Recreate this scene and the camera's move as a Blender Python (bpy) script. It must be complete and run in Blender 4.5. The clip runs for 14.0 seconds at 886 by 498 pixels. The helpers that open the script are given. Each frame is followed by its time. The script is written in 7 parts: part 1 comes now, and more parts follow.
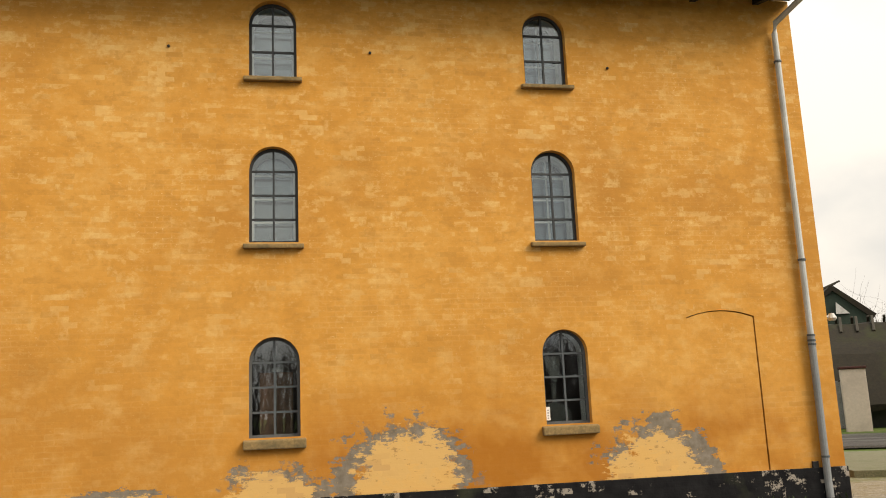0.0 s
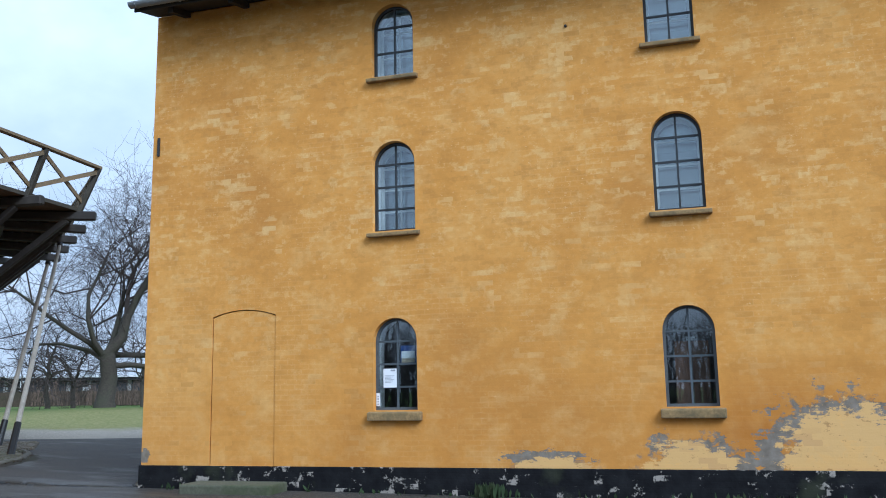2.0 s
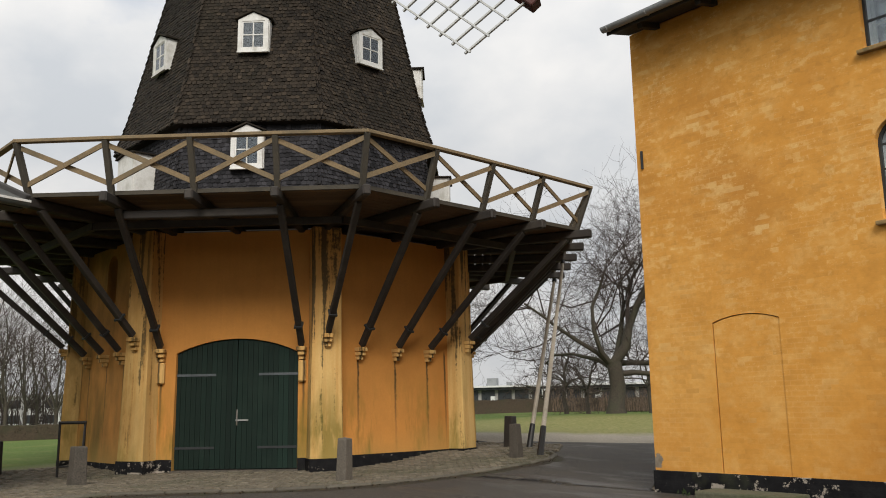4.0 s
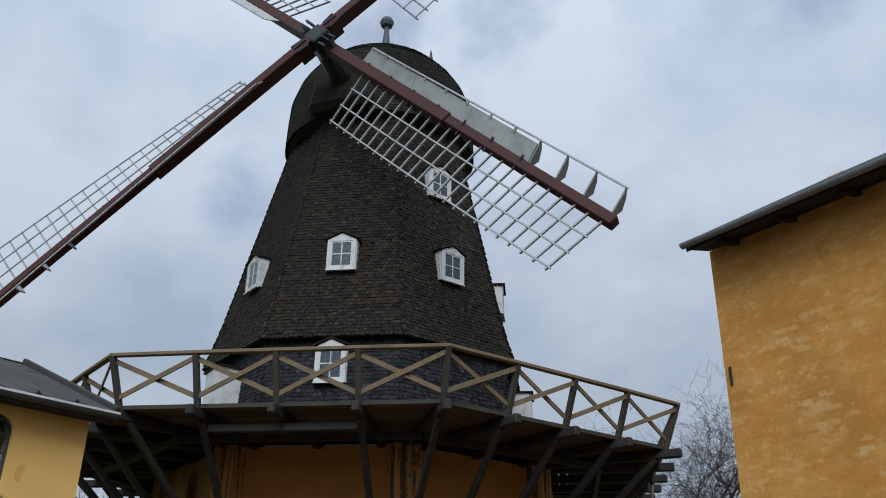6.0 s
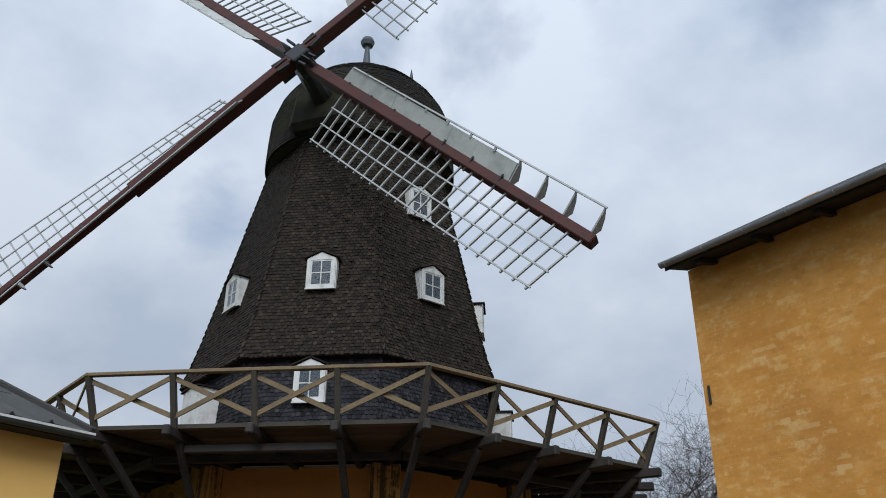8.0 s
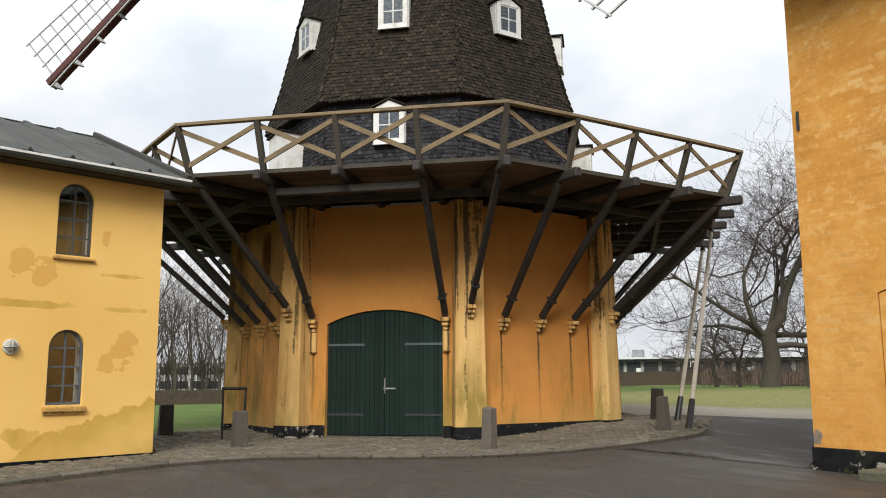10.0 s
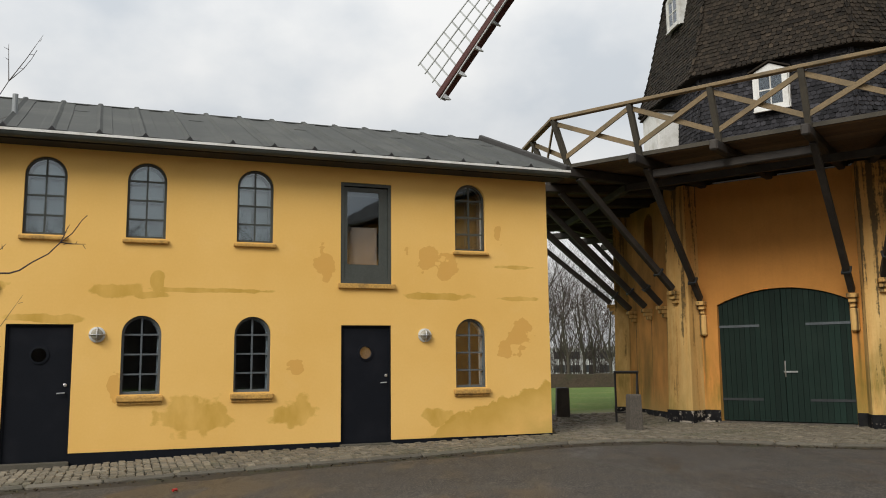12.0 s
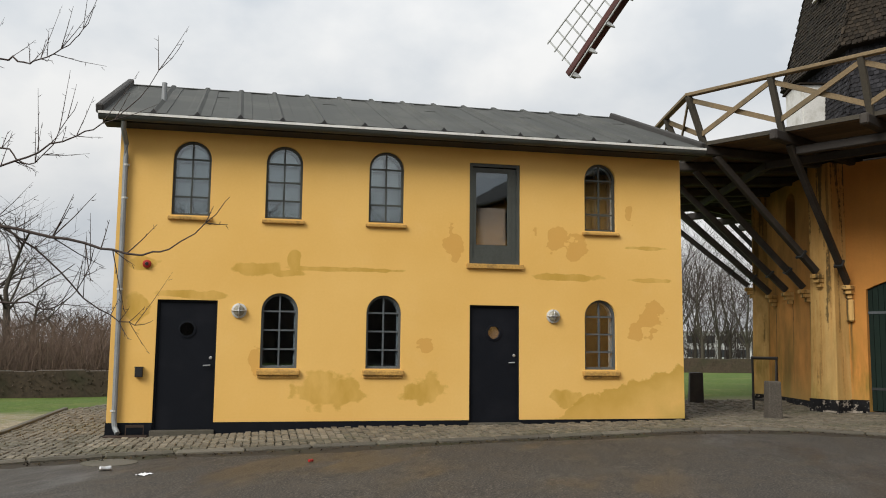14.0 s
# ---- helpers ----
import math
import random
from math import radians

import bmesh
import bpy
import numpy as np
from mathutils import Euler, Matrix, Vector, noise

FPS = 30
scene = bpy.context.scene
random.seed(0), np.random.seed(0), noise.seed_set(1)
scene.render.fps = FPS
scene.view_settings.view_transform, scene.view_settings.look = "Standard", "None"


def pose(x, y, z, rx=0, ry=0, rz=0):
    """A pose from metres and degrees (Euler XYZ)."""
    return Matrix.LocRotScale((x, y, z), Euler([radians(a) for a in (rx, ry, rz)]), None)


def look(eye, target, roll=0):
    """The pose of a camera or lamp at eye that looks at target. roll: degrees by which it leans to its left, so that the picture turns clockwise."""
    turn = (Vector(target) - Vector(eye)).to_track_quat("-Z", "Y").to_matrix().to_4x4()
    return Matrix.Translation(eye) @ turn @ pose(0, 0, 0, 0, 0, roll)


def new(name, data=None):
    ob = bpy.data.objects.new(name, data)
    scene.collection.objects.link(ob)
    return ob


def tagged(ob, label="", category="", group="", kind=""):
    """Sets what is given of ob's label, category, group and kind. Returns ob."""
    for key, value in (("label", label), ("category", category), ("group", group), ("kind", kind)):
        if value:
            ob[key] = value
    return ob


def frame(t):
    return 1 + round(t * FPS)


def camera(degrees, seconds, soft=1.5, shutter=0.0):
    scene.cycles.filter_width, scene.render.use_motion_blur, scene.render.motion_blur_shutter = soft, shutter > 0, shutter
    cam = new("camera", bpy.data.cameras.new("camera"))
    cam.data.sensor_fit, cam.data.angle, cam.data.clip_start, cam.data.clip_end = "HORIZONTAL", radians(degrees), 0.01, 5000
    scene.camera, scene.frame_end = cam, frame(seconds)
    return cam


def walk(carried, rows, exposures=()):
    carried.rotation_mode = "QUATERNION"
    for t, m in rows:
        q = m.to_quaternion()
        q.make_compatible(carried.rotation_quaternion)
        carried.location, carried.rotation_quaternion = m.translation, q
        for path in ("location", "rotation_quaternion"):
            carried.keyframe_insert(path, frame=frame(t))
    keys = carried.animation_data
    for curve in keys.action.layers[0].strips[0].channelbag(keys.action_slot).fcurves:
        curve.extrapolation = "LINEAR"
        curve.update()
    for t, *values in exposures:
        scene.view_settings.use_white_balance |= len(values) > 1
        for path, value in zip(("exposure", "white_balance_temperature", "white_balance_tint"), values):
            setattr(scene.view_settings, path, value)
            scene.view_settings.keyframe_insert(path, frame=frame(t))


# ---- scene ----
cam = camera(54.93, 14.0, soft=1.0)
PATH = [
    (0.0, 0.00, 10.70, 2.41),
    (0.5, 7.11, 10.31, 2.00),
    (1.0, 14.36, 9.75, 1.88),
    (1.5, 21.18, 9.32, 1.46),
    (2.0, 27.06, 9.44, 1.04),
    (2.5, 33.66, 9.93, 1.21),
    (3.0, 41.16, 10.08, 1.61),
    (3.5, 50.09, 10.02, 1.50),
    (4.0, 59.70, 10.46, 1.00),
    (6.5, 64.11, 28.28, -1.12),
    (7.0, 63.63, 30.59, -0.96),
    (9.5, 66.33, 12.10, 0.57),
    (10.0, 69.20, 8.63, 0.28),
    (10.5, 75.22, 8.31, 0.58),
    (11.0, 82.82, 8.36, 0.70),
    (11.5, 89.43, 8.09, 0.55),
    (12.0, 94.75, 7.76, 0.64),
    (12.5, 99.58, 7.60, 0.41),
    (13.0, 102.14, 7.66, 0.19),
    (13.5, 102.88, 7.17, -0.30),
    (14.0, 103.28, 6.45, -0.59),
]
# the clip's camera shifts its exposure and white balance on the way
EXPOSURES = [(0.0, 0.36, 7500, 10), (0.5, 0.74, 6500, 3), (1.0, 0.82, 4950, 9), (1.5, 0.46, 4250, 7), (2.0, 0.27, 4850, 6), (2.5, 0.10, 5450, 9),
             (3.0, 0.03, 6450, 10), (3.5, -0.02, 6700, 10), (4.2, 0.04, 6600, 10), (5.2, -0.25, 6000, 9), (6.3, -0.62, 5350, 8), (7.2, -0.68, 5200, 8),
             (8.4, -0.20, 5900, 9), (9.4, 0.10, 6150, 10), (10.0, 0.38, 6400, 10), (10.5, 0.32, 6400, 10), (11.5, 0.0, 6500, 9), (12.5, 0.05, 6500, 9), (13.0, -0.10, 6450, 9), (13.5, 0.06, 6400, 9), (14.0, 0.08, 6500, 9)]
walk(cam, [(t, pose(0, 0, 1.5, 90 + p, r, y)) for t, y, p, r in PATH], EXPOSURES)

# ---- sky and daylight ----
world = bpy.data.worlds.new("overcast_sky")
scene.world = world
world.use_nodes = True
wt = world.node_tree
bg = wt.nodes["Background"]
sky = wt.nodes.new("ShaderNodeTexSky")
sky.sky_type, sky.sun_disc = "NISHITA", False
SUN_EL, SUN_AZ = radians(38), radians(116)      # azimuth from +y towards +x
sky.sun_elevation, sky.sun_rotation = SUN_EL, SUN_AZ
gain = wt.nodes.new("ShaderNodeMix")
gain.data_type, gain.blend_type = "RGBA", "MULTIPLY"
gain.inputs[0].default_value = 1.0
gain.inputs[7].default_value = (0.15, 0.15, 0.15, 1)
wt.links.new(sky.outputs[0], gain.inputs[6])
wco = wt.nodes.new("ShaderNodeTexCoord")
wmap = wt.nodes.new("ShaderNodeMapping")
wmap.inputs["Scale"].default_value = (1.0, 1.0, 1.5)
wt.links.new(wco.outputs["Generated"], wmap.inputs[0])
cl1 = wt.nodes.new("ShaderNodeTexNoise")
cl1.inputs["Scale"].default_value, cl1.inputs["Detail"].default_value, cl1.inputs["Roughness"].default_value = 1.5, 7, 0.52
cl1.inputs["Distortion"].default_value = 0.25
wt.links.new(wmap.outputs[0], cl1.inputs["Vector"])
cover = wt.nodes.new("ShaderNodeValToRGB")
cover.color_ramp.elements[0].position, cover.color_ramp.elements[0].color = 0.37, (0.06, 0.06, 0.06, 1)
cover.color_ramp.elements[1].position, cover.color_ramp.elements[1].color = 0.49, (1, 1, 1, 1)
wsep = wt.nodes.new("ShaderNodeSeparateXYZ")
wt.links.new(wco.outputs["Generated"], wsep.inputs[0])
closed = wt.nodes.new("ShaderNodeMapRange")          # the cloud closes up towards the horizon
for i, v in enumerate((0.30, 0.62, 0.16, 0.0)):
    closed.inputs[i + 1].default_value = v
wt.links.new(wsep.outputs[2], closed.inputs[0])
wadd = wt.nodes.new("ShaderNodeMath")
wt.links.new(cl1.outputs["Fac"], wadd.inputs[0]), wt.links.new(closed.outputs[0], wadd.inputs[1])
wt.links.new(wadd.outputs[0], cover.inputs[0])
cl2 = wt.nodes.new("ShaderNodeTexNoise")
cl2.inputs["Scale"].default_value, cl2.inputs["Detail"].default_value = 3.8, 8
wt.links.new(wmap.outputs[0], cl2.inputs["Vector"])
tone = wt.nodes.new("ShaderNodeValToRGB")
tone.color_ramp.elements[0].position, tone.color_ramp.elements[0].color = 0.36, (0.70, 0.745, 0.80, 1)
tone.color_ramp.elements[1].position, tone.color_ramp.elements[1].color = 0.60, (0.99, 0.99, 0.99, 1)
wt.links.new(cl2.outputs["Fac"], tone.inputs[0])
wmix = wt.nodes.new("ShaderNodeMix")
wmix.data_type = "RGBA"
wt.links.new(cover.outputs[0], wmix.inputs[0])
wt.links.new(gain.outputs[2], wmix.inputs[6])
zen = wt.nodes.new("ShaderNodeMapRange")             # an overcast sky is brighter overhead
for i, v in enumerate((0.05, 0.95, 0.70, 1.25)):
    zen.inputs[i + 1].default_value = v
wt.links.new(wsep.outputs[2], zen.inputs[0])
lift = wt.nodes.new("ShaderNodeVectorMath")
lift.operation = "SCALE"
wt.links.new(tone.outputs[0], lift.inputs[0]), wt.links.new(zen.outputs[0], lift.inputs["Scale"])
wt.links.new(lift.outputs[0], wmix.inputs[7])
wt.links.new(wmix.outputs[2], bg.inputs[0])
bg.inputs[1].default_value = 1.0

sun = new("sun", bpy.data.lights.new("sun", "SUN"))
sun.data.energy, sun.data.angle, sun.data.color = 2.8, radians(28), (1.0, 0.95, 0.88)
sun.matrix_world = look((math.sin(SUN_AZ) * 60, math.cos(SUN_AZ) * 60, 60 * math.tan(SUN_EL)), (0, 0, 0))


# ---- material building blocks ----
class Nodes:
    def __init__(self, name, rough=0.8, metal=0.0, spec=0.5):
        self.m = bpy.data.materials.new(name)
        self.m.use_nodes = True
        self.t = self.m.node_tree
        self.b = self.t.nodes["Principled BSDF"]
        self.set(self.b.inputs["Roughness"], rough)
        self.set(self.b.inputs["Metallic"], metal)
        self.set(self.b.inputs["Specular IOR Level"], spec)

    def set(self, sock, v):
        if isinstance(v, bpy.types.NodeSocket):
            self.t.links.new(v, sock)
        elif isinstance(v, (tuple, list)) and len(v) == 3 and sock.type == "RGBA":
            sock.default_value = (*v, 1)
        else:
            sock.default_value = v

    def coord(self, kind="Object"):
        return self.t.nodes.new("ShaderNodeTexCoord").outputs[kind]

    def vec(self, op, a, b):
        n = self.t.nodes.new("ShaderNodeVectorMath")
        n.operation = op
        self.set(n.inputs[0], a), self.set(n.inputs[1], b)
        return n.outputs[0]

    def split(self, v):
        n = self.t.nodes.new("ShaderNodeSeparateXYZ")
        self.set(n.inputs[0], v)
        return n.outputs

    def join(self, x, y, z):
        n = self.t.nodes.new("ShaderNodeCombineXYZ")
        for i, v in enumerate((x, y, z)):
            self.set(n.inputs[i], v)
        return n.outputs[0]

    def noise(self, v, scale, detail=4, rough=0.55, dist=0.0):
        n = self.t.nodes.new("ShaderNodeTexNoise")
        self.set(n.inputs["Vector"], v)
        n.inputs["Scale"].default_value, n.inputs["Detail"].default_value = scale, detail
        n.inputs["Roughness"].default_value, n.inputs["Distortion"].default_value = rough, dist
        return n.outputs["Fac"]

    def white(self, v):
        n = self.t.nodes.new("ShaderNodeTexWhiteNoise")
        self.set(n.inputs["Vector"], v)
        return n.outputs["Value"]

    def op(self, kind, a, b=0.0, clamp=False):
        n = self.t.nodes.new("ShaderNodeMath")
        n.operation, n.use_clamp = kind, clamp
        self.set(n.inputs[0], a), self.set(n.inputs[1], b)
        return n.outputs[0]

    def span(self, v, a, b, c=0.0, d=1.0):
        n = self.t.nodes.new("ShaderNodeMapRange")
        n.clamp = True
        for i, x in enumerate((v, a, b, c, d)):
            self.set(n.inputs[i], x)
        return n.outputs[0]

    def ramp(self, v, stops):
        n = self.t.nodes.new("ShaderNodeValToRGB")
        while len(n.color_ramp.elements) < len(stops):
            n.color_ramp.elements.new(0.5)
        for e, (p, c) in zip(n.color_ramp.elements, stops):
            e.position, e.color = p, (*c, 1)
        self.set(n.inputs[0], v)
        return n.outputs[0]

    def mix(self, f, a, b, kind="MIX"):
        n = self.t.nodes.new("ShaderNodeMix")
        n.data_type, n.blend_type = "RGBA", kind
        self.set(n.inputs[0], f), self.set(n.inputs[6], a), self.set(n.inputs[7], b)
        return n.outputs[2]

    def rand(self):
        return self.t.nodes.new("ShaderNodeObjectInfo").outputs["Random"]

    def island(self):
        return self.t.nodes.new("ShaderNodeNewGeometry").outputs["Random Per Island"]

    def blob(self, u, w, cu, cw, ru, rw):
        """1 at the middle of an ellipse, 0 on its rim, negative outside."""
        a = self.op("DIVIDE", self.op("SUBTRACT", u, cu), ru)
        b = self.op("DIVIDE", self.op("SUBTRACT", w, cw), rw)
        r = self.op("SQRT", self.op("ADD", self.op("MULTIPLY", a, a), self.op("MULTIPLY", b, b)))
        return self.op("SUBTRACT", 1.0, r)

    def most(self, items):
        out = items[0]
        for i in items[1:]:
            out = self.op("MAXIMUM", out, i)
        return out

    def done(self, color, bump=None, strength=0.3, distance=0.01, rough=None):
        self.set(self.b.inputs["Base Color"], color)
        if rough is not None:
            self.set(self.b.inputs["Roughness"], rough)
        if bump is not None:
            n = self.t.nodes.new("ShaderNodeBump")
            n.inputs["Strength"].default_value, n.inputs["Distance"].default_value = strength, distance
            self.set(n.inputs["Height"], bump)
            self.t.links.new(n.outputs[0], self.b.inputs["Normal"])
        return self.m


def shade(c, k):
    return tuple(min(1.0, x * k) for x in c)


def worn(name, col, dirt=None, rough=0.75, metal=0.0, big=0.8, fine=18.0, amount=0.35, bump=0.2, spec=0.4, per="none", stretch=(1, 1, 1)):
    """A surface with broad mottling, fine grain and a second, dirtier tone."""
    g = Nodes(name, rough, metal, spec)
    p = g.vec("MULTIPLY", g.coord(), stretch)
    a, b = g.noise(p, big, 5, 0.6), g.noise(p, fine, 4, 0.6)
    base = g.ramp(b, [(0.25, shade(col, 1 - amount)), (0.75, shade(col, 1 + amount * 0.6))])
    c = g.mix(g.span(a, 0.48, 0.72, 0, 0.8), base, dirt or shade(col, 0.55))
    if per != "none":
        r = g.rand() if per == "object" else g.island()
        c = g.mix(g.span(r, 0, 1, 0.0, 0.55), c, shade(col, 0.45))
        c = g.mix(g.span(g.op("FRACT", g.op("MULTIPLY", r, 7.31)), 0.75, 1, 0.0, 0.45), c, shade(col, 1.7))
    return g.done(c, b, bump, 0.008, g.span(b, 0.2, 0.8, max(0, rough - 0.12), min(1, rough + 0.12)))


def brick_coords(g, row=0.076, length=0.235):
    """Coordinates snapped to brick courses, for edges that follow the bricks, and the joint pattern."""
    x, y, z = g.split(g.coord())
    q = g.coord()
    x = g.op("ADD", x, g.op("MULTIPLY", g.op("SUBTRACT", g.noise(q, 6, 3), 0.5), 0.05))
    z = g.op("ADD", z, g.op("MULTIPLY", g.op("SUBTRACT", g.noise(q, 5, 3), 0.5), 0.03))
    k = g.op("FLOOR", g.op("DIVIDE", z, row))
    half = g.op("MULTIPLY", g.op("MODULO", k, 2.0), length / 2)
    xs = g.op("DIVIDE", g.op("ADD", x, half), length)
    i = g.op("FLOOR", xs)
    fx, fz = g.op("FRACT", xs), g.op("FRACT", g.op("DIVIDE", z, row))
    jx = g.op("MINIMUM", fx, g.op("SUBTRACT", 1.0, fx))
    jz = g.op("MINIMUM", fz, g.op("SUBTRACT", 1.0, fz))
    joint = g.op("MULTIPLY", g.span(jx, 0.0, 0.06), g.span(jz, 0.0, 0.20))
    return x, z, g.join(i, k, 3.0), joint


def limewash_brick():
    g = Nodes("ochre_limewash_on_brick", 0.9, 0, 0.2)
    x, z, cell, joint = brick_coords(g)
    p = g.coord()
    per = g.white(cell)
    snapped = g.join(g.op("MULTIPLY", g.split(cell)[0], 0.235), 1.0, g.op("MULTIPLY", g.split(cell)[1], 0.076))
    broad = g.noise(p, 0.33, 5, 0.6)
    mid = g.noise(g.vec("MULTIPLY", p, (1.0, 1, 1.35)), 1.9, 7, 0.66)
    fine = g.noise(p, 14, 5, 0.65)
    col = g.ramp(broad, [(0.32, (0.49, 0.222, 0.045)), (0.50, (0.62, 0.295, 0.058)), (0.72, (0.69, 0.365, 0.092))])
    col = g.mix(g.span(mid, 0.50, 0.66, 0, 0.42), col, (0.72, 0.455, 0.165))
    col = g.mix(g.span(mid, 0.48, 0.32, 0, 0.50), col, (0.46, 0.215, 0.040))
    flakes = g.op("ADD", g.op("ADD", g.op("MULTIPLY", g.noise(g.vec("MULTIPLY", snapped, (1.0, 1.0, 2.4)), 2.0, 4, 0.65), 0.42), g.op("MULTIPLY", g.noise(g.vec("MULTIPLY", p, (1.0, 1.0, 1.5)), 3.6, 7, 0.72, 0.2), 0.58)), g.op("MULTIPLY", g.op("SUBTRACT", per, 0.5), 0.06))
    high = g.span(z, 1.4, 4.2, 0.35, 1.0)
    col = g.mix(g.op("MULTIPLY", g.span(flakes, 0.53, 0.58, 0, 0.44), high), col, (0.75, 0.50, 0.20))
    col = g.mix(g.op("MULTIPLY", g.span(flakes, 0.475, 0.40, 0, 0.50), high), col, (0.43, 0.205, 0.045))
    col = g.mix(g.op("MULTIPLY", g.span(per, 0.45, 1.0, 0.0, 0.45), g.span(g.noise(p, 1.1, 4, 0.6), 0.44, 0.62)), col, (0.42, 0.20, 0.04))
    col = g.mix(g.op("MULTIPLY", g.span(joint, 1.0, 0.0, 0, 0.17), g.span(g.noise(p, 0.9, 4, 0.6), 0.47, 0.62)), col, (0.78, 0.52, 0.22))
    chips = g.op("MULTIPLY", g.span(per, 0.70, 0.74, 0, 0.38), g.span(g.op("ADD", g.noise(p, 1.5, 5, 0.65), g.op("MULTIPLY", g.op("SUBTRACT", fine, 0.5), 0.25)), 0.53, 0.60))
    col = g.mix(g.op("MULTIPLY", chips, high), col, (0.76, 0.53, 0.23))
    flecks = g.op("MULTIPLY", g.span(g.noise(g.vec("MULTIPLY", p, (1.0, 1.0, 1.5)), 16, 4, 0.7), 0.60, 0.68), g.span(g.noise(p, 0.9, 4, 0.6), 0.42, 0.62, 0.1, 0.8))
    col = g.mix(g.op("MULTIPLY", flecks, high), col, (0.78, 0.56, 0.27))
    col = g.mix(g.span(fine, 0.35, 0.7, 0.16, 0.0), col, (0.40, 0.18, 0.03))
    # rising damp near the foot
    damp = g.op("MULTIPLY", g.span(g.op("ADD", z, g.op("MULTIPLY", broad, 1.6)), 3.0, 1.9), g.op("MULTIPLY", g.span(x, -1.0, 0.8, 0.25, 1.0), g.span(g.noise(p, 0.7, 4, 0.6), 0.42, 0.58, 0.25, 1.0)))
    col = g.mix(g.op("MULTIPLY", damp, 0.85), col, (0.37, 0.130, 0.013))
    # flaked areas: a grey rim of cement and a pale core
    wob = g.op("ADD", g.op("MULTIPLY", g.op("SUBTRACT", g.noise(snapped, 2.9, 5, 0.75), 0.5), 1.7), g.op("MULTIPLY", g.op("SUBTRACT", g.noise(g.vec("MULTIPLY", p, (0.7, 1.0, 1.6)), 6, 6, 0.75), 0.5), 2.6))
    core = g.most([g.blob(x, z, 1.62, 0.55, 0.78, 0.75), g.blob(x, z, -0.18, 0.42, 0.62, 0.42),
                   g.blob(x, z, 5.28, 0.50, 0.72, 0.62), g.blob(x, z, -2.0, 0.4, 0.55, 0.22)])
    rim = g.most([g.blob(x, z, 1.25, 0.95, 0.42, 0.30), g.blob(x, z, 2.05, 1.0, 0.42, 0.30), g.blob(x, z, 0.80, 0.60, 0.20, 0.36),
                  g.blob(x, z, 2.42, 0.66, 0.16, 0.34), g.blob(x, z, -0.15, 0.66, 0.55, 0.20), g.blob(x, z, 0.35, 0.52, 0.34, 0.16),
                  g.blob(x, z, 5.42, 1.08, 0.36, 0.34), g.blob(x, z, 5.92, 0.78, 0.34, 0.36), g.blob(x, z, 6.15, 0.55, 0.22, 0.22),
                  g.blob(x, z, -2.1, 0.58, 0.62, 0.13), g.blob(x, z, -8.6, 0.62, 0.10, 0.12)])
    core_m = g.span(g.op("ADD", core, g.op("MULTIPLY", wob, 0.75)), 0.0, 0.10)
    rim_m = g.span(g.op("ADD", rim, g.op("MULTIPLY", wob, 0.95)), 0.05, 0.12)
    band = g.span(g.op("ADD", core, g.op("MULTIPLY", wob, 0.75)), -0.30, -0.22)
    rim_m = g.op("MAXIMUM", rim_m, g.op("MULTIPLY", band, g.op("MULTIPLY", g.span(g.noise(p, 3.0, 4, 0.65), 0.47, 0.53), g.span(z, 0.35, 0.7))))
    pale = g.mix(g.span(g.noise(snapped, 3.1, 3), 0.58, 0.63, 0, 0.55), (0.69, 0.42, 0.145), (0.55, 0.32, 0.12))
    pale = g.mix(g.span(g.noise(g.vec("MULTIPLY", p, (0.8, 1.0, 1.7)), 7, 5, 0.7), 0.585, 0.63, 0, 0.75), pale, (0.36, 0.20, 0.065))
    grey = g.ramp(g.noise(p, 9, 4), [(0.3, (0.13, 0.122, 0.10)), (0.75, (0.25, 0.235, 0.20))])
    col = g.mix(g.op("MULTIPLY", rim_m, 0.92), col, grey)
    col = g.mix(g.op("MULTIPLY", core_m, 0.9), col, pale)
    relief = g.op("ADD", g.op("MULTIPLY", joint, 0.06), g.op("MULTIPLY", fine, 0.5))
    relief = g.op("SUBTRACT", g.op("ADD", relief, mid), g.op("MULTIPLY", g.op("MAXIMUM", rim_m, core_m), 0.5))
    return g.done(col, relief, 0.45, 0.008)


def painted_plinth():
    g = Nodes("black_tarred_plinth", 0.85, 0, 0.12)
    x, z, cell, joint = brick_coords(g)
    p = g.coord()
    snapped = g.join(g.op("MULTIPLY", g.split(cell)[0], 0.235), 1.0, g.op("MULTIPLY", g.split(cell)[1], 0.076))
    base = g.ramp(g.noise(p, 5, 5), [(0.3, (0.006, 0.006, 0.007)), (0.8, (0.018, 0.018, 0.019))])
    m = g.op("ADD", g.op("MULTIPLY", g.noise(snapped, 4.5, 4, 0.65), 0.5), g.op("MULTIPLY", g.noise(p, 6, 6, 0.75), 0.5))
    col = g.mix(g.span(m, 0.565, 0.585, 0, 0.85), base, (0.36, 0.32, 0.27))
    col = g.mix(g.span(g.noise(p, 1.3, 4), 0.6, 0.72, 0, 0.5), col, (0.05, 0.055, 0.03))
    return g.done(col, g.op("ADD", g.op("MULTIPLY", joint, 0.15), g.noise(p, 20, 3)), 0.5, 0.01)


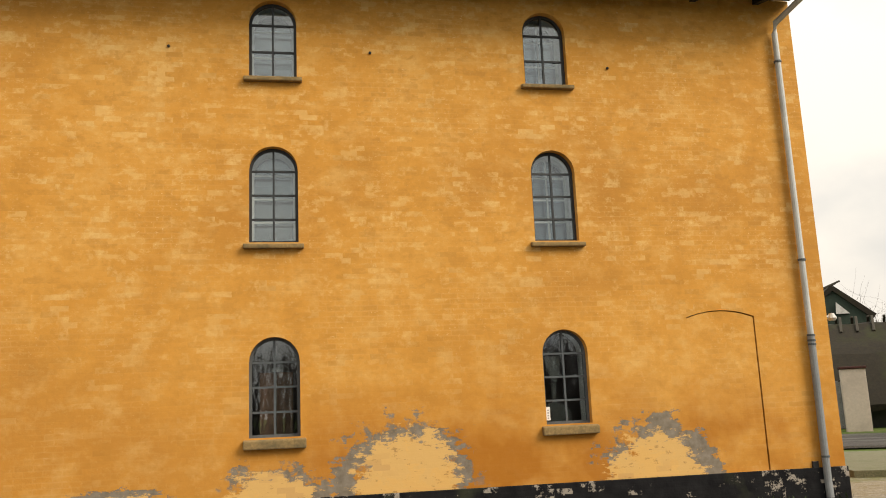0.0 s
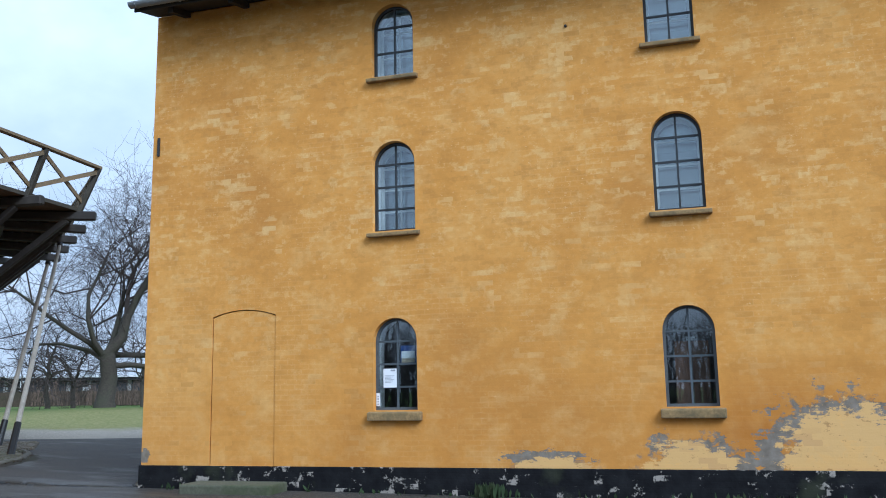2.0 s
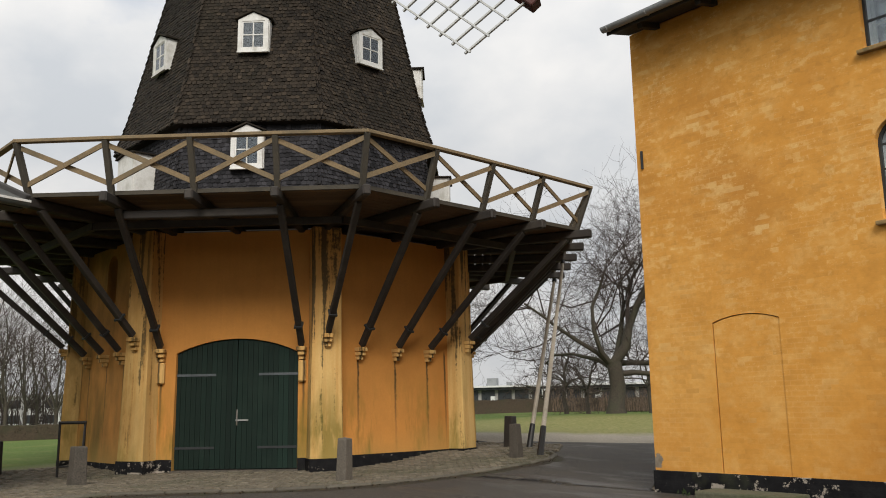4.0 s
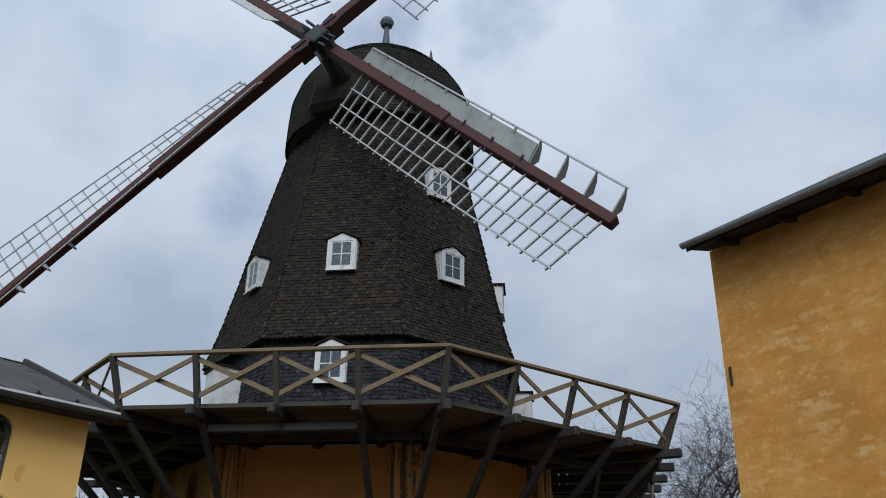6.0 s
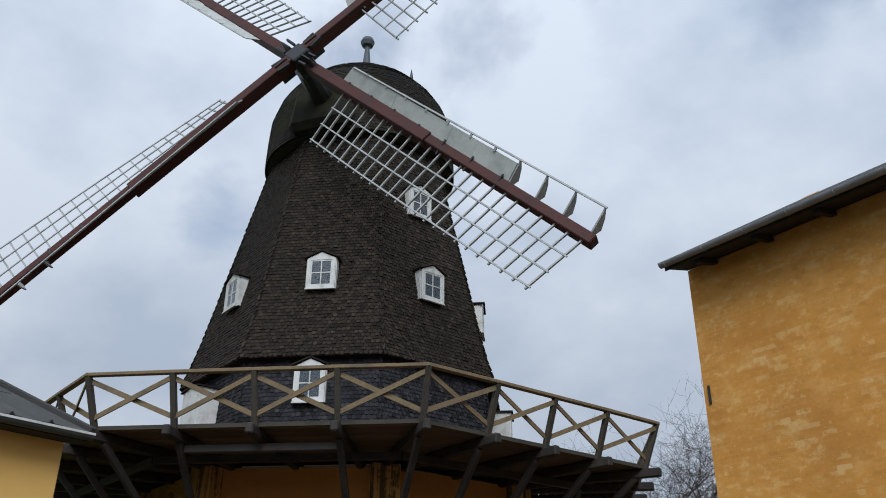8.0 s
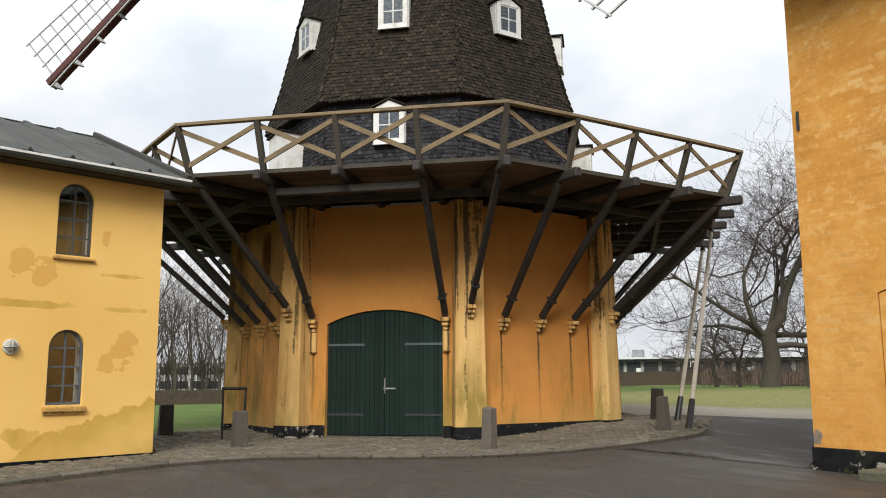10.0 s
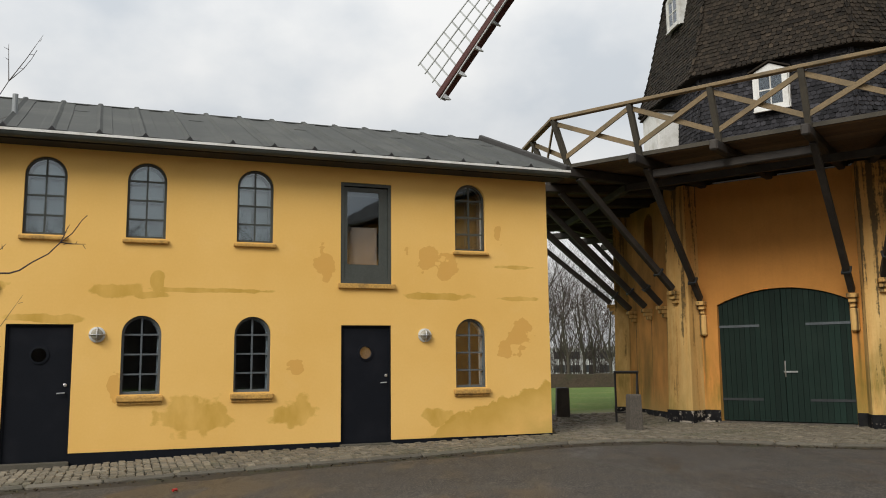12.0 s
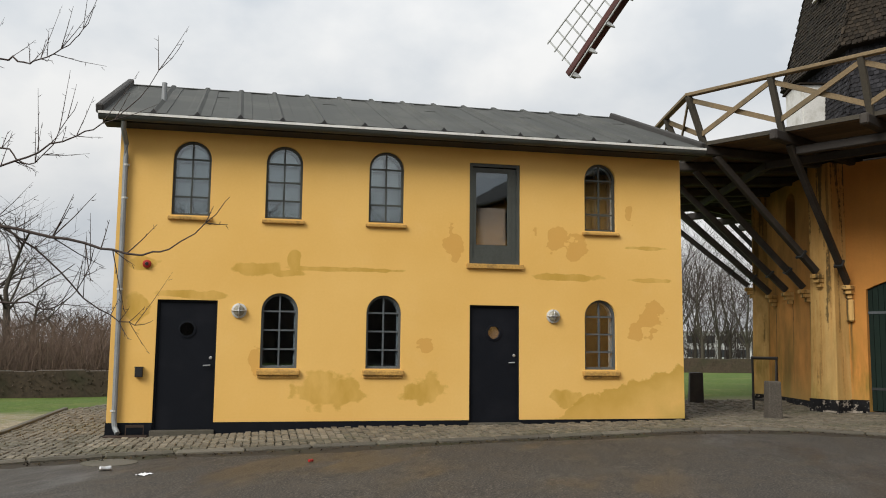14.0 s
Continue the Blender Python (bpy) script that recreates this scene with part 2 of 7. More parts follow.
def house_paint():
    g = Nodes("pale_yellow_render_with_patches", 0.88, 0, 0.2)
    p = g.coord()
    x, y, z = g.split(p)
    broad, mid, fine = g.noise(p, 0.45, 4), g.noise(p, 2.2, 5, 0.62), g.noise(p, 26, 4, 0.6)
    col = g.ramp(broad, [(0.3, (0.71, 0.43, 0.118)), (0.7, (0.78, 0.50, 0.16))])
    col = g.mix(g.span(mid, 0.55, 0.75, 0, 0.25), col, (0.78, 0.52, 0.20))
    wob = g.op("ADD", g.op("MULTIPLY", g.op("SUBTRACT", g.noise(g.vec("MULTIPLY", p, (1.0, 1.0, 1.3)), 2.9, 4, 0.5, 0.15), 0.5), 4.2), -0.10)
    # repainted olive patches round the old damp
    olive = g.most([g.blob(x, z, 1.05, 1.10, 0.66, 0.32), g.blob(x, z, 2.71, 1.10, 0.42, 0.26), g.blob(x, z, -2.04, 3.15, 0.30, 0.13),
                    g.blob(x, z, -0.12, 3.12, 0.46, 0.13), g.blob(x, z, 1.23, 3.14, 1.15, 0.045), g.blob(x, z, -1.21, 2.65, 0.75, 0.075),
                    g.blob(x, z, 5.28, 3.11, 0.82, 0.075), g.blob(x, z, 6.99, 3.09, 0.62, 0.05), g.blob(x, z, -2.05, 2.40, 0.20, 0.30),
                    g.blob(x, z, 6.87, 3.69, 0.46, 0.045), g.blob(x, z, 5.3, 0.95, 0.30, 0.20), g.blob(x, z, 4.05, 3.24, 0.50, 0.03), g.blob(x, z, 0.42, 3.26, 0.10, 0.22), g.blob(x, z, 0.30, 3.05, 0.30, 0.07)])
    om = g.span(g.op("ADD", olive, g.op("MULTIPLY", wob, 0.45)), 0.0, 0.16)
    col = g.mix(g.op("MULTIPLY", om, g.span(g.noise(g.vec("MULTIPLY", p, (1.3, 1.3, 0.6)), 2, 4), 0.35, 0.65, 0.35, 0.85)), col, (0.46, 0.285, 0.045))
    line = g.op("ADD", 0.62, g.op("ADD", g.op("MULTIPLY", g.op("SUBTRACT", x, 4.9), 0.36), g.op("MULTIPLY", g.op("SUBTRACT", g.noise(p, 1.5, 5, 0.6), 0.5), 0.9)))
    under = g.op("SUBTRACT", line, z)
    tide = g.op("MULTIPLY", g.span(under, 0.0, 0.03), g.span(under, 0.75, 0.05, 0.12, 0.75))
    col = g.mix(g.op("MULTIPLY", tide, g.span(x, 4.9, 5.4)), col, (0.46, 0.285, 0.045))
    buff = g.most([g.blob(x, z, 3.18, 3.70, 0.20, 0.27), g.blob(x, z, 3.24, 3.50, 0.10, 0.22), g.blob(x, z, 5.15, 3.82, 0.34, 0.26), g.blob(x, z, 5.45, 3.62, 0.28, 0.26),
                   g.blob(x, z, 6.93, 2.42, 0.28, 0.30), g.blob(x, z, 6.68, 2.14, 0.18, 0.20), g.blob(x, z, 2.74, 1.84, 0.14, 0.17),
                   g.blob(x, z, 6.55, 4.33, 0.09, 0.15), g.blob(x, z, -0.16, 1.59, 0.12, 0.25)])
    bm_ = g.span(g.op("ADD", buff, g.op("MULTIPLY", wob, 0.8)), 0.05, 0.09)
    col = g.mix(g.op("MULTIPLY", bm_, 0.62), col, (0.56, 0.30, 0.07))
    algae = g.op("MULTIPLY", g.span(g.op("ADD", z, g.op("MULTIPLY", mid, 0.5)), 1.15, 0.75), g.span(x, 6.9, 7.6))
    col = g.mix(g.op("MULTIPLY", algae, 0.6), col, (0.20, 0.20, 0.03))
    col = g.mix(g.span(fine, 0.3, 0.75, 0.10, 0), col, (0.5, 0.28, 0.05))
    return g.done(col, g.op("ADD", g.op("MULTIPLY", fine, 0.5), g.op("ADD", mid, g.op("MULTIPLY", bm_, -0.3))), 0.25, 0.006)


def mill_paint(name, col, pale, streak):
    """Ochre wash with soot-dark rain streaks that run down from the timbers."""
    g = Nodes(name, 0.9, 0, 0.2)
    p = g.coord()
    x, y, z = g.split(p)
    broad, fine = g.noise(p, 0.6, 5, 0.6), g.noise(p, 20, 4, 0.6)
    runs = g.noise(g.vec("MULTIPLY", p, (2.6, 2.6, 0.12)), 1.6, 6, 0.68)
    c = g.ramp(broad, [(0.3, shade(col, 0.82)), (0.7, shade(col, 1.12))])
    c = g.mix(g.op("MULTIPLY", g.span(runs, 0.40, 0.58, 0.35, pale), g.span(z, 5.2, 2.6, 0.1 if pale else 0.0, 1.0 if pale else 0.0)), c, (0.68, 0.47, 0.19))
    c = g.mix(g.span(g.op("ADD", runs, g.op("MULTIPLY", g.op("SUBTRACT", fine, 0.5), 0.12)), 0.41, 0.36, 0, streak * 0.6), c, (0.05, 0.04, 0.025))
    # sooty, speckled bands where rain runs off the deck, thickest high up
    soot = g.op("ADD", g.noise(g.vec("MULTIPLY", p, (3.4, 3.4, 0.22)), 1.7, 5, 0.6), g.op("ADD", g.op("MULTIPLY", g.op("SUBTRACT", g.noise(p, 11, 5, 0.75), 0.5), 0.30), g.span(z, 0.8, 5.0, -0.13, 0.035)))
    c = g.mix(g.span(soot, 0.515, 0.58, 0, streak * 0.92), c, (0.045, 0.04, 0.026))
    # black drip lines below the corbels
    turn = g.op("ADD", g.op("ARCTAN2", y, x), radians(10.2 + 720))
    side = g.op("TANGENT", g.op("SUBTRACT", g.op("MODULO", turn, radians(45)), radians(22.5)))
    s = g.op("ADD", 0.5, g.op("MULTIPLY", side, 0.5 / math.tan(radians(22.5))))
    s = g.op("ADD", s, g.op("MULTIPLY", g.op("SUBTRACT", g.noise(p, 3.5, 3), 0.5), 0.012))
    near = g.op("MINIMUM", g.op("ABSOLUTE", g.op("SUBTRACT", s, 0.74)), g.op("MINIMUM", g.op("ABSOLUTE", g.op("SUBTRACT", s, 0.225)), g.op("ABSOLUTE", g.op("SUBTRACT", s, 0.492))))
    near = g.op("ADD", near, g.op("MULTIPLY", g.op("SUBTRACT", g.noise(p, 7, 4, 0.7), 0.5), 0.018))
    near = g.op("MINIMUM", near, g.op("MINIMUM", g.op("ABSOLUTE", g.op("SUBTRACT", s, 0.105)), g.op("ABSOLUTE", g.op("SUBTRACT", s, 0.885))))
    drip = g.op("MULTIPLY", g.span(near, 0.010, 0.002), g.op("MULTIPLY", g.op("MULTIPLY", g.span(z, 2.95, 2.8), g.span(z, 0.5, 2.3, 0.15, 1.0)), g.span(g.op("ADD", runs, g.op("MULTIPLY", z, 0.10)), 0.40, 0.56, 0.25, 0.95)))
    c = g.mix(drip, c, (0.035, 0.03, 0.02))
    green = g.op("MULTIPLY", g.span(g.noise(g.vec("MULTIPLY", p, (1.5, 1.5, 0.35)), 1.0, 5, 0.65), 0.46, 0.60), g.span(z, 2.4, 1.0))
    c = g.mix(g.op("MULTIPLY", green, 0.75), c, (0.13, 0.12, 0.02))
    # the damp side towards the lawn is grown over with dark algae
    algae = g.op("MULTIPLY", g.span(y, -4.3, -5.0), g.span(g.noise(g.vec("MULTIPLY", p, (1.2, 1.2, 0.5)), 1.1, 5, 0.65), 0.35, 0.60, 0.25, 0.75))
    c = g.mix(algae, c, (0.12, 0.078, 0.022))
    low = g.span(g.op("ADD", z, g.op("MULTIPLY", broad, 1.2)), 1.65, 0.65)
    c = g.mix(g.op("MULTIPLY", low, 0.45), c, (0.42, 0.31, 0.10))
    c = g.mix(g.span(fine, 0.3, 0.7, 0.15, 0), c, (0.3, 0.16, 0.04))
    return g.done(c, g.op("ADD", fine, broad), 0.3, 0.008)


def shingle_mat(name, dark, light, moss):
    g = Nodes(name, 0.85, 0, 0.25)
    p = g.coord()
    r = g.op("FRACT", g.op("ADD", g.island(), g.rand()))
    r2 = g.op("FRACT", g.op("MULTIPLY", r, 13.7))
    c = g.mix(r, dark, light)
    c = g.mix(g.span(r2, 0.86, 1.0, 0, 0.6), c, shade(light, 2.0))
    c = g.mix(g.span(g.noise(p, 0.55, 5, 0.65), 0.5, 0.7, 0, 0.6), c, moss)
    c = g.mix(g.span(g.noise(p, 30, 3), 0.4, 0.7, 0, 0.35), c, shade(dark, 0.6))
    return g.done(c, g.noise(p, 24, 4), 0.4, 0.01)


def glass_mat():
    g = Nodes("window_glass", 0.02, 0, 0.5)
    t = g.t
    clear = t.nodes.new("ShaderNodeBsdfTransparent")
    clear.inputs[0].default_value = (0.86, 0.90, 0.90, 1)
    gloss = t.nodes.new("ShaderNodeBsdfGlossy")
    gloss.inputs["Roughness"].default_value = 0.015
    gloss.inputs["Color"].default_value = (0.92, 0.96, 1.0, 1)
    bump = t.nodes.new("ShaderNodeBump")
    bump.inputs["Strength"].default_value, bump.inputs["Distance"].default_value = 0.015, 0.02
    g.set(bump.inputs["Height"], g.noise(g.coord(), 3.5, 2))
    t.links.new(bump.outputs[0], gloss.inputs["Normal"])
    fr = t.nodes.new("ShaderNodeFresnel")
    fr.inputs[0].default_value = 1.52
    mixs = t.nodes.new("ShaderNodeMixShader")
    g.set(mixs.inputs[0], g.op("ADD", g.op("MULTIPLY", fr.outputs[0], 1.6), 0.03, True))
    t.links.new(clear.outputs[0], mixs.inputs[1]), t.links.new(gloss.outputs[0], mixs.inputs[2])
    t.links.new(mixs.outputs[0], t.nodes["Material Output"].inputs[0])
    return g.m


def asphalt_mat():
    g = Nodes("damp_asphalt", 0.7, 0, 0.4)
    p = g.coord()
    f1, f2, b = g.noise(p, 48, 3, 0.8), g.noise(p, 2.2, 5, 0.65), g.noise(p, 0.35, 5, 0.6)
    c = g.ramp(f1, [(0.40, (0.008, 0.007, 0.006)), (0.52, (0.033, 0.029, 0.024)), (0.64, (0.155, 0.135, 0.11))])
    c = g.mix(g.span(f2, 0.48, 0.66, 0, 0.40), c, (0.066, 0.050, 0.031))
    c = g.mix(g.span(b, 0.52, 0.66, 0, 0.30), c, (0.085, 0.078, 0.066))
    wet = g.span(g.noise(g.vec("MULTIPLY", p, (0.5, 1.4, 1)), 0.5, 5, 0.6), 0.5, 0.62)
    return g.done(c, f1, 0.5, 0.006, g.op("SUBTRACT", 0.80, g.op("MULTIPLY", wet, 0.32)))


def ground_mat():
    """Lawn, with a gravel yard behind the mill and worn, sandy soil where the two meet."""
    g = Nodes("lawn_and_gravel", 0.95, 0, 0.15)
    p = g.coord()
    x, y, z = g.split(p)
    n = g.noise(p, 0.35, 6, 0.7)
    f, ff = g.noise(p, 7, 5, 0.7), g.noise(p, 20, 4, 0.75)
    grass = g.ramp(f, [(0.3, (0.042, 0.074, 0.014)), (0.7, (0.115, 0.165, 0.038))])
    grass = g.mix(g.span(n, 0.5, 0.66, 0, 0.5), grass, (0.17, 0.165, 0.06))
    stone = g.ramp(ff, [(0.32, (0.15, 0.13, 0.10)), (0.68, (0.42, 0.38, 0.31))])
    sandy = g.mix(g.span(f, 0.4, 0.6), stone, (0.22, 0.185, 0.11))
    thin = g.mix(g.span(f, 0.38, 0.62), (0.24, 0.215, 0.095), (0.13, 0.15, 0.045))
    away = g.op("ADD", g.op("MULTIPLY", g.op("SUBTRACT", y, x), 0.7071), g.op("MULTIPLY", g.op("SUBTRACT", n, 0.5), 9.0))
    across = g.op("ABSOLUTE", g.op("ADD", g.op("MULTIPLY", g.op("ADD", y, x), 0.7071), 2.0))
    lane = g.span(across, 15, 11)
    back = g.op("ADD", g.blob(x, y, -2, 1, 22, 20), g.op("MULTIPLY", g.op("SUBTRACT", n, 0.5), 0.5))
    c = g.mix(g.op("MULTIPLY", lane, g.span(away, 46.0, 41.0)), grass, thin)
    c = g.mix(g.op("MULTIPLY", lane, g.span(away, 34.5, 32.0)), c, stone)
    c = g.mix(g.span(back, 0.0, 0.15), c, sandy)
    return g.done(c, g.op("ADD", f, ff), 0.7, 0.03)


LIME, PLINTH, HOUSE = limewash_brick(), painted_plinth(), house_paint()
MILL_WALL = mill_paint("orange_ochre_wash", (0.52, 0.230, 0.056), 0.0, 0.04)
MILL_PIER = mill_paint("streaked_ochre_wash", (0.54, 0.275, 0.075), 0.85, 0.98)
SLATE = shingle_mat("blue_grey_wood_shingles", (0.008, 0.008, 0.0095), (0.040, 0.039, 0.044), (0.018, 0.017, 0.016))
SHINGLE = shingle_mat("dark_brown_wood_shingles", (0.0095, 0.007, 0.0046), (0.037, 0.0275, 0.0185), (0.019, 0.016, 0.009))
CAPSHINGLE = shingle_mat("mossy_cap_shingles", (0.012, 0.011, 0.008), (0.028, 0.024, 0.016), (0.045, 0.045, 0.012))
GLASS, ASPHALT, GROUND = glass_mat(), asphalt_mat(), ground_mat()
IRON = worn("grey_painted_iron", (0.085, 0.10, 0.11), (0.05, 0.06, 0.065), 0.5, 0.0, 3, 40, 0.25, 0.1)
PALEIRON = worn("blue_grey_casement_paint", (0.26, 0.29, 0.32), (0.17, 0.19, 0.21), 0.5, 0.0, 3, 40, 0.2, 0.1)
IRON_DARK = worn("dark_painted_iron", (0.028, 0.032, 0.034), None, 0.5, 0.0, 3, 40, 0.25, 0.1)
WHITE = worn("white_paint", (0.64, 0.64, 0.61), (0.40, 0.39, 0.34), 0.65, 0, 3.5, 25, 0.14, 0.15)
PLASTER_IN = worn("white_reveal_plaster", (0.72, 0.73, 0.72), (0.6, 0.6, 0.58), 0.85, 0, 2, 25, 0.05, 0.1)
# ROOM carries the indoor gloom in its dark grey colour
ROOM = worn("darkened_room_plaster", (0.22, 0.21, 0.20), (0.12, 0.12, 0.115), 0.9, 0, 0.7, 10, 0.2, 0.1)
SILL = worn("weathered_sill_brick", (0.27, 0.18, 0.075), (0.10, 0.085, 0.045), 0.9, 0, 5, 30, 0.4, 0.5)
SILL_H = worn("yellow_sill", (0.50, 0.29, 0.075), (0.15, 0.095, 0.035), 0.9, 0, 7, 34, 0.4, 0.5)
ZINC = worn("grey_zinc", (0.25, 0.265, 0.27), (0.16, 0.17, 0.175), 0.55, 0.2, 2, 25, 0.15, 0.08)
ZINC_PALE = worn("pale_grey_pipe", (0.52, 0.53, 0.51), (0.33, 0.34, 0.33), 0.55, 0.1, 1.5, 20, 0.12, 0.08)
BLACKWOOD = worn("black_tarred_timber", (0.030, 0.025, 0.021), (0.055, 0.046, 0.036), 0.7, 0, 2, 30, 0.4, 0.4, stretch=(1, 1, 1))
DARKSOFFIT = worn("dark_eaves_boards", (0.030, 0.026, 0.022), None, 0.8, 0, 2, 20, 0.35, 0.3)
DECKWOOD = worn("brown_deck_plank", (0.13, 0.086, 0.052), (0.08, 0.055, 0.036), 0.8, 0, 1.5, 22, 0.35, 0.3, per="object")
RAILWOOD = worn("weathered_rail_timber", (0.20, 0.145, 0.078), (0.10, 0.083, 0.052), 0.8, 0, 2.2, 30, 0.35, 0.4)
POSTWOOD = worn("grey_post_timber", (0.060, 0.052, 0.038), (0.03, 0.028, 0.022), 0.85, 0, 2.2, 30, 0.35, 0.4)
ROOFMETAL = worn("dark_grey_roof_felt", (0.060, 0.063, 0.058), (0.092, 0.093, 0.083), 0.8, 0.0, 0.9, 14, 0.3, 0.15)
ROOFFELT = worn("dark_roof_felt", (0.05, 0.048, 0.045), None, 0.85, 0, 0.7, 14, 0.25, 0.2)
RUST = worn("dark_rusty_iron", (0.040, 0.024, 0.016), (0.018, 0.014, 0.012), 0.85, 0, 6, 40, 0.4, 0.3)
REDWOOD = worn("red_brown_stock_paint", (0.068, 0.019, 0.014), (0.036, 0.015, 0.012), 0.7, 0, 1.5, 20, 0.3, 0.2)
# white laths, greyed in colour for their backlit look against the sky
LATTICE = worn("backlit_grey_sail_lath", (0.40, 0.41, 0.40), (0.25, 0.26, 0.25), 0.75, 0, 1.8, 18, 0.2, 0.15)
SAILWHITE = worn("weathered_white_sail_board", (0.47, 0.48, 0.45), (0.29, 0.31, 0.28), 0.7, 0, 1.8, 18, 0.12, 0.15)
DOORBLACK = worn("black_blue_door_paint", (0.006, 0.0075, 0.011), (0.011, 0.012, 0.016), 0.65, 0, 1.6, 25, 0.25, 0.08, 0.12)
DOORGREEN = worn("dark_green_door_paint", (0.007, 0.019, 0.014), (0.013, 0.027, 0.020), 0.7, 0, 1.6, 25, 0.3, 0.15, 0.2, per="object")
FRAMEGREEN = worn("dark_grey_green_frame", (0.055, 0.062, 0.055), None, 0.5, 0, 2, 25, 0.2, 0.08)
STEEL = worn("brushed_steel", (0.55, 0.55, 0.54), (0.4, 0.4, 0.4), 0.35, 0.9, 4, 30, 0.1, 0.05)
GRANITE = worn("grey_granite", (0.11, 0.096, 0.078), (0.05, 0.045, 0.035), 0.85, 0, 4, 38, 0.75, 0.4, per="object")
KERB = worn("kerb_granite", (0.118, 0.106, 0.082), (0.06, 0.060, 0.035), 0.85, 0, 2, 55, 0.45, 0.4, per="object")
SETT = worn("worn_sett_stone", (0.205, 0.178, 0.132), (0.085, 0.09, 0.05), 0.8, 0, 1.2, 40, 0.4, 0.4, per="object")
SETTS = worn("worn_setts", (0.155, 0.134, 0.098), (0.062, 0.068, 0.036), 0.8, 0, 0.5, 40, 0.4, 0.4, per="island")
# mossy joint soil, with the shade between setts put into its colour
JOINT = worn("shade_dark_joint_soil", (0.024, 0.021, 0.014), (0.025, 0.034, 0.011), 0.95, 0, 1.2, 30, 0.4, 0.4)
BARK = worn("grey_brown_bark", (0.058, 0.049, 0.036), (0.050, 0.054, 0.030), 0.95, 0, 1.0, 12, 0.4, 0.6)
TWIG = worn("dark_twigs", (0.060, 0.045, 0.038), None, 0.9, 0, 1.5, 12, 0.3, 0.2)
BRUSH = worn("brown_winter_brush", (0.16, 0.110, 0.080), (0.09, 0.07, 0.05), 0.95, 0, 0.3, 6, 0.4, 0.2)
HEDGEMAT = worn("brown_beech_hedge", (0.060, 0.044, 0.028), (0.032, 0.036, 0.016), 0.95, 0, 0.8, 9, 0.45, 0.6)
FARWHITE = worn("far_white_wall", (0.60, 0.61, 0.60), None, 0.8, 0, 0.1, 2, 0.1, 0.05)
FARGREY = worn("far_grey_wall", (0.36, 0.35, 0.33), None, 0.8, 0, 0.1, 2, 0.1, 0.05)
FARDARK = worn("far_dark_glazing", (0.030, 0.034, 0.038), None, 0.3, 0, 0.1, 2, 0.2, 0.05)
THATCH = worn("mossy_thatch", (0.024, 0.019, 0.011), (0.034, 0.040, 0.011), 0.95, 0, 0.9, 9, 0.6, 0.9)
RED = worn("red_plastic", (0.36, 0.020, 0.018), None, 0.4, 0, 4, 30, 0.1, 0.05)
BLACK = worn("black_plastic", (0.015, 0.015, 0.015), None, 0.5, 0, 4, 30, 0.2, 0.05)
LAMPGLASS = worn("opal_lamp_glass", (0.27, 0.25, 0.19), (0.18, 0.17, 0.13), 0.35, 0, 5, 30, 0.1, 0.05)
PAPER = worn("white_paper", (0.78, 0.79, 0.80), None, 0.8, 0, 1.5, 15, 0.04, 0.05)
INK = worn("grey_ink", (0.35, 0.36, 0.38), None, 0.8, 0, 5, 30, 0.1, 0.05)
BLUE = worn("blue_print", (0.03, 0.07, 0.25), None, 0.6, 0, 5, 30, 0.2, 0.05)
PHOTO = worn("sandy_photo_print", (0.42, 0.36, 0.27), (0.25, 0.22, 0.16), 0.6, 0, 6, 40, 0.3, 0.05)
PLYWOOD = worn("stained_plywood", (0.22, 0.125, 0.085), (0.13, 0.075, 0.05), 0.8, 0, 2.2, 25, 0.3, 0.1, stretch=(1, 1, 0.4))
CLOTH = worn("grey_cloth", (0.30, 0.30, 0.28), None, 0.9, 0, 6, 40, 0.25, 0.2)
PALEWOOD = worn("pale_bare_pole", (0.42, 0.38, 0.31), (0.26, 0.24, 0.19), 0.7, 0, 2, 30, 0.25, 0.15)
WEED = worn("weed_leaves", (0.028, 0.050, 0.014), (0.05, 0.05, 0.02), 0.8, 0, 3, 20, 0.35, 0.1)
# ---- lie of the land: heights of the road and lawn at a few places, eased between them ----
LAND = np.array([(0, 0, 0), (-10.7, 10.25, .06), (-2.15, 11.8, .01), (6.07, 13.3, -.07), (-12.2, -8.5, -.06), (-14.4, -3.8, .07),
                 (-16.5, .5, .13), (-17.9, 7.6, .04), (-19.3, 12.4, .32), (-20.9, 3.3, .03), (-25.5, 2, .16), (-28, 16, .5), (-45, 30, .95), (-34.5, 30.5, 1.0),
                 (-64, 50, 1.0), (-58, 4, -.15), (-83, 6, -.3), (-27, -21, -.46), (-30, -8, .0), (20, 35, -.05), (30, 0, 0), (0, -25, -.05),
                 (-25, -45, -.5), (-60, -30, -.4), (-7, 4, .03), (-8, -5, -.03)])


def land(x, y):
    d = ((LAND[:, 0] - x) ** 2 + (LAND[:, 1] - y) ** 2 + 0.6) ** 1.3
    return float((LAND[:, 2] / d).sum() / (1 / d).sum())

# ---- mesh building blocks ----
def thing(name, m, label, category, group="", kind=""):
    ob = new(name)
    ob.matrix_world = m
    return tagged(ob, label, category, group, kind)


def mesh_of(name, bm, mat):
    bmesh.ops.recalc_face_normals(bm, faces=bm.faces)
    me = bpy.data.meshes.new(name)
    bm.to_mesh(me)
    bm.free()
    me.materials.append(mat)
    return me


def part(name, bm, mat, parent, label=""):
    """One mesh under a thing or a part, in the frame of its parent."""
    ob = new(name, bm if isinstance(bm, bpy.types.Mesh) else mesh_of(name, bm, mat))
    ob.parent = parent
    if label:
        ob["label"] = label
    return ob


